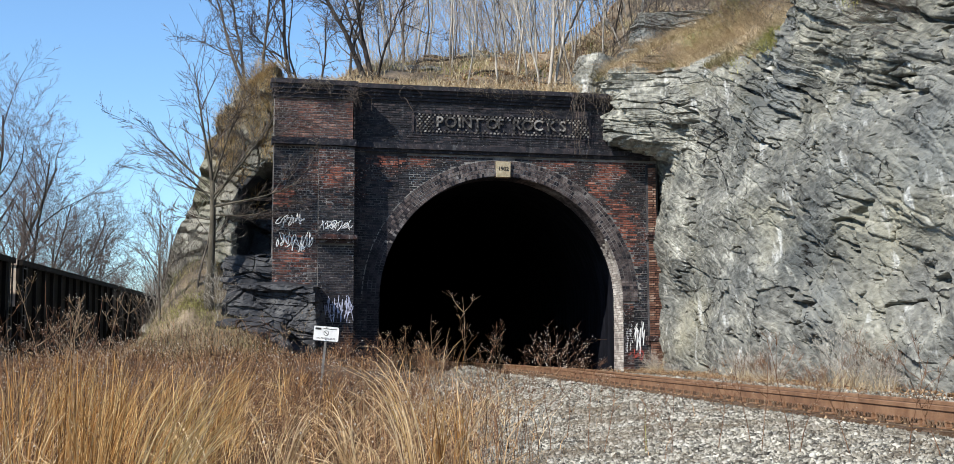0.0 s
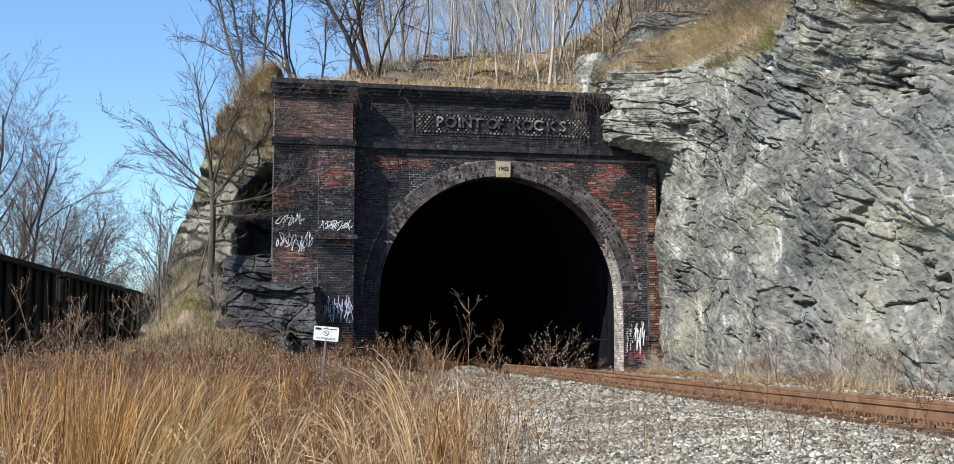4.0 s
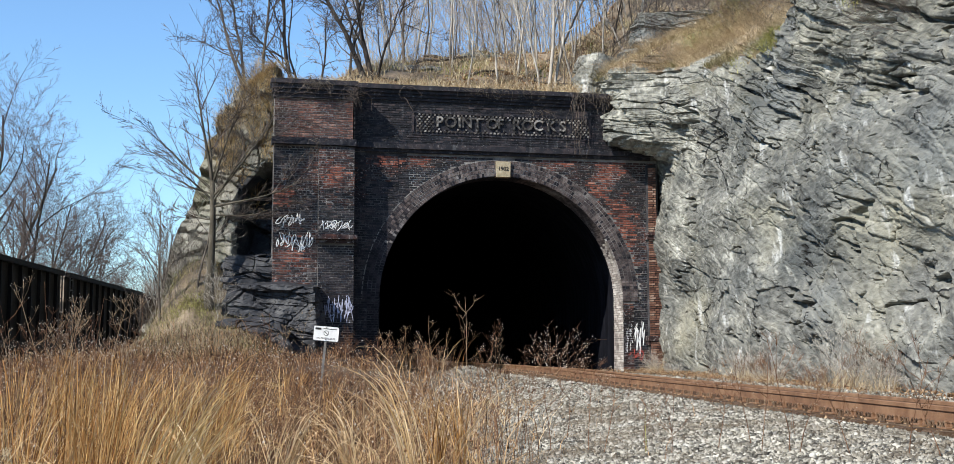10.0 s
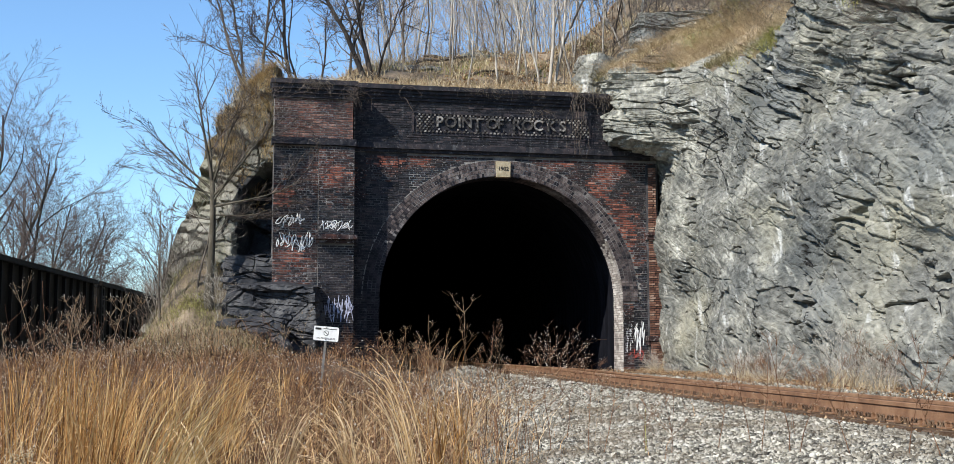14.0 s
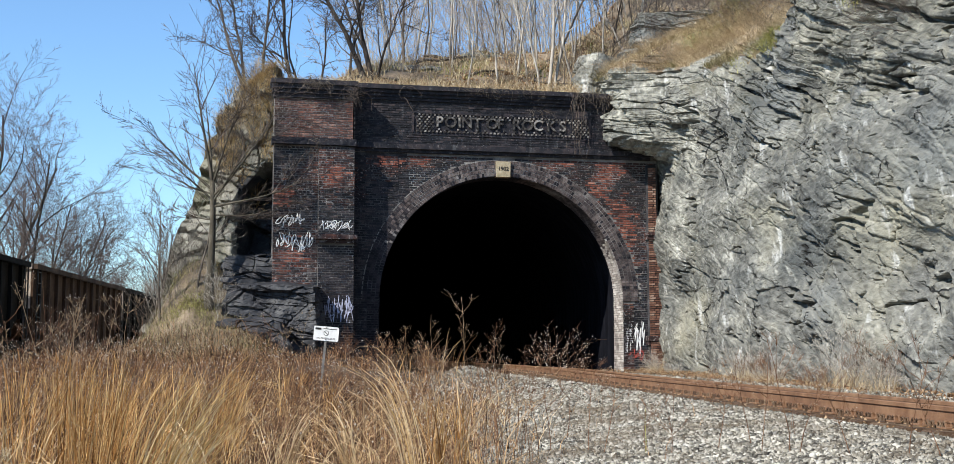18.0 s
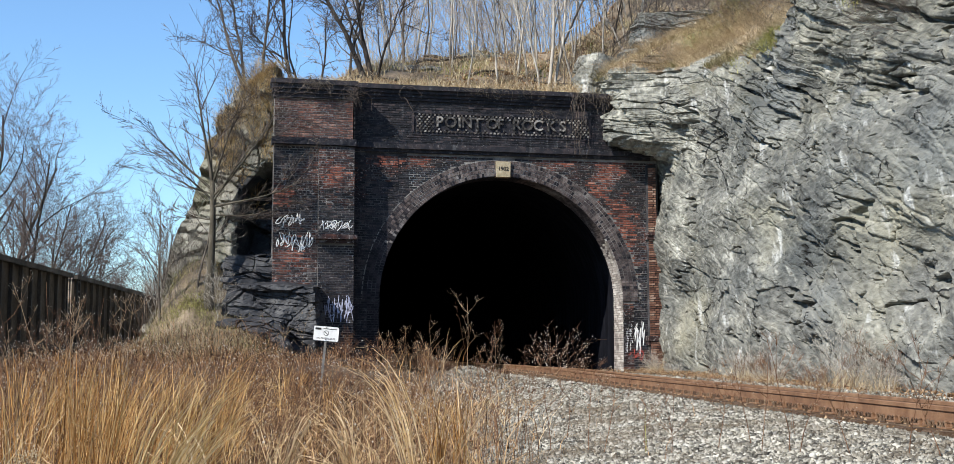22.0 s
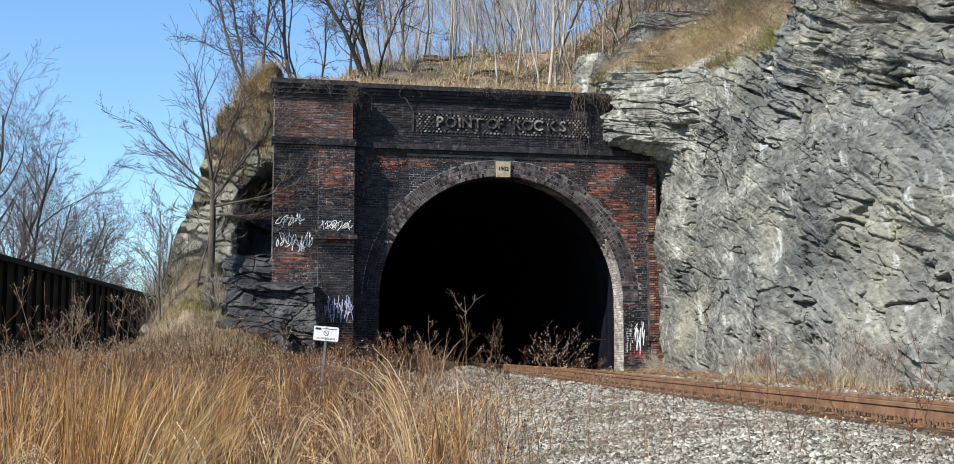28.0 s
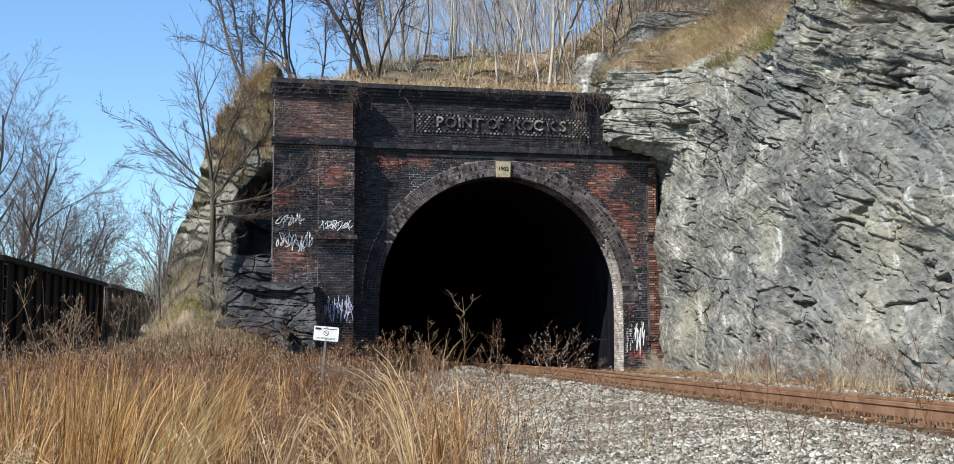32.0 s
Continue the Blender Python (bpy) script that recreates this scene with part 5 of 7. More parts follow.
def car_thing(paint, end_paint, label):
    """An open-top hopper car, its length along y, its top 3.85 m over the rail."""
    c0 = thing("hopper_car", label, "freight car", group="cars of the coal train")
    bq = Buf()
    m = Matrix.Rotation(radians(90), 4, 'Z')
    bq.prism([(-7.62, 3.7), (-7.62, 2.35), (-5.5, 1.25), (5.5, 1.25), (7.62, 2.35), (7.62, 3.7)], -1.45, 1.45)
    bq.v = [v @ np.array(m)[:3, :3].T for v in bq.v]
    part("body", bq, paint, c0)
    for s in (-1, 1):
        bq = Buf()
        bq.box((s * 1.53 - 0.09, -7.7, 3.68), (s * 1.53 + 0.09, 7.7, 3.85))
        part("top_chord", bq, paint, c0)
        bq = Buf()
        bq.box((s * 1.5 - 0.07, -7.7, 1.02), (s * 1.5 + 0.07, 7.7, 1.26))
        part("side_sill", bq, paint, c0)
        bq = Buf()
        bq.box((-1.44, s * 7.68 - 0.06, 3.68), (1.44, s * 7.68 + 0.06, 3.86))
        part("end_chord", bq, end_paint, c0)
        bq = Buf()
        bq.box((-1.4, s * 7.64 - 0.03, 2.36), (1.4, s * 7.64 + 0.03, 3.68))
        for x in (-0.7, 0.0, 0.7):
            bq.box((x - 0.05, s * 7.68 - 0.05, 2.3), (x + 0.05, s * 7.68 + 0.05, 3.66))
        part("end_sheet", bq, end_paint, c0, "pale end sheet")
        bq = Buf()
        bq.box((-1.4, s * 7.62 - 0.14, 0.95), (1.4, s * 7.62 + 0.14, 1.2))
        bq.box((-0.14, s * 7.8 - 0.28, 0.78), (0.14, s * 7.8 + 0.28, 0.96))
        part("end_sill", bq, M_TRUCKSTEEL, c0)
        for sx in (-1, 1):
            bq = Buf()
            bq.box((sx * 1.42 - 0.06, s * 7.6 - 0.06, 1.2), (sx * 1.42 + 0.06, s * 7.6 + 0.06, 3.68))
            part("corner_post", bq, paint, c0)
        bq = Buf()
        for z in np.arange(1.3, 3.6, 0.38):
            bq.box((1.56, s * 7.3 - 0.2, z), (1.59, s * 7.3 + 0.2, z + 0.03))
        bq.box((1.55, s * 7.3 - 0.22, 1.2), (1.60, s * 7.3 - 0.19, 3.68))
        bq.box((1.55, s * 7.3 + 0.19, 1.2), (1.60, s * 7.3 + 0.22, 3.68))
        part("ladder", bq, M_TRUCKSTEEL, c0)
        bq = Buf()
        bq.box((-0.93, s * 5.6 - 0.2, 0.42), (0.93, s * 5.6 + 0.2, 0.68))
        truck = part("truck", bq, M_TRUCKSTEEL, c0, "greasy steel truck bolster")
        for sx in (-1, 1):
            bq = Buf()
            bq.prism([(s * 5.6 - 1.25, 0.36), (s * 5.6 - 1.1, 0.62), (s * 5.6 - 0.5, 0.72), (s * 5.6 + 0.5, 0.72), (s * 5.6 + 1.1, 0.62), (s * 5.6 + 1.25, 0.36), (s * 5.6 + 0.5, 0.3), (s * 5.6 - 0.5, 0.3)], sx * 1.0 - 0.07, sx * 1.0 + 0.07)
            bq.v = [v @ np.array([[0, 1, 0], [1, 0, 0], [0, 0, 1]]).T for v in bq.v]
            part("side_frame", bq, M_TRUCKSTEEL, truck, "greasy steel side frame")
        for yy in (-0.9, 0.9):
            bw = Buf()
            an = np.linspace(0, 2 * math.pi, 25)[:-1]
            for sx in (-1, 1):
                bw.prism([(0.46 * math.cos(a), 0.46 * math.sin(a)) for a in an], sx * 0.76 - 0.06, sx * 0.76 + 0.06)
                bw.prism([(0.2 * math.cos(a), 0.2 * math.sin(a)) for a in an], sx * 0.76 - 0.1, sx * 0.76 + 0.1)
                for a in (0.3, 2.4, 4.5):
                    bw.box((0.24, sx * 0.82 - 0.02, -0.03), (0.42, sx * 0.82 + 0.02, 0.03), Matrix.Rotation(a, 4, 'Y'))
            bw.tube([(0, -0.9, 0), (0, 0, 0), (0, 0.9, 0)], [0.08, 0.08, 0.08], 8)
            bw.v = [np.stack([v[:, 1], -v[:, 0], v[:, 2]], -1) for v in bw.v]
            part("wheelset", bw, M_TRUCKSTEEL, truck, "worn steel wheels on one axle", at=pose(0, s * 5.6 + yy, 0.46))
    bq = Buf()
    for yy in (-3.4, 0.0, 3.4):
        bq.prism([(yy - 1.5, 1.3), (yy - 0.4, 0.35), (yy + 0.4, 0.35), (yy + 1.5, 1.3)], -1.3, 1.3)
    bq.v = [v @ np.array([[0, 1, 0], [1, 0, 0], [0, 0, 1]]).T for v in bq.v]
    part("hopper_bay", bq, paint, c0)
    rb = Buf()
    rb.prism([(-0.07, 0), (-0.045, 0.11), (0.045, 0.11), (0.07, 0)], 0, 1)
    rb.v = [np.stack([v[:, 2], v[:, 0], v[:, 1]], -1) for v in rb.v]
    ribm = rb.mesh("rib", paint)
    for s in (-1, 1):
        for k in range(13):
            yy = -6.9 + k * 1.15
            z0 = 1.25 if abs(yy) < 5.5 else 1.25 + (abs(yy) - 5.5) * 0.51
            mm = Matrix.Translation((s * 1.45, yy, z0)) @ Matrix.Diagonal((s, 1, 3.68 - z0, 1))
            shared("rib", ribm, c0, mm)
    return c0


CARS = []
kinds = {}
PAINTS = {"dark": (M_CARDARK, M_CAREND, "soot black ribbed coal hopper car"), "brown": (M_CARBROWN, M_CAREND, "rusty brown ribbed coal hopper car"), "grey": (M_CARGREY, M_CAREND, "faded grey ribbed coal hopper car"),
          "shade": (M_CARDARK, M_CARGREY, "black ribbed coal hopper car with grey end")}
COLOURS = {0: "dark", 1: "brown", 2: "dark", 3: "dark", 7: "brown", 8: "dark", 9: "brown", 10: "dark", 11: "brown", 12: "grey", 13: "grey", 14: "brown", 15: "dark", 16: "dark", 20: "grey", 21: "dark"}


def place(s):
    return Matrix.Translation(TRAIN_AT + TRAIN_DIR * s) @ Matrix.Rotation(radians(TRAIN_TURN), 4, 'Z')


for k in range(-8, 24):
    kd = COLOURS.get(k, "shade" if k % 2 else "dark")
    t_k = FIRST + PITCH / SPEED * k
    s0 = -SPEED * t_k - PITCH / 2
    if kd not in kinds:
        kinds[kd] = car_thing(*PAINTS[kd])
        car = kinds[kd]
        car.matrix_basis = place(s0)
    else:
        car = copy_thing(kinds[kd], place(s0))
    CARS.append((car, s0))

# ------------------------------------------------------------------ warning sign
M_SIGNW = material("white_sign_enamel", [(0.2, (0.55, 0.55, 0.54)), (0.5, (0.74, 0.74, 0.73)), (0.8, (0.8, 0.8, 0.79))], 6, 0.5, 0.05, 60)
M_POST = material("galvanised_post", [(0.2, (0.09, 0.085, 0.08)), (0.5, (0.17, 0.16, 0.15)), (0.8, (0.28, 0.27, 0.25))], 5, 0.7, 0.2, 60, metal=0.3)
sign = thing("warning_sign", "small white no trespassing sign leaning on a thin metal post", "sign", pose(-2.92, 23.0, -0.08, -3, 5, 8))
b = Buf()
w, h, c = 0.235, 0.135, 0.03
outline = []
for cx, cz, a0 in ((w - c, h - c, 0), (-w + c, h - c, 90), (-w + c, -h + c, 180), (w - c, -h + c, 270)):
    for a in range(0, 91, 30):
        outline.append((cx + c * math.cos(radians(a0 + a)), cz + c * math.sin(radians(a0 + a))))
b.prism(outline, -0.004, 0.004)
plate = part("plate", b, M_SIGNW, sign, at=pose(0, -0.03, 0.90))
b = Buf()
b.prism([(-0.022, -0.5), (-0.022, 0.98), (0.022, 0.98), (0.022, -0.5)], -0.02, 0.014)
part("post", b, M_POST, sign, "thin galvanised post")
for z in (0.11, -0.11):
    b = Buf()
    b.prism([(0.012 * math.cos(a), 0.012 * math.sin(a)) for a in np.linspace(0, 2 * math.pi, 9)[:-1]], -0.012, 0.0)
    part("bolt", b, M_POST, plate, at=pose(0, -0.004, z))
letters("NO TRESPASSING", 0.044, M_BLACK, plate, Matrix.Translation((0.0, -0.0055, -0.092)) @ UP, 0.001, "lettering", "black words no trespassing")
b = Buf()
b.box((-0.21, -0.0065, 0.065), (-0.10, -0.004, 0.105))
part("logo_bar", b, M_BLACK, plate, "dark blue maker mark as a bar")
b = Buf()
b.box((-0.06, -0.0065, 0.085), (0.19, -0.004, 0.098))
part("small_print_bar", b, M_BLACK, plate)
b = Buf()
an = np.linspace(0, 2 * math.pi, 33)
b.grid(np.array([[(0.05 * math.cos(a), -0.006, 0.01 + 0.05 * math.sin(a)) for a in an], [(0.04 * math.cos(a), -0.006, 0.01 + 0.04 * math.sin(a)) for a in an]]))
b.box((-0.005, -0.0068, -0.042), (0.005, -0.0055, 0.042), Matrix.Translation((0, 0, 0.01)) @ Matrix.Rotation(radians(-45), 4, 'Y'))
part("forbidden_ring", b, M_BLACK, plate, "black ring with a slanting bar")

# ------------------------------------------------------------------ grass
M_STRAW = material("pale_straw", [(0.1, (0.18, 0.095, 0.04)), (0.5, (0.62, 0.42, 0.215)), (0.9, (0.86, 0.67, 0.42))], 3, 0.8, 0.0, 20, island=0.7, translucent=0.25)
M_ORANGE = material("orange_bunchgrass", [(0.2, (0.06, 0.026, 0.011)), (0.5, (0.37, 0.175, 0.055)), (0.9, (0.86, 0.56, 0.23))], 3, 0.8, 0.0, 20, island=1.0, translucent=0.25)
M_BRIGHT = material("golden_grass", [(0.1, (0.16, 0.07, 0.022)), (0.5, (0.44, 0.22, 0.065)), (0.9, (0.8, 0.54, 0.25))], 3, 0.75, 0.0, 20, island=0.7, translucent=0.25)
M_STRAWGOLD = material("gold_straw", [(0.1, (0.36, 0.2, 0.065)), (0.5, (0.72, 0.47, 0.18)), (0.9, (0.88, 0.68, 0.38))], 3, 0.75, 0.0, 20, island=0.7, translucent=0.25)
M_BROWNGRASS = material("brown_dead_weeds", [(0.3, (0.02, 0.011, 0.007)), (0.66, (0.135, 0.06, 0.03)), (0.95, (0.58, 0.36, 0.19))], 3, 0.9, 0.0, 20, island=1.0, translucent=0.15)
M_TAN = material("tan_hill_grass", [(0.1, (0.19, 0.13, 0.07)), (0.5, (0.54, 0.415, 0.255)), (0.9, (0.74, 0.62, 0.42))], 3, 0.9, 0.0, 20, island=0.8, translucent=0.2)
M_BANK = material("mixed_bank_grass", [(0.1, (0.06, 0.055, 0.02)), (0.5, (0.22, 0.19, 0.085)), (0.9, (0.5, 0.42, 0.25))], 3, 0.9, 0.0, 20, island=0.9, translucent=0.2)
M_GREEN = material("fresh_moss_grass", [(0.1, (0.11, 0.11, 0.03)), (0.5, (0.3, 0.29, 0.085)), (0.9, (0.5, 0.46, 0.2))], 3, 0.9, 0.0, 20, island=0.7, translucent=0.2)
M_SEED = material("white_seed_fluff", [(0.2, (0.36, 0.32, 0.26)), (0.5, (0.58, 0.53, 0.46)), (0.8, (0.78, 0.74, 0.68))], 5, 0.95, 0.0, 40)
M_LEAF = material("fallen_leaves", [(0.1, (0.12, 0.06, 0.03)), (0.5, (0.3, 0.17, 0.085)), (0.9, (0.5, 0.36, 0.22))], 3, 0.9, 0.0, 20, island=0.8, translucent=0.15)
M_STEM = material("weed_stems", [(0.2, (0.045, 0.02, 0.011)), (0.5, (0.14, 0.07, 0.038)), (0.8, (0.3, 0.19, 0.11))], 6, 0.9, 0.0, 40)

M_SPURGRASS = material("golden_spur_brush", [(0.1, (0.22, 0.14, 0.055)), (0.5, (0.5, 0.36, 0.17)), (0.9, (0.74, 0.58, 0.34))], 3, 0.9, 0.0, 20, island=0.8, translucent=0.25)
M_PALESTEM = material("pale_weed_stems", [(0.2, (0.12, 0.08, 0.05)), (0.5, (0.3, 0.21, 0.13)), (0.8, (0.5, 0.4, 0.28))], 6, 0.9, 0.0, 40)


def blades(x, y, z, h, width, bend, up=None, lean=(0.0, 0.0)):
    """Curved tapering blades; bend is how far the tips lie over, as a share of the height."""
    n = len(x)
    az = rg.uniform(0, 2 * math.pi, n)
    bx, by = np.cos(az) * bend * h + lean[0] * h, np.sin(az) * bend * h + lean[1] * h
    wa = rg.uniform(0, 2 * math.pi, n)
    wx, wy = np.cos(wa) * width, np.sin(wa) * width
    lev = []
    for f, wf in ((0, 1.0), (0.4, 0.85), (0.75, 0.55)):
        cx, cy2, cz2 = x + bx * f ** 2.2, y + by * f ** 2.2, z + h * (f - 0.25 * np.minimum(bend, 1.2) * f ** 3)
        lev.append(np.stack([cx - wx * wf, cy2 - wy * wf, cz2], -1))
        lev.append(np.stack([cx + wx * wf, cy2 + wy * wf, cz2], -1))
    lev.append(np.stack([x + bx, y + by, z + h * (1 - 0.25 * np.minimum(bend, 1.2))], -1))
    v = np.stack(lev, 1).reshape(-1, 3)
    t = np.array([(0, 1, 3), (0, 3, 2), (2, 3, 5), (2, 5, 4), (4, 5, 6)])
    f = (t[None] + (np.arange(n) * 7)[:, None, None]).reshape(-1, 3)
    return v, f


def wedge(n, y0, y1, p0=-40, p1=800, power=1.0):
    """Points of the field spread evenly over what is seen of it."""
    y = np.sqrt(rg.uniform(y0 ** 2, y1 ** 2, n))
    px = rg.uniform(p0, p1, n)
    px = px + rg.normal(0, 1, n) * 55 * smooth(p1 - 170, p1 - 20, px) + 25 * smooth(26, 8, y) - 12
    return (px - 784) / 2000 * y, y


x, y = wedge(44000, 7.0, 34, -60, 800)
keep = x < -0.1 - 0.03 * (y - 12) - 0.4 * smooth(19, 26, y) + 0.9 * (rg.uniform(0, 1, len(x)) ** 2.5)
keep &= ~((x > -2.6) & (y > 27))
keep &= (fbm(np.stack([x * 1.1, y * 1.1, x * 0], -1), 3, 15) > 0.44) | (rg.uniform(0, 1, len(x)) < 0.3)
x, y = x[keep], y[keep]
clump = fbm(np.stack([x * 1.1, y * 1.1, x * 0], -1), 3, 15)
h = (0.11 + 0.7 * smooth(0.38, 0.64, clump)) * rg.uniform(0.6, 1.15, len(x))
h *= (1 - 0.45 * smooth(-1.5, 0.2, x)) * (1 - 0.45 * smooth(13, 19, y))
v, f = blades(x, y, ground_z(x, y) - 0.02, h, rg.uniform(0.001, 0.003, len(x)) * (1 + y / 26), rg.uniform(0.05, 0.9, len(x)))
tagged(raw_object("dead_grass", v, f, M_BROWNGRASS), "brown dead grass and weeds covering the field", "grass", kind="stuff")
# orange bunchgrass
cx, cy2 = wedge(26, 8.0, 24, -40, 640)
ex, ey = wedge(40, 7.0, 13.5, 90, 420)
cx, cy2 = np.concatenate([cx, ex]), np.concatenate([cy2, ey])
ok = cx < -0.4
cx, cy2 = cx[ok], cy2[ok]
per = 60
x = np.repeat(cx, per) + rg.normal(0, 0.055, len(cx) * per)
y = np.repeat(cy2, per) + rg.normal(0, 0.055, len(cx) * per)
hh = np.repeat(rg.uniform(0.75, 1.45, len(cx)), per) * rg.uniform(0.45, 1.08, len(x))
hh *= np.where(x > -2.0, 0.6, 1.0) * (1 - 0.35 * smooth(14, 20, y))
v, f = blades(x, y, ground_z(x, y) - 0.02, hh, rg.uniform(0.0012, 0.0028, len(x)) * (1 + y / 22), rg.uniform(0.02, 0.3, len(x)), lean=(np.repeat(rg.normal(0.08, 0.12, len(cx)), per), 0.0))
for k in range(len(cx)):
    tagged(raw_object("bunchgrass_tuft", v[k * per * 7:(k + 1) * per * 7], f[:per * 5], M_ORANGE), "tall orange tuft of dry bunchgrass in the field", "grass", group="bunchgrass tufts in the field")
# long pale blades lying over
x, y = wedge(800, 7.5, 18, -80, 760)
hh = rg.uniform(0.6, 1.3, len(x))
v, f = blades(x, y, ground_z(x, y) - 0.02, hh, rg.uniform(0.002, 0.0042, len(x)) * (1 + y / 30), rg.uniform(0.3, 1.5, len(x)), lean=(0.1, 0))
tagged(raw_object("straw_blades", v, f, M_STRAW), "long pale straw blades bent over in the field", "grass", kind="stuff")
# fine pale stems criss-cross through the brown
x, y = wedge(4200, 8, 20, -60, 800)
hh = rg.uniform(0.2, 0.6, len(x))
v, f = blades(x, y, ground_z(x, y) - 0.02, hh, rg.uniform(0.001, 0.0018, len(x)) * (1 + y / 26), rg.uniform(0.5, 2.4, len(x)))
tagged(raw_object("pale_stems", v, f, M_STRAW), "fine pale stems criss-crossing through the brown weeds", "grass", kind="stuff")
# thin short straw where the field gives way to gravel
x, y = wedge(3600, 8.5, 21, 540, 800)
v, f = blades(x, y, ground_z(x, y) - 0.01, rg.uniform(0.08, 0.34, len(x)), rg.uniform(0.0014, 0.003, len(x)) * (1 + y / 26), rg.uniform(0.3, 1.6, len(x)))
tagged(raw_object("short_straw", v, f, M_STRAW), "short pale straw at the edge of the gravel", "grass", kind="stuff")
# large golden straws arching over the rest
x, y = wedge(70, 5.8, 10.5, -60, 760)
v, f = blades(x, y, ground_z(x, y) - 0.02, rg.uniform(0.75, 1.3, len(x)), rg.uniform(0.002, 0.004, len(x)), rg.uniform(0.5, 1.5, len(x)), lean=(0.15, 0))
tagged(raw_object("arching_straw", v, f, M_STRAW), "large bright straws arching over the field", "grass", kind="stuff")


def arc_bundle(u, d, n, h, reach, droop, width, mat, label, fan=0.2):
    """Long stems from one root that rise, lean one way and nod over; u is across per metre ahead, d the way ahead."""
    x0, y0 = u * d, d
    z0 = float(ground_z(np.array(x0), np.array(y0))) - 0.03
    n = n if mat is M_STRAW else int(n * 0.55)
    top_f = min(1.0, (0.25 / (droop + 0.05)) ** (1 / 3))
    hh = h / (top_f - (droop + 0.05) * top_f ** 4) * rg.uniform(0.68, 0.98, n)
    rx = reach * rg.uniform(0.6, 1.25, n) + rg.normal(0, fan * 0.55, n)
    ry = rg.normal(0, fan, n)
    bx, by = rg.normal(0, 0.035, n), rg.normal(0, 0.035, n)
    dr = (droop + 0.05) * rg.uniform(0.75, 1.3, n)
    lev = []
    steps = np.linspace(0, 1, 10)
    for f in steps:
        w = 1.8 * width * rg.uniform(0.85, 1.15) * (1.0 - 0.75 * f ** 2)
        cx, cy, cz = bx + rx * f ** 1.9, by + ry * f ** 1.6, hh * (f - dr * f ** 4)
        lev.append(np.stack([cx - w, cy, cz], -1))
        lev.append(np.stack([cx + w * 0.7, cy + w * 0.7, cz + w * 0.4], -1))
    v = np.stack(lev, 1).reshape(-1, 3)
    k = 2 * len(steps)
    q = np.array([(2 * i, 2 * i + 1, 2 * i + 3, 2 * i + 2) for i in range(len(steps) - 1)])
    f = (q[None] + (np.arange(n) * k)[:, None, None]).reshape(-1, 4)
    ob = tagged(raw_object("arching_tuft", v, f, mat), label, "grass", group="arching tufts in the field")
    ob.matrix_basis = pose(x0, y0, z0)
    NODS.append((ob, x0, y0, z0))


NODS = []
GOLD, PALE = "golden tuft of tall grass leaning over", "pale straw stems nodding over the field"
for u, d, n, h, reach, droop, w, mt in [(-0.275, 6.5, 46, 1.50, 0.72, 0.22, 0.0028, M_STRAWGOLD), (-0.29, 6.8, 40, 1.45, 0.45, 0.15, 0.0026, M_STRAWGOLD), (-0.262, 7.4, 30, 1.40, 0.75, 0.25, 0.0026, M_STRAWGOLD), (-0.31, 7.2, 60, 1.42, 0.12, 0.08, 0.0024, M_BRIGHT),
                                        (-0.325, 7.8, 60, 1.42, 0.05, 0.06, 0.0026, M_BRIGHT), (-0.30, 8.6, 60, 1.36, 0.1, 0.06, 0.0028, M_BRIGHT), (-0.335, 9.0, 50, 1.36, 0.05, 0.06, 0.0028, M_BRIGHT), (-0.24, 8.4, 40, 1.30, 0.3, 0.12, 0.0026, M_STRAWGOLD),
                                        (-0.045, 8.0, 12, 1.3, -0.55, 0.45, 0.0018, M_STRAW), (-0.048, 8.2, 10, 1.2, -0.45, 0.3, 0.0018, M_STRAWGOLD), (-0.05, 8.6, 7, 1.1, -0.5, 0.5, 0.0018, M_STRAW), (-0.032, 9.0, 44, 0.92, 0.05, 0.06, 0.0026, M_BRIGHT), (-0.012, 9.4, 30, 0.85, 0.0, 0.06, 0.0026, M_BRIGHT),
                                        (-0.42, 5.5, 9, 1.22, 0.66, 0.28, 0.0026, M_STRAW), (-0.40, 5.8, 7, 1.15, 0.45, 0.6, 0.0026, M_STRAW), (-0.375, 5.6, 6, 1.05, 0.5, 0.75, 0.0026, M_STRAW), (-0.27, 6.0, 9, 1.1, 0.75, 0.35, 0.0024, M_STRAW),
                                        (-0.25, 6.3, 7, 1.12, 0.85, 0.45, 0.0024, M_STRAW), (-0.43, 6.0, 10, 1.32, 0.5, 0.3, 0.0026, M_STRAW), (-0.18, 7.6, 10, 1.1, 0.5, 0.4, 0.0026, M_STRAW), (-0.22, 7.0, 10, 1.15, -0.4, 0.45, 0.0026, M_STRAW),
                                        (-0.16, 9.5, 24, 1.0, 0.35, 0.3, 0.0028, M_STRAW), (-0.10, 10, 20, 0.95, -0.3, 0.3, 0.0028, M_STRAW), (-0.36, 8.2, 40, 1.4, 0.25, 0.1, 0.0026, M_BRIGHT), (-0.38, 7.4, 30, 1.35, -0.2, 0.15, 0.0026, M_BRIGHT)]:
    arc_bundle(u, d, n, h, reach, droop, w, mt, PALE if mt is M_STRAW else GOLD)
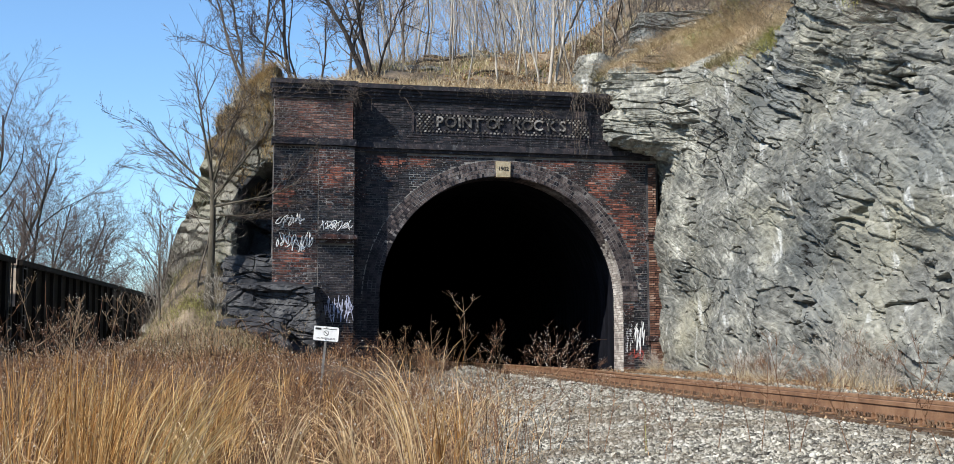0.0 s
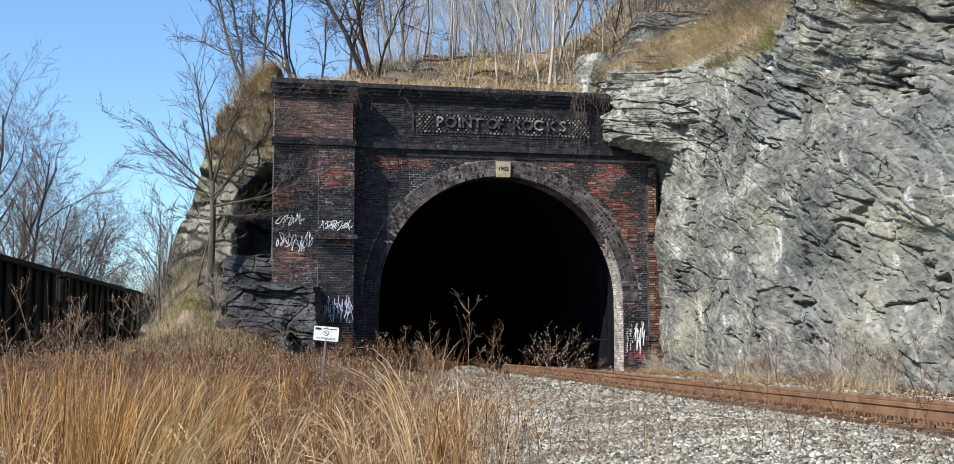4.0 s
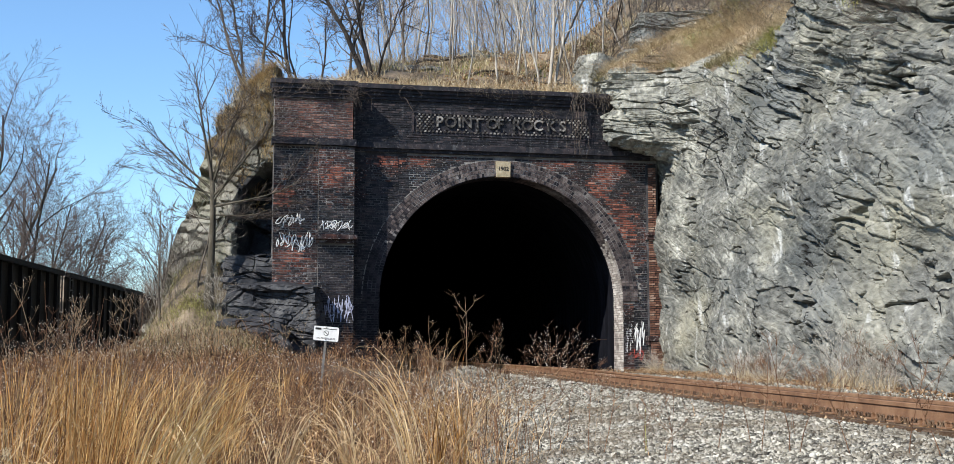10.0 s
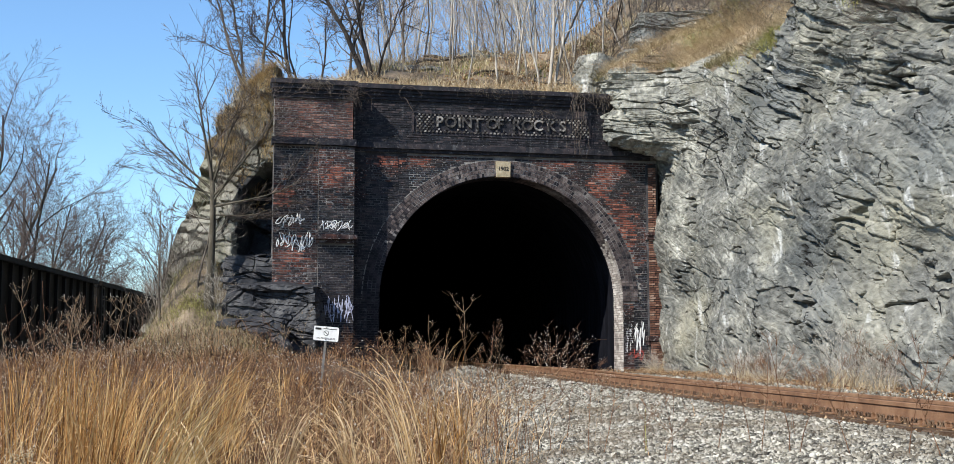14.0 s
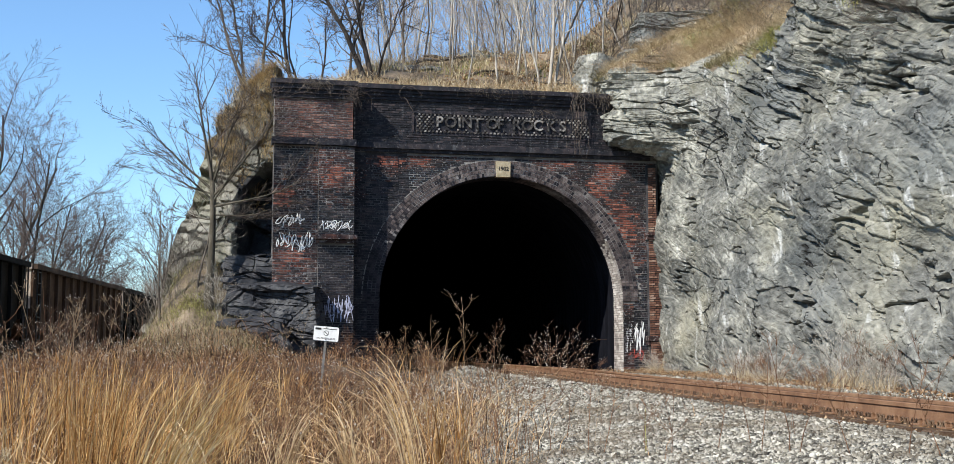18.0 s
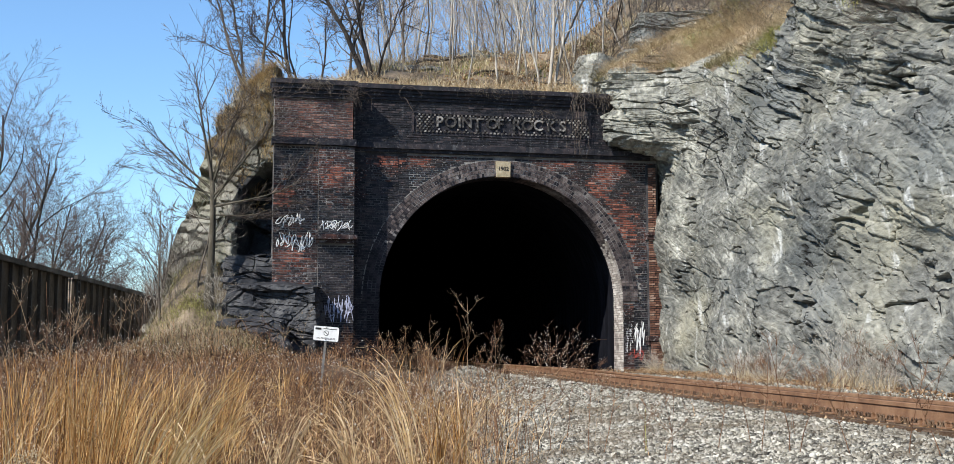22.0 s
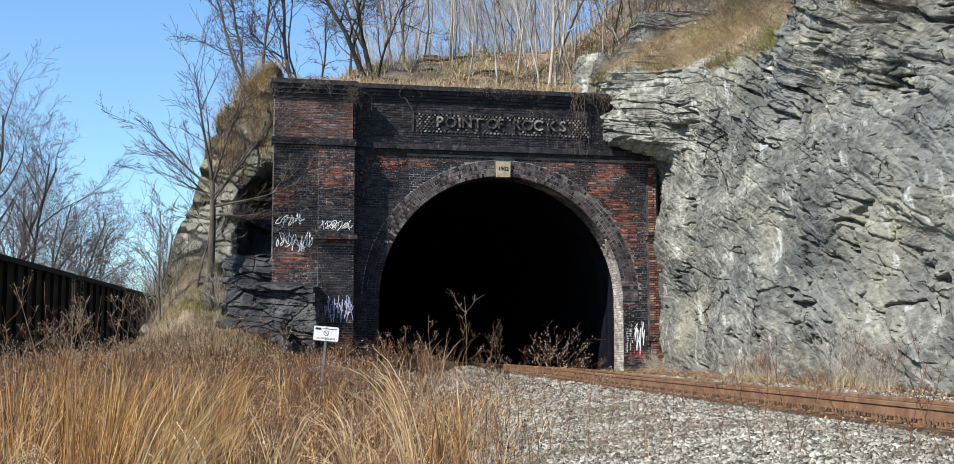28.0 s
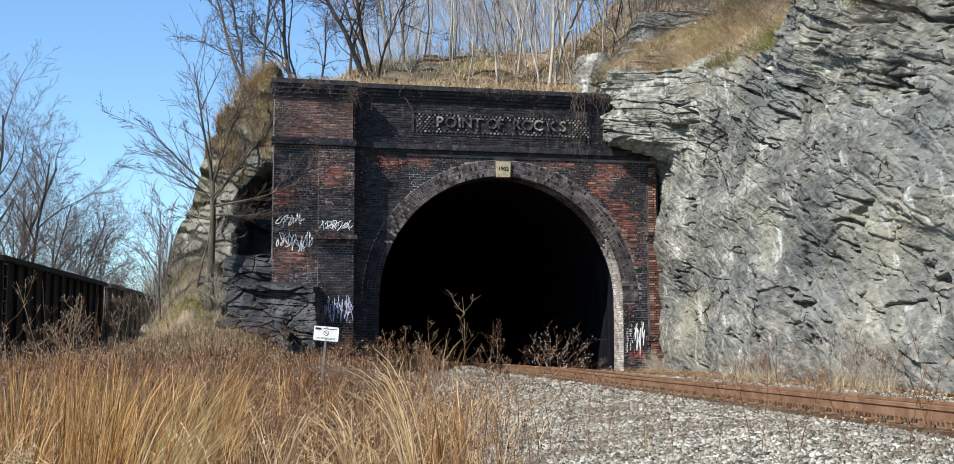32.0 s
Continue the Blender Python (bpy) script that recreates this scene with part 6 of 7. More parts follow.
# bright bent tufts close by
for cx0, cy0, cnt, lx, hlo, hhi in [(-1.3, 7.2, 24, -0.3, 0.5, 0.8), (-2.75, 7.6, 40, 0.2, 0.8, 1.2), (-1.45, 8.0, 36, -0.1, 0.8, 1.15), (-2.55, 8.6, 36, 0.15, 1.1, 1.5), (-2.9, 9.4, 36, 0.1, 1.1, 1.45), (-2.35, 9.8, 36, -0.1, 1.1, 1.45), (-3.3, 9.0, 36, 0.2, 1.1, 1.5), (-3.1, 8.2, 30, -0.3, 1.0, 1.35)]:
    x, y = rg.normal(cx0, 0.09, cnt), rg.normal(cy0, 0.09, cnt)
    v, f = blades(x, y, ground_z(x, y) - 0.02, rg.uniform(hlo, hhi, cnt), rg.uniform(0.0016, 0.0036, cnt) * min(1.0, cy0 / 7), rg.uniform(0.05, 0.5, cnt), lean=(lx, 0.05))
    tagged(raw_object("bent_tuft", v, f, M_STRAW if lx < 0 or cy0 < 6 else M_BRIGHT), "bright bent tuft of dry straw coloured grass", "grass", group="bent tufts in the field")
# upright dark red stems
x, y = wedge(8200, 7.5, 26, -60, 800)
kp = x < 0.5 - 0.03 * (y - 12)
x, y = x[kp], y[kp]
v, f = blades(x, y, ground_z(x, y) - 0.02, rg.uniform(0.4, 1.05, len(x)) * (1 - 0.4 * smooth(14, 20, y)) * (1 - 0.4 * smooth(-2.4, -0.4, x)), rg.uniform(0.0016, 0.003, len(x)) * (1 + y / 26), rg.uniform(0.02, 0.22, len(x)))
tagged(raw_object("weed_stalks", v, f, M_STEM), "upright dark reddish dead weed stalks", "weeds", kind="stuff")
# the field goes on beside and behind the camera
x, y = rg.uniform(-9, 1.5, 9000), rg.uniform(-7, 6.5, 9000)
kp = np.hypot(x, y) > 2.2
x, y = x[kp], y[kp]
v, f = blades(x, y, ground_z(x, y) - 0.02, rg.uniform(0.2, 0.6, len(x)), rg.uniform(0.002, 0.004, len(x)), rg.uniform(0.1, 0.9, len(x)))
tagged(raw_object("near_grass", v, f, M_BROWNGRASS), "brown dead grass round the standpoint", "grass", kind="stuff")
# short tufts among the ballast
x = rg.uniform(-0.6, 3.0, 6000)
y = rg.uniform(8, 34, 6000)
kp = rg.uniform(0, 1, 6000) < np.clip(0.5 - x * 0.5, 0.015, 1)
x, y = x[kp], y[kp]
v, f = blades(x, y, ground_z(x, y), rg.uniform(0.08, 0.42, len(x)), rg.uniform(0.0015, 0.0035, len(x)) * (1 + y / 26), rg.uniform(0.1, 1.0, len(x)))
tagged(raw_object("ballast_grass", v, f, M_BROWNGRASS), "sparse dead grass at the ballast edge", "grass", kind="stuff")


# grass on the hill, the cliff's lip and the spur
def hill_grass(name, n, x0, x1, y0, y1, hlo, hhi, mat, label, mask=0.4):
    x, y = rg.uniform(x0, x1, n), rg.uniform(y0, y1, n)
    k = fbm(np.stack([x * 0.9, y * 0.9, x * 0 + hlo * 50], -1), 3, 25) > mask
    x, y = x[k], y[k]
    yy = y + 0.19 * (x - 0.57) * smooth(48, 38, y)
    v, f = blades(x, yy, hill_z(x, y) - 0.03, rg.uniform(hlo, hhi, len(x)), rg.uniform(0.006, 0.013, len(x)), rg.uniform(0.2, 1.1, len(x)), lean=(0, -0.15))
    return tagged(raw_object(name, v, f, mat), label, "grass", kind="stuff")


hill_grass("hill_grass", 12000, -7.8, 7.5, 38.0, 50, 0.15, 0.6, M_TAN, "tan dry grass on the hillside", 0.42)
hill_grass("portal_top_grass", 4200, -6.7, 4.2, 37.85, 38.7, 0.15, 0.6, M_TAN, "dry grass fringe along the coping", 0.3)
hill_grass("green_hill_grass", 3500, -3.5, 5, 39.0, 48, 0.1, 0.35, M_GREEN, "patches of fresh green on the hillside", 0.55)
hill_grass("slope_grass", 6000, 3.0, 10, 38.2, 46, 0.1, 0.45, M_TAN, "long tan grass on the slope above the cliff", 0.4)
hill_grass("slope_moss", 6000, 4.0, 7.5, 38.4, 44, 0.12, 0.4, M_GREEN, "yellow green patches on the slope above the cliff", 0.47)
hill_grass("slope_scrub", 5000, 3.4, 9, 38.4, 45, 0.1, 0.5, M_BROWNGRASS, "reddish brown scrub on the slope above the cliff", 0.5)
y = rg.uniform(25.0, 38.6, 40000)
z = cliff_top(y) + 5.5 * rg.uniform(0, 1, len(y)) ** 1.4 - 0.1
y, z = np.concatenate([y, rg.uniform(33.5, 38.4, 12000)]), np.concatenate([z, rg.uniform(8.8, 10.4, 12000)])
lm = (fbm(np.stack([y * 0.8, z * 0.8, y * 0], -1), 4, 97) - 0.5) * 3.6
kp = z + lm > cliff_top(y) + 0.1
y, z = y[kp], z[kp]
x = cliff_face(y, z)
patch = fbm(np.stack([y * 0.5, z * 1.2, y * 0], -1), 3, 98)
for nm, sel, mt, lb in (("cliff_top_grass", patch > 0.45, M_TAN, "long tan grass hanging over the cliff edge"), ("cliff_top_brush", patch <= 0.45, M_BANK, "short olive and brown growth on the slope")):
    k = int(sel.sum())
    v, f = blades(x[sel] + 0.05, y[sel], z[sel], rg.uniform(0.08, 0.42, k) * (0.5 + 1.0 * fbm(np.stack([y[sel] * 2, z[sel] * 3, y[sel] * 0], -1), 2, 99)), rg.uniform(0.003, 0.007, k), rg.uniform(0.4, 2.6, k), lean=(-0.2, 0.0))
    tagged(raw_object(nm, v, f, mt), lb, "grass", kind="stuff")
y = np.concatenate([rg.normal(c, s, 700) for c, s in ((36.4, 0.9), (36.9, 0.6), (35.2, 0.6), (37.3, 0.5), (27.9, 0.35), (22.2, 0.25), (31.0, 0.4))])
z = np.concatenate([rg.normal(c, s, 700) for c, s in ((10.6, 0.45), (10.1, 0.35), (10.2, 0.4), (11.2, 0.5), (7.75, 0.15), (7.3, 0.2), (8.5, 0.3))])
v, f = blades(cliff_face(y, z) - 0.02, y, z, rg.uniform(0.04, 0.16, len(y)), rg.uniform(0.004, 0.010, len(y)), rg.uniform(0.5, 2.0, len(y)), lean=(-0.5, 0))
tagged(raw_object("moss_tufts", v, f, M_GREEN), "bright green moss tufts on the rock ledges", "moss", kind="stuff")
# spur: brush on its crest and bank
n = 26000
i = rg.randint(0, front.shape[1] - 1, n)
tt = 1 - 0.34 * rg.uniform(0, 1, n) ** 2
j = np.clip((tt * (front.shape[0] - 1)).astype(int), 0, front.shape[0] - 1)
q = front[j, i]
kp = (fbm(q * 0.8, 3, 33) > 0.43) & (q[:, 2] > 5.2 + 2.4 * fbm(q * 1.3, 3, 34))
q = q[kp]
v, f = blades(q[:, 0], q[:, 1] - 0.02, q[:, 2] - 0.03, rg.uniform(0.1, 0.38, len(q)), rg.uniform(0.003, 0.007, len(q)), rg.uniform(0.3, 1.8, len(q)), lean=(-0.3, -0.3))
tagged(raw_object("spur_grass", v, f, M_SPURGRASS), "dry grass and brush on the rock spur", "grass", kind="stuff")
x = rg.uniform(-11.2, -5.3, 12000)
y = 30.2 + 6.7 * rg.uniform(0, 1, 12000)
v, f = blades(x, y, bank_z(x, y) - 0.05, rg.uniform(0.06, 0.34, 12000), rg.uniform(0.003, 0.007, 12000), rg.uniform(0.3, 1.2, 12000))
tagged(raw_object("bank_grass", v, f, M_BANK), "dry grass on the bank below the spur", "grass", kind="stuff")
kx, ky = np.meshgrid(np.arange(-12.2, -4.8, 0.15), np.arange(30.0, 37.6, 0.15))
kz = bank_z(kx, ky) - 0.04 - 0.3 * smooth(30.5, 30.0, ky) - 0.6 * smooth(-11.6, -12.2, kx) - 1.0 * smooth(-5.9, -5.1, kx)
kz = kz + (fbm(np.stack([kx, ky, kx * 0], -1), 3, 35) - 0.5) * 0.35
b = Buf()
b.grid(np.stack([kx, ky, kz], -1))
tagged(part("grassy_bank", b, M_HILL, smooth=True), "mossy earth bank at the foot of the spur", "bank", kind="structure")
for cxm, cym, sd2, cnt in ((-8.1, 34.4, 0.35, 1500), (-9.0, 36.0, 0.4, 1600), (-8.8, 36.6, 0.3, 1000)):
    x, y = rg.normal(cxm, sd2, cnt), rg.normal(cym, sd2 * 0.7, cnt)
    v, f = blades(x, y, bank_z(x, y) - 0.02, rg.uniform(0.03, 0.11, cnt), rg.uniform(0.004, 0.009, cnt), rg.uniform(0.4, 1.6, cnt))
    tagged(raw_object("bank_moss", v, f, M_GREEN), "green moss patch on the bank", "moss", kind="stuff")

x, y = rg.uniform(-9.5, -5.2, 2600), rg.uniform(29.8, 33.2, 2600)
v, f = blades(x, y, bank_z(x, y) - 0.03, rg.uniform(0.2, 0.75, 2600), rg.uniform(0.002, 0.005, 2600), rg.uniform(0.1, 0.9, 2600))
tagged(raw_object("bank_weeds", v, f, M_BROWNGRASS), "brown dead weeds on the slope before the slate", "weeds", kind="stuff")
# fallen leaves at the rock's foot and on the ties
n = 9000
y = rg.uniform(8, 38, n)
x = rail_x(y) + 1.75 + (cliff_x(y) - rail_x(y) - 1.6) * rg.uniform(0, 1, n) ** 0.6
z = ground_z(x, y) + rg.uniform(0.02, 0.1, n)
x = np.concatenate([x, rail_x(y[:1100]) + rg.uniform(-0.6, 0.0, 1100)])
y = np.concatenate([y, y[:1100]])
z = np.concatenate([z, np.full(1100, -0.185) + rail_z(y[:1100])])
v, f = scatter_stones(len(x), np.stack([x, y], -1), 0.027, z)
v = v.reshape(-1, 8, 3)
mid = v.mean(1, keepdims=True)
v[:, 4:] = v[:, :4] + (v[:, 4:] - v[:, :4]) * 0.12
tagged(raw_object("leaf_litter", v.reshape(-1, 3), f, M_LEAF), "curled brown fallen leaves along the track", "leaves", kind="stuff")


# ------------------------------------------------------------------ weeds and shrubs
def fluff(buf, p, s):
    p = np.array(p)
    o = np.array([(s, 0, 0), (-s, 0, 0), (0, s, 0), (0, -s, 0), (0, 0, s), (0, 0, -s)])
    buf.add(p + o, [(0, 2, 4), (2, 1, 4), (1, 3, 4), (3, 0, 4), (2, 0, 5), (1, 2, 5), (3, 1, 5), (0, 3, 5)])


def weed(seed, height, spread, heads, name="dead_weed", label="tall dead weed stalk with pale seed heads", at=None, bow=0.1, r=0.0032, group="weeds in the field", mat=None):
    rnd2 = random.Random(seed)
    w0 = thing(name, label, "weed", at, group)
    sb, hb = Buf(), Buf()
    a = rnd2.uniform(0, 6.28)
    d = np.array([bow * math.cos(a), bow * math.sin(a), 1.0])
    pts = [np.zeros(3)]
    n = 9
    for i in range(n):
        d = d + np.array([rnd2.gauss(0, 0.06), rnd2.gauss(0, 0.06), 0])
        pts.append(pts[-1] + d / np.linalg.norm(d) * height / n)
    sb.tube(pts, np.linspace(r, r * 0.45, n + 1), 4)
    for k in range(heads):
        f = rnd2.uniform(0.55, 1.0)
        i = min(int(f * n), n - 1)
        q = pts[i]
        an = rnd2.uniform(0, 6.28)
        ln = spread * rnd2.uniform(0.4, 1.0) * (1.4 - f)
        e = q + np.array([math.cos(an) * ln, math.sin(an) * ln, ln * rnd2.uniform(0.7, 1.5)])
        m = (q + e) / 2 + np.array([math.cos(an), math.sin(an), -0.3]) * ln * 0.12
        sb.tube([q, m, e], [r * 0.55, r * 0.42, r * 0.32], 3)
        for j in range(6):
            t = e + np.array([rnd2.gauss(0, 0.03), rnd2.gauss(0, 0.03), rnd2.gauss(0.015, 0.015)])
            sb.tube([m + (e - m) * 0.5, t], [r * 0.28, r * 0.2], 3)
            if rnd2.random() < 0.6:
                fluff(hb, t, rnd2.uniform(0.002, 0.0045))
    part("stem", sb, mat or M_STEM, w0)
    if hb.n:
        tagged(part("seed_head", hb, M_SEED, w0, "pale dry seed heads"), kind="stuff")
    return w0


rnd = random.Random(8)
weeds = [weed(600 + k, 1.5, 0.32, 9, at=pose(-3 - k * 0.3, 14 + k, -0.7), mat=M_PALESTEM if k % 2 else M_STEM) for k in range(8)]
SWAY = []
spots = [(48, 12.6, 1.8), (96, 13, 1.95), (104, 11.6, 1.7), (126, 12.1, 1.85), (138, 13.5, 1.9), (170, 12.8, 1.8), (190, 12.2, 1.7), (205, 13, 1.9), (222, 13.6, 1.75), (236, 12.5, 1.5), (30, 13.4, 1.9), (8, 12.5, 1.7), (72, 12, 2.0), (88, 12.4, 2.05), (62, 13, 1.7), (112, 12.5, 1.75), (150, 13, 1.85), (162, 12.2, 1.95), (178, 13.4, 1.7), (20, 12, 1.6), (130, 15, 1.6),
         (445, 17, 1.55), (462, 17.6, 1.7), (478, 18, 1.45), (430, 19, 1.3), (652, 13, 1.45), (668, 14, 1.2), (722, 14, 1.5), (735, 15, 1.3), (775, 13.5, 1.7), (790, 14, 1.4), (815, 15, 1.2),
         (700, 16, 1.1), (640, 17, 1.1), (560, 16, 1.0), (590, 15, 1.1), (985, 11.2, 0.85), (975, 11.0, 0.8), (880, 12, 0.8), (840, 11.5, 0.9), (1290, 9.6, 0.85), (1245, 9.8, 0.7), (1160, 10.5, 0.5),
         (300, 14, 1.2), (350, 15, 1.1), (395, 16, 1.2), (250, 14, 1.25), (210, 15, 1.3), (520, 17, 1.0), (745, 12, 1.1), (760, 12.5, 1.2), (690, 12, 0.9), (725, 18, 1.2), (680, 20, 1.3), (650, 22, 1.2), (820, 27, 1.0), (860, 26, 0.9)]
for k, (px, yy, h) in enumerate(spots):
    xx0 = (px - 784) / 2000 * yy
    zz0 = float(ground_z(np.array(xx0), np.array(yy))) - 0.02
    m = pose(xx0, yy, zz0, rnd.uniform(-5, 5), rnd.uniform(-5, 5), rnd.uniform(0, 360)) @ Matrix.Scale(h / 1.5, 4)
    w = copy_thing(weeds[k % 8], m)
    if px < 830 and yy < 18:
        SWAY.append((w, xx0, yy, zz0, h / 1.5, rnd.uniform(0, 360), rnd.uniform(0, 6.28)))
for k, w in enumerate(weeds):
    px, yy = (40 + k * 90, 20 + (k % 3))
    xx0 = (px - 784) / 2000 * yy
    w.matrix_basis = pose(xx0, yy, float(ground_z(np.array(xx0), np.array(yy))) - 0.02, 0, 0, k * 50)
for k, (px, yy, h) in enumerate([(1246, 9.8, 0.85), (1292, 9.5, 0.95), (1308, 9.3, 0.7), (988, 11.0, 0.8), (965, 11.3, 0.85), (1484, 8.6, 0.75), (885, 12, 0.8), (1175, 10.3, 0.6), (845, 12.5, 0.9), (1060, 10.6, 0.35), (1540, 8.3, 0.6), (1230, 10.4, 0.7), (800, 12.5, 1.0), (830, 11.4, 0.8), (862, 12.8, 1.0), (905, 11.8, 0.7), (930, 13, 0.8), (1100, 10.2, 0.4), (1390, 9.0, 0.5), (818, 14.0, 1.1)]):
    xx0 = (px - 784) / 2000 * yy
    weed(700 + k, h, 0.36, 7, "ballast_weed", "thin reddish weed growing in the ballast", pose(xx0, yy, float(ground_z(np.array(xx0), np.array(yy))) - 0.02), 0.16, 0.0042, "weeds in the ballast")
b = Buf()
b.tube([(0.0, 0.0, -0.03), (0.004, 0, 0.14), (-0.003, 0, 0.28), (0.002, 0, 0.42)], [0.004, 0.0038, 0.0032, 0.002], 5)
tagged(part("green_stalk", b, M_GREEN, at=pose(1.452, 10.6, float(ground_z(np.array(1.452), np.array(10.6))))), "single upright yellow green stalk in the ballast", "weed", group="weeds in the ballast")
# rusty stalks and bent straw before the tunnel mouth
for nm, n, hl, hh2, bd, mt, lb in (("rusty_stalks", 46, 0.4, 1.15, 0.35, M_ORANGE, "rusty thin stalks before the tunnel mouth"), ("bent_straw", 14, 0.9, 1.5, 0.6, M_STRAW, "pale bent straw before the tunnel mouth"), ("dark_stalks", 70, 0.3, 1.1, 0.4, M_STEM, "dark thin stalks before the tunnel mouth")):
    x, y = rg.normal(-1.25, 0.5, n), rg.uniform(28, 31, n)
    v, f = blades(x, y, ground_z(x, y) - 0.02, rg.uniform(hl, hh2, n), rg.uniform(0.004, 0.009, n), rg.uniform(0.05, bd, n), lean=(0.12, 0))
    tagged(raw_object(nm, v, f, mt), lb, "weeds", kind="stuff")
# grass standing round the sign
x, y = rg.uniform(-4.6, -1.6, 3200), rg.uniform(19.5, 22.8, 3200)
v, f = blades(x, y, ground_z(x, y) - 0.02, rg.uniform(0.1, 0.34, 3200), rg.uniform(0.002, 0.004, 3200), rg.uniform(0.1, 0.8, 3200))
tagged(raw_object("sign_grass", v, f, M_BROWNGRASS), "dead grass standing round the sign post", "grass", kind="stuff")
# withered leaf bits caught in the weeds
n = 6000
x, y = wedge(n, 9, 27, 0, 800)
z = ground_z(x, y) + rg.uniform(0.05, 0.5, n)
v, f = scatter_stones(n, np.stack([x, y], -1), 0.018, z)
tagged(raw_object("withered_leaf_bits", v, f, M_LEAF), "withered leaf bits caught among the weeds", "leaves", kind="stuff")
# scattered white fluff low in the grass
n = 4200
x, y = wedge(n, 11, 28, 0, 800)
z = ground_z(x, y) + rg.uniform(0.15, 0.62, n)
v, f = scatter_stones(n, np.stack([x, y], -1), 0.0125, z)
tagged(raw_object("seed_fluff", v, f, M_SEED), "specks of white seed fluff among the grass", "seeds", kind="stuff")


def bush(name, label, at, height, seed, stems=9, fluffs=0, leaves=0, mat=None, splay=0.55):
    rnd2 = random.Random(seed)
    b0 = thing(name, label, "shrub", at, "dry shrubs")
    wb, hb = Buf(), Buf()
    opt = dict(TREE, levels=2, r0=0.0055, kids=[6, 4], first=0.25, rmin=0.0022, wob=0.14, up=0.03, ratio=(0.4, 0.65), trunk_levels=1)
    for s in range(stems):
        a = rnd2.uniform(0, 6.28)
        sp = splay * rnd2.uniform(0.2, 1)
        tb = Buf()
        grow(rnd2, tb, wb, (0.08 * math.cos(a), 0.08 * math.sin(a), -0.05), Vector((sp * math.cos(a), sp * math.sin(a), 1)).normalized(), height * rnd2.uniform(0.6, 1.0), opt.get('r0', 0.009), 0, opt)
        part("stem", tb, mat or M_STEM, b0)
    tips = np.concatenate(wb.v)
    for k in range(fluffs):
        fluff(hb, tips[rnd2.randrange(len(tips))], rnd2.uniform(0.009, 0.016))
    part("crown", wb, mat or M_STEM, b0)
    if fluffs:
        part("seed_head", hb, M_SEED, b0, "white seed fluff")
    if leaves:
        lb = Buf()
        for k in range(leaves):
            c = tips[rnd2.randrange(len(tips))]
            a = np.array([rnd2.gauss(0, 0.015) for _ in range(3)])
            e = np.array([rnd2.gauss(0, 0.011) for _ in range(3)])
            lb.add([c, c + a + e, c + a * 2, c + a - e], [(0, 1, 2, 3)])
        part("withered_leaves", lb, M_LEAF, b0, "withered orange brown leaves")
    return b0


bush("seeding_shrub", "dry shrub with white fluff before the tunnel mouth", pose(2.0, 32.0, -0.35), 1.45, 1, 7, 300, splay=0.95)
weed(730, 2.0, 0.14, 3, "tall_weed", "tall thin grey stalk before the tunnel mouth", pose(-0.15, 29.5, float(ground_z(np.array(-0.15), np.array(29.5)))), 0.06, 0.003, "weeds before the tunnel")
weed(731, 1.5, 0.22, 4, "tall_weed", "tall thin grey stalk before the tunnel mouth", pose(-1.75, 28.6, float(ground_z(np.array(-1.75), np.array(28.6)))), 0.2, 0.0034, "weeds before the tunnel")
weed(732, 1.4, 0.28, 6, "tall_weed", "tall thin grey stalk before the tunnel mouth", pose(0.55, 30.0, float(ground_z(np.array(0.55), np.array(30.0)))), 0.15, 0.0034, "weeds before the tunnel")
bush("withered_shrub", "withered orange leafed shrub before the tunnel", pose(-2.4, 30.5, -0.35), 1.15, 2, 11, 20, 320)
bush("withered_shrub", "withered orange leafed shrub before the tunnel", pose(-1.3, 31.9, -0.35), 1.05, 3, 10, 20, 260)
bush("withered_shrub", "withered shrub beside the pier", pose(-3.6, 33.6, 0.05), 1.0, 4, 8, 20, 40)
for k, (yy, hgt) in enumerate([(37.0, 1.0), (36.2, 0.8), (27.0, 0.9), (26.2, 1.1), (25.3, 0.9), (24.4, 0.7), (20.6, 1.2), (20.0, 1.3), (19.2, 1.0), (18.5, 0.8), (22.5, 0.6), (33.5, 0.5), (30, 0.5)]):
    xx0 = float(cliff_x(yy)) - 0.55 - 0.3 * (k % 2)
    bush("dry_shrub", "tan dry shrub at the foot of the rock", pose(xx0, yy, -0.2), hgt * 0.8, 20 + k, 10, 10 if k % 3 == 0 else 0, 0, M_PALEBARK if k % 2 else M_STEM)
    n = 220
    v, f = blades(xx0 + rg.normal(0, 0.22, n), yy + rg.normal(0, 0.22, n), np.full(n, -0.2), rg.uniform(0.15, 0.55, n) * hgt, rg.uniform(0.002, 0.004, n), rg.uniform(0.2, 1.0, n))
    tagged(raw_object("rock_foot_grass", v, f, M_TAN), "tan grass tuft at the foot of the rock", "grass", kind="stuff")
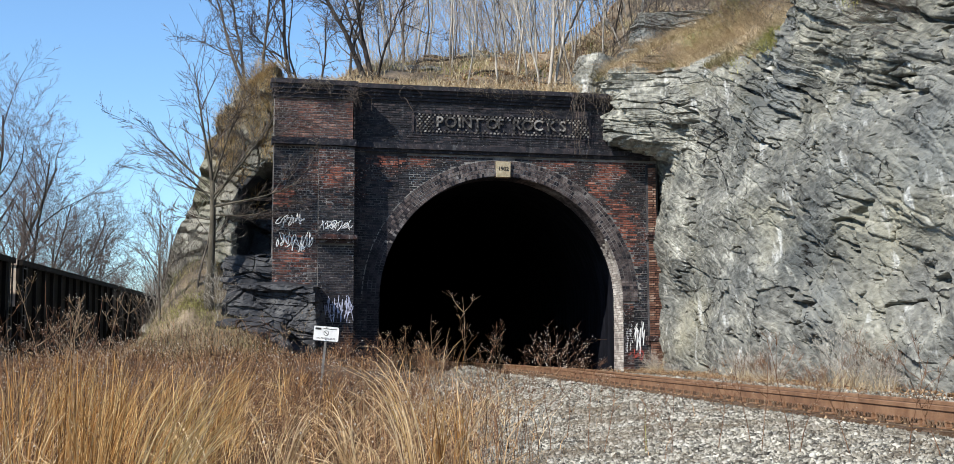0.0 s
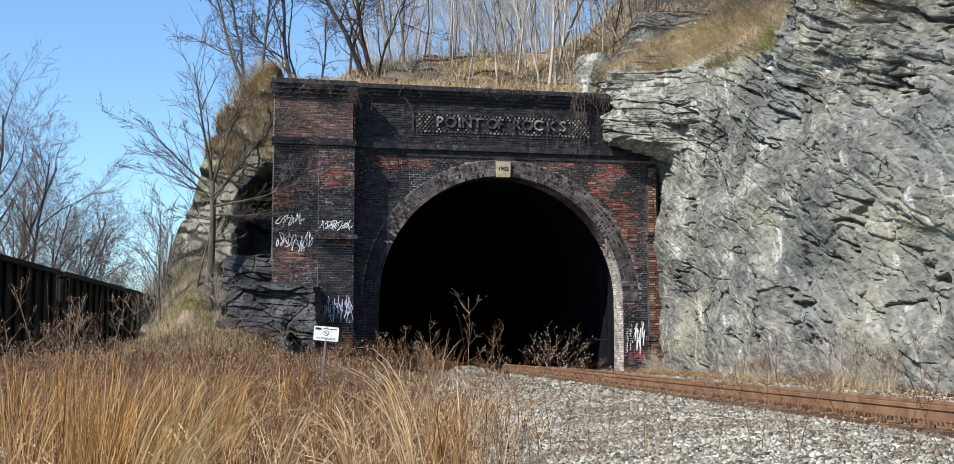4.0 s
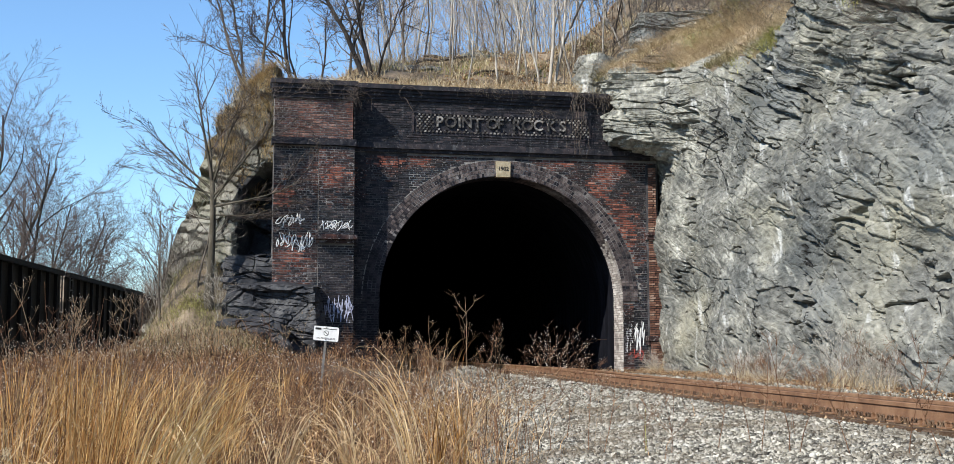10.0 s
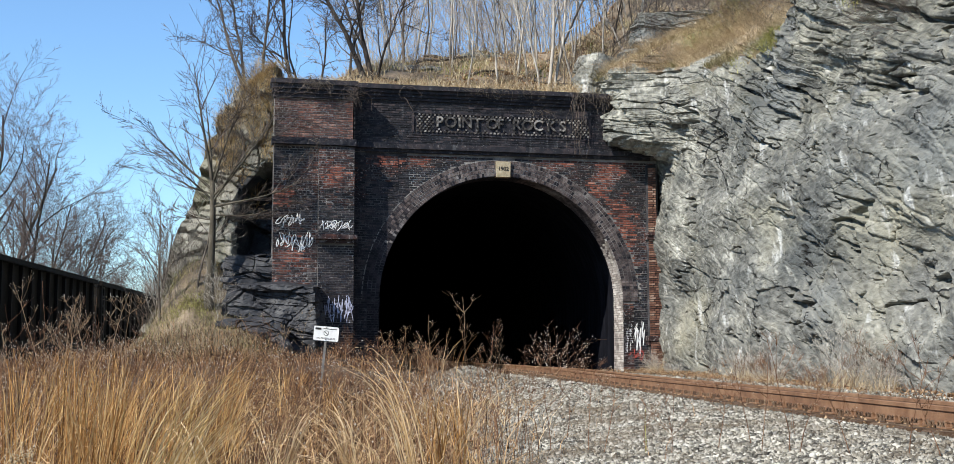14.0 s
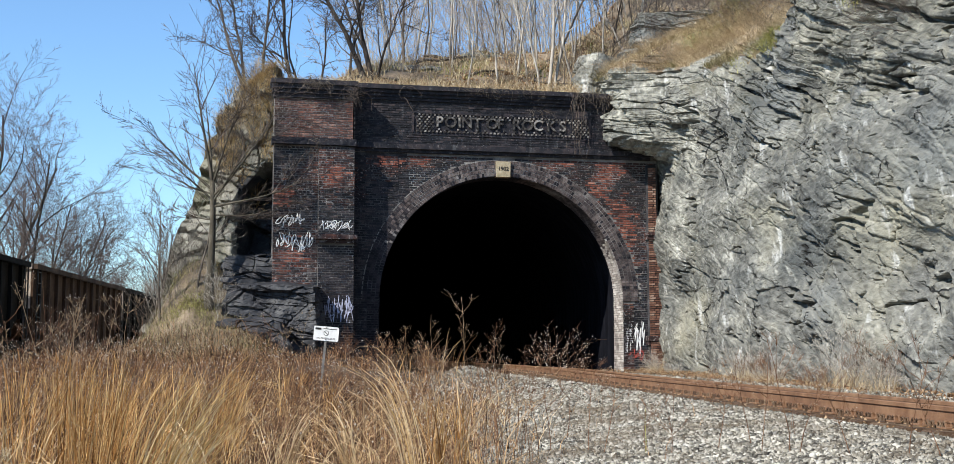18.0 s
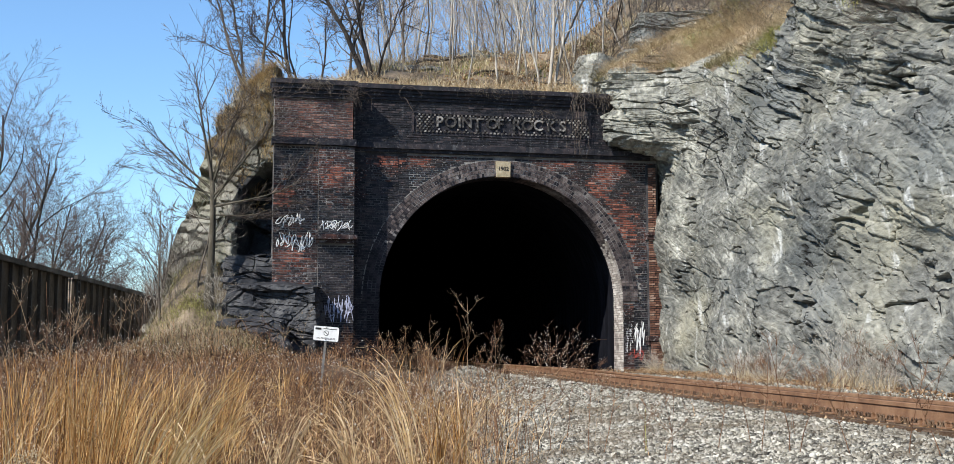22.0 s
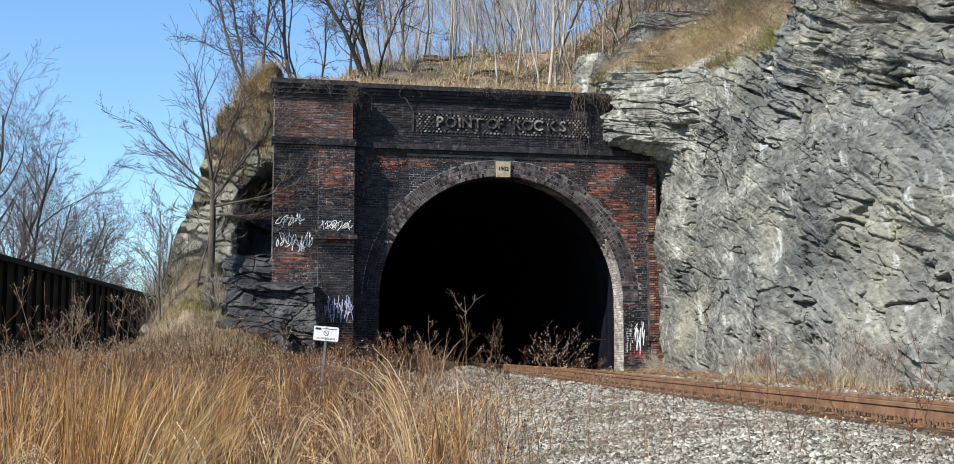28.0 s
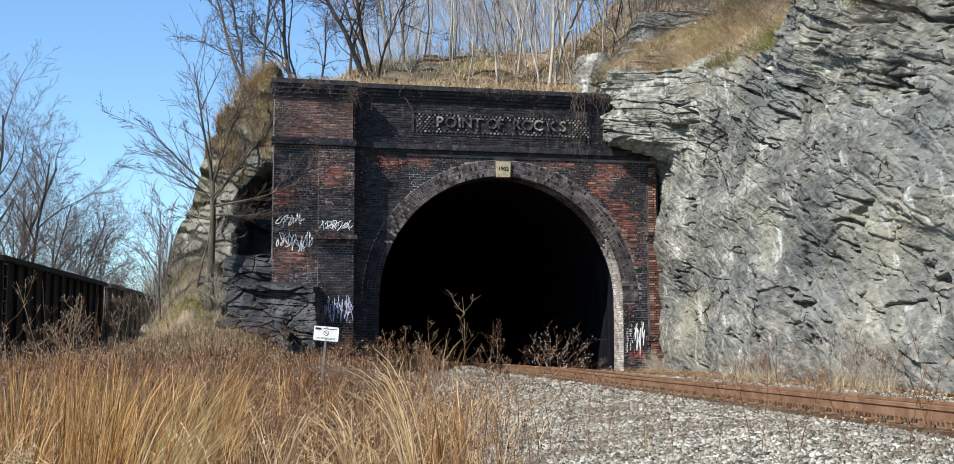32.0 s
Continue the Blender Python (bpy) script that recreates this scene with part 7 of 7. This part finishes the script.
for k, (x, y) in enumerate([(-9.6, 35.6), (-9.2, 35.0), (-8.7, 35.8), (-9.0, 36.3), (-8.3, 35.6), (-7.9, 36.0), (-9.8, 36.2), (-7.2, 34.2), (-8.6, 34.6)]):
    bush("bank_shrub", "thin pale shrub on the mossy bank", pose(x, y, float(bank_z(np.array(x), np.array(y))) - 0.03), 1.0 + 0.4 * (k % 3), 200 + k, 8, 6, 0, M_PALEBARK if k % 2 else M_BARK, 0.5)
# leaves and fallen wood on the hillside
n = 7000
x, y = rg.uniform(-6, 9, n), rg.uniform(38, 50, n)
kp = fbm(np.stack([x * 0.5, y * 0.5, x * 0], -1), 3, 61) > 0.44
x, y = x[kp], y[kp]
v, f = scatter_stones(len(x), np.stack([x, y + 0.19 * (x - 0.57) * smooth(48, 38, y)], -1), 0.055, hill_z(x, y) + 0.03)
tagged(raw_object("hill_leaves", v, f, M_LEAF), "reddish brown fallen leaves on the hillside", "leaves", kind="stuff")
rnd = random.Random(91)
for k in range(9):
    x0, y0 = rnd.uniform(-4, 4), rnd.uniform(38.6, 44)
    ln, a = rnd.uniform(0.8, 2.2), rnd.uniform(-0.6, 0.6)
    lb = Buf()
    pts = []
    for u in np.linspace(-0.5, 0.5, 6):
        xx1, yy1 = x0 + u * ln * math.cos(a), y0 + u * ln * math.sin(a)
        pts.append((xx1, yy1 + 0.19 * (xx1 - 0.57), float(hill_z(np.array(xx1), np.array(yy1))) + 0.06))
    lb.tube(pts, [0.05, 0.055, 0.05, 0.045, 0.04, 0.03], 6)
    tagged(part("fallen_branch", lb, M_BARK, smooth=True), "grey fallen branch lying on the hillside", "branch", group="fallen branches")
# brush on the hill and the spur crest
for k, (x, y) in enumerate([(-7.0, 38.2), (-6.2, 38.0), (-7.6, 38.6), (-2.0, 39.5), (0.2, 40), (3.2, 39.0), (3.6, 38.6), (4.2, 40), (1.2, 41), (-1.0, 42), (5, 42), (-6.6, 38.4), (4.6, 39.0), (5.4, 39.6), (6.2, 39.2), (6.8, 40.2), (5.8, 40.8), (7.4, 39.6), (4.8, 41.4), (6.6, 41.6), (7.8, 41)]):
    bush("hill_brush", "tangled dry brush on the hilltop", pose(x, y + 0.19 * (x - 0.57), float(hill_z(np.array(x), np.array(y))) - 0.05), 1.6 if x > 3 else 1.1, 50 + k, 9, 0, 0, (M_TWIG, M_TAN, M_BARK)[k % 3], 0.9)
for k, (x, yo, z) in enumerate([(-7.7, -0.1, 6.6), (-8.0, 0, 6.4), (-7.3, -0.2, 7.4), (-9.4, 0.3, 2.4), (-6.9, 0, 7.6), (-7.1, 0, 8.0), (-7.6, 0, 7.2), (-6.8, 0, 8.4), (-7.0, 0, 6.3), (-6.7, 0, 6.9), (-7.2, 0, 5.6), (-7.5, 0, 5.9), (-6.6, 0, 7.6), (-7.0, 0, 5.0), (-7.8, 0, 5.2), (-7.3, 0, 4.4)]):
    ci = int(np.clip((x + 11.6) / 0.04, 0, front.shape[1] - 1))
    ri = int(np.argmin(np.abs(front[:, ci, 2] - z)))
    bush("spur_brush", "tangled pale brush clinging to the rock spur", pose(*[float(c) for c in front[ri, ci]], 35, -15, 0), 1.0, 80 + k, 7, 0, 0, (M_PALEBARK, M_SPURGRASS, M_BARK)[k % 3], 0.9)


for k, (yy, zz3) in enumerate([(20.6, 6.3), (21.2, 6.6), (20.0, 5.9), (26.3, 8.2), (25.6, 8.0), (36.2, 10.5), (33.5, 9.8), (30.5, 9.6), (28.5, 9.4), (35, 11.5), (37, 11.0), (37.5, 10.1), (36.8, 11.6), (35.6, 10.9), (34.2, 10.2), (37.8, 11.8), (36.0, 12.2), (38.2, 10.6), (34.8, 9.7), (32.2, 9.3)]):
    bush("cliff_brush", "bare twiggy brush hanging on the rock ledges", pose(float(cliff_face(np.array(yy), np.array(zz3))) + 0.1, yy, zz3, 0, -50 if k < 5 else -15, 0), 1.1 if k < 5 else 1.5, 120 + k, 9, 0, 0, (M_BARK, M_TWIG, M_TWIG)[k % 3], 0.9)


# scrub scattered over the slope above the cliff
rnd = random.Random(47)
scrub = [bush("slope_scrub_bush", "low tangled bare scrub on the slope over the cliff", pose(6, 36 + k, 10), 0.8, 860 + k, 8, 0, 60 if k == 2 else 0, (M_TWIG, M_PALEBARK, M_STEM, M_BARK)[k], 1.1) for k in range(4)]
for k in range(26):
    yy = rnd.uniform(26.8, 38.2)
    zz3 = float(cliff_top(yy)) + rnd.uniform(0.4, 3.2)
    m = pose(float(cliff_face(np.array(yy), np.array(zz3))) + 0.08, yy, zz3, 0, -20, rnd.uniform(0, 360)) @ Matrix.Scale(rnd.uniform(0.6, 1.35), 4)
    if k < 4:
        scrub[k].matrix_basis = m
    else:
        copy_thing(scrub[k % 4], m)


# a fluffy grass plume close to the eye
PLUME_AT = (-1.155, 3.0, float(ground_z(np.array(-1.155), np.array(3.0))))
plume = thing("grass_plume", "fluffy pale grass plume on a thin stem", "grass", pose(*PLUME_AT))
b, hb = Buf(), Buf()
tall = 0.26 - PLUME_AT[2]
stem = [(0.03 * f ** 3, 0.0, tall * f) for f in np.linspace(0, 1, 9)]
b.tube(stem, np.linspace(0.0016, 0.0007, 9), 4)
part("stem", b, M_PALESTEM, plume)
rnd = random.Random(19)
for k in range(260):
    f = rnd.uniform(0.0, 1.0)
    w = 0.006 + 0.016 * math.sin(math.pi * (0.15 + 0.8 * f))
    fluff(hb, (0.03 + 0.05 * f ** 1.6 + rnd.gauss(0, w * 0.7), rnd.gauss(0, w), tall - 0.06 + 0.075 * f - 0.03 * f ** 3 + rnd.gauss(0, w * 0.7)), rnd.uniform(0.0012, 0.003))
tagged(part("seed_head", hb, M_TAN, plume, "pale fuzzy seed head"), kind="stuff")


# ------------------------------------------------------------------ vines over the coping
def vine(label, starts, length, seed, hang=1.0, r=0.0075):
    rnd2 = random.Random(seed)
    v0 = thing("hanging_vine", label, "vine", PORTAL, "vines on the portal")
    vb = Buf()
    for sx, sy, sz in starts:
        p = np.array([sx, sy, sz])
        d = np.array([rnd2.gauss(0, 0.5), -0.3, 0.3 * rnd2.random()])
        pts = [p.copy()]
        ln = length * rnd2.uniform(0.4, 1.1)
        k = max(5, int(ln / 0.08))
        for i in range(k):
            d = d * 0.75 + np.array([rnd2.gauss(0, 0.28), rnd2.gauss(0, 0.08), -0.25 * hang + rnd2.gauss(0, 0.2)])
            p = p + d / (np.linalg.norm(d) + 1e-6) * 0.08
            p[1] = min(p[1], sy - 0.02)
            p[1] = max(p[1], sy - 0.3)
            pts.append(p.copy())
        vb.tube(pts, np.linspace(r, r * 0.4, len(pts)), 4)
    part("stem", vb, M_BARK if seed % 4 else M_TWIG, v0)
    return v0


rnd = random.Random(31)
vine("tangled grey vines hanging over the pier coping", [(-5.6 + rnd.uniform(-.35, .45), -0.82, 8.38 + rnd.uniform(-.2, .1)) for _ in range(44)], 0.7, 2, 0.55)
vine("tangled grey vines hanging at the pier corner", [(-4.5 + rnd.uniform(-.25, .3), -0.82, 8.25 + rnd.uniform(-.3, .1)) for _ in range(30)], 0.9, 4, 0.7)
vine("grey vines draped over the coping", [(rnd.uniform(-1.2, 1.6), -0.27, 8.48) for _ in range(44)], 0.5, 6, 0.7)
vine("long vines hanging across the lettered panel", [(2.45 + rnd.uniform(-.1, .12), -0.27, 8.48) for _ in range(9)], 2.6, 8, 1.6, 0.011)
vine("grey vines at the end of the parapet", [(rnd.uniform(2.6, 3.8), -0.27, 8.48) for _ in range(34)], 0.8, 10, 1.0)
vine("bare vine loop before the parapet", [(-2.85, -0.27, 8.45), (-2.7, -0.27, 8.45), (-2.9, -0.27, 8.1)], 1.2, 12, 1.4, 0.014)
vine("dark ivy stems over the raised letters", [(rnd.uniform(0.9, 1.6), -0.12, 7.9) for _ in range(12)], 0.7, 13, 0.8)
vine("thin twigs spreading over the pier bricks", [(-6.6 + rnd.uniform(-.3, 1.2), -0.78, 7.2 + rnd.uniform(-.8, .7)) for _ in range(24)], 0.9, 14, 0.2, 0.008)


# ------------------------------------------------------------------ sprayed scrawls
M_SPRAY = material("white_spray_paint", [(0.2, (0.5, 0.5, 0.5)), (0.6, (0.7, 0.7, 0.7))], 5, 0.6, 0.0, 50)
M_SPRAYB = material("pale_blue_spray_paint", [(0.2, (0.28, 0.3, 0.42)), (0.6, (0.45, 0.47, 0.6))], 5, 0.6, 0.0, 50)


def scrawl(x0, x1, z0, z1, y, seed, mat, strokes, r=0.018, label="looping white spray paint scrawl"):
    rnd2 = random.Random(seed)
    sb = Buf()
    w, h = x1 - x0, z1 - z0
    for s in range(strokes):
        c = x0 + w * (s + 0.5) / strokes
        px, pz = c, rnd2.uniform(z0, z1)
        pts = []
        a, wdt, hgt = rnd2.uniform(0, 6.28), w / strokes * rnd2.uniform(0.7, 2.4), h * rnd2.uniform(0.2, 0.5)
        turn, dr = rnd2.choice((-1, 1)) * rnd2.uniform(4, 8), rnd2.uniform(-0.4, 0.4) * w / strokes
        cz2 = (z0 + z1) / 2 + rnd2.uniform(-0.15, 0.15) * h
        for i in range(18):
            u = i / 17
            pts.append((c + dr * u + wdt * 0.5 * math.cos(a + turn * u), y, cz2 + hgt * math.sin(a * 1.3 + turn * u * 0.8) * (1 - 0.3 * u)))
        if s % 2:
            pts = [(c + rnd2.uniform(-0.9, 0.9) * w / strokes * 1.5, y, rnd2.uniform(z0, z1)) for _ in range(5)]
        sb.tube(pts, [r] * len(pts), 4)
    ob = tagged(part("spray_scrawl", sb, mat, portal, label), kind="stuff")
    return ob


scrawl(-6.62, -5.85, 4.05, 4.5, PD - 0.004, 1, M_SPRAY, 9, 0.015)
scrawl(-6.65, -5.6, 3.35, 3.95, PD - 0.004, 2, M_SPRAY, 13, 0.013)
scrawl(-5.38, -4.45, 4.0, 4.32, PD - 0.114, 3, M_SPRAY, 11, 0.014)
scrawl(-5.25, -4.42, 1.3, 2.1, PD - 0.114, 4, M_SPRAYB, 16, 0.009)
scrawl(4.15, 4.75, 0.45, 1.4, -0.004, 5, M_SPRAY, 11, 0.013)
M_SPRAYR = material("faded_red_spray_paint", [(0.2, (0.28, 0.04, 0.03)), (0.6, (0.42, 0.07, 0.05))], 5, 0.6, 0.0, 50)
scrawl(4.25, 4.7, 0.2, 0.6, -0.004, 6, M_SPRAYR, 5, 0.013, "small red spray paint scrawl")

# ------------------------------------------------------------------ bricks of the buttress, piece by piece
rnd = random.Random(14)
for x, z, ln, out in BUTTRESS_BRICKS:
    shared("brick", brick_mesh(round(ln, 2), M_BRICKPART), portal, Matrix.Translation((x, -0.19 + out + rnd.uniform(-0.006, 0.004), z)))

# ------------------------------------------------------------------ birds
def bird(label):
    b0 = thing("soaring_bird", label, "bird", group="birds in the sky")
    bq = Buf()
    bq.tube([(0, -0.32, 0), (0, -0.15, 0.02), (0, 0.1, 0.02), (0, 0.25, 0.0), (0, 0.33, 0.0)], [0.05, 0.08, 0.09, 0.05, 0.02], 8)
    bq.prism([(-0.09, 0.0), (-0.03, 0.012), (0.03, 0.012), (0.09, 0.0)], -0.5, -0.28)
    part("body", bq, M_BLACK, b0, smooth=True)
    for s in (-1, 1):
        bw = Buf()
        a = []
        for u in np.linspace(0, 1, 7):
            x = s * 0.85 * u
            ch = 0.26 * (1 - 0.5 * u ** 2)
            a.append([(x, 0.12 + 0.05 * math.sin(u * 3), 0.14 * u), (x, 0.12 - ch / 2, 0.14 * u + 0.015), (x, 0.12 - ch, 0.14 * u), (x, 0.12 - ch / 2, 0.14 * u - 0.01), (x, 0.12 + 0.05 * math.sin(u * 3), 0.14 * u)])
        bw.grid(np.array(a))
        part("wing", bw, M_BLACK, b0)
    return b0


BIRD1 = bird("dark soaring bird high over the woods")
BIRD2 = bird("black large bird gliding over the trees")


# ------------------------------------------------------------------ what moves
def sky_point(u, v, dist):
    """A point at that distance ahead, u across and v up per metre of distance, seen from the eye's place."""
    return Vector((EYE[0] + u * dist, dist, EYE[2] + v * dist))


def motions():
    for car, s0 in CARS:
        walk(car, [(t, place(s0 + SPEED * t)) for t in (0, 4, 8, 12, 16, 20, 24, 28, 32)])
        # its wheels roll while it passes the field
        t_in, t_out = max(0.0, (-14 - s0) / SPEED), min(32.0, (34 - s0) / SPEED)
        steps = [k / 30 for k in range(int(t_in * 30), int(t_out * 30) + 1)]
        if not steps:
            continue
        for axle in (o for o in car.children_recursive if o.name.startswith("wheelset")):
            at = axle.matrix_basis.copy()
            rows = [(t, at @ Matrix.Rotation(-(t - steps[0]) * SPEED / 0.46, 4, 'X')) for t in steps]
            if steps[0] > 0:
                rows = [(0.0, at)] + rows
            if steps[-1] < 32:
                rows.append((32.0, rows[-1][1]))
            walk(axle, rows)
    for bd, t0, t1, a, c, dist, bank in ((BIRD1, 9.6, 11.4, (-0.261, 0.180), (-0.348, 0.1284), 210, -20), (BIRD2, 11.4, 13.6, (-0.2024, 0.2294), (-0.426, 0.2103), 190, 18)):
        p, q = sky_point(*a, dist), sky_point(*c, dist)
        vel = (q - p) / (t1 - t0)
        head = math.degrees(math.atan2(-vel.x, vel.y))
        rows = []
        for t in (0, 4, 8, 10, 11, 12, 13, 14, 16, 20, 24, 28, 32):
            w = p + vel * (t - t0)
            rows.append((t, pose(w.x, w.y, w.z, 0, bank, head)))
        walk(bd, rows)
    walk(plume, [(t, pose(*PLUME_AT, 0, a, 0)) for t, a in ((0, -3.6), (4, -3.2), (9, -3.4), (11.5, -0.6), (13, 0), (14.5, -0.5), (17, -2.0), (19, -3.0), (21, -0.2), (24, 0.3), (27, 0), (30, 0.2), (32, -0.4))])
    for k, (ob, x, y, z) in enumerate(NODS):
        ph = k * 1.7
        walk(ob, [(0.8 * i, pose(x, y, z, 0.3 * math.sin(i * 1.36 + ph), 0.5 * math.sin(i * 1.7 + ph) + 0.35 * math.sin(i * 0.5 + 2 * ph), 0)) for i in range(41)])
    for w, x, y, z, sc, turn, ph in SWAY:
        rows = []
        for k in range(0, 41):
            t = 0.8 * k
            a = 1.3 * math.sin(t * 2.1 + ph) + 0.8 * math.sin(t * 0.63 + ph * 2)
            rows.append((t, pose(x, y, z, 0.5 * math.sin(t * 1.7 + ph), a, turn)))
        walk(w, rows)


motions()
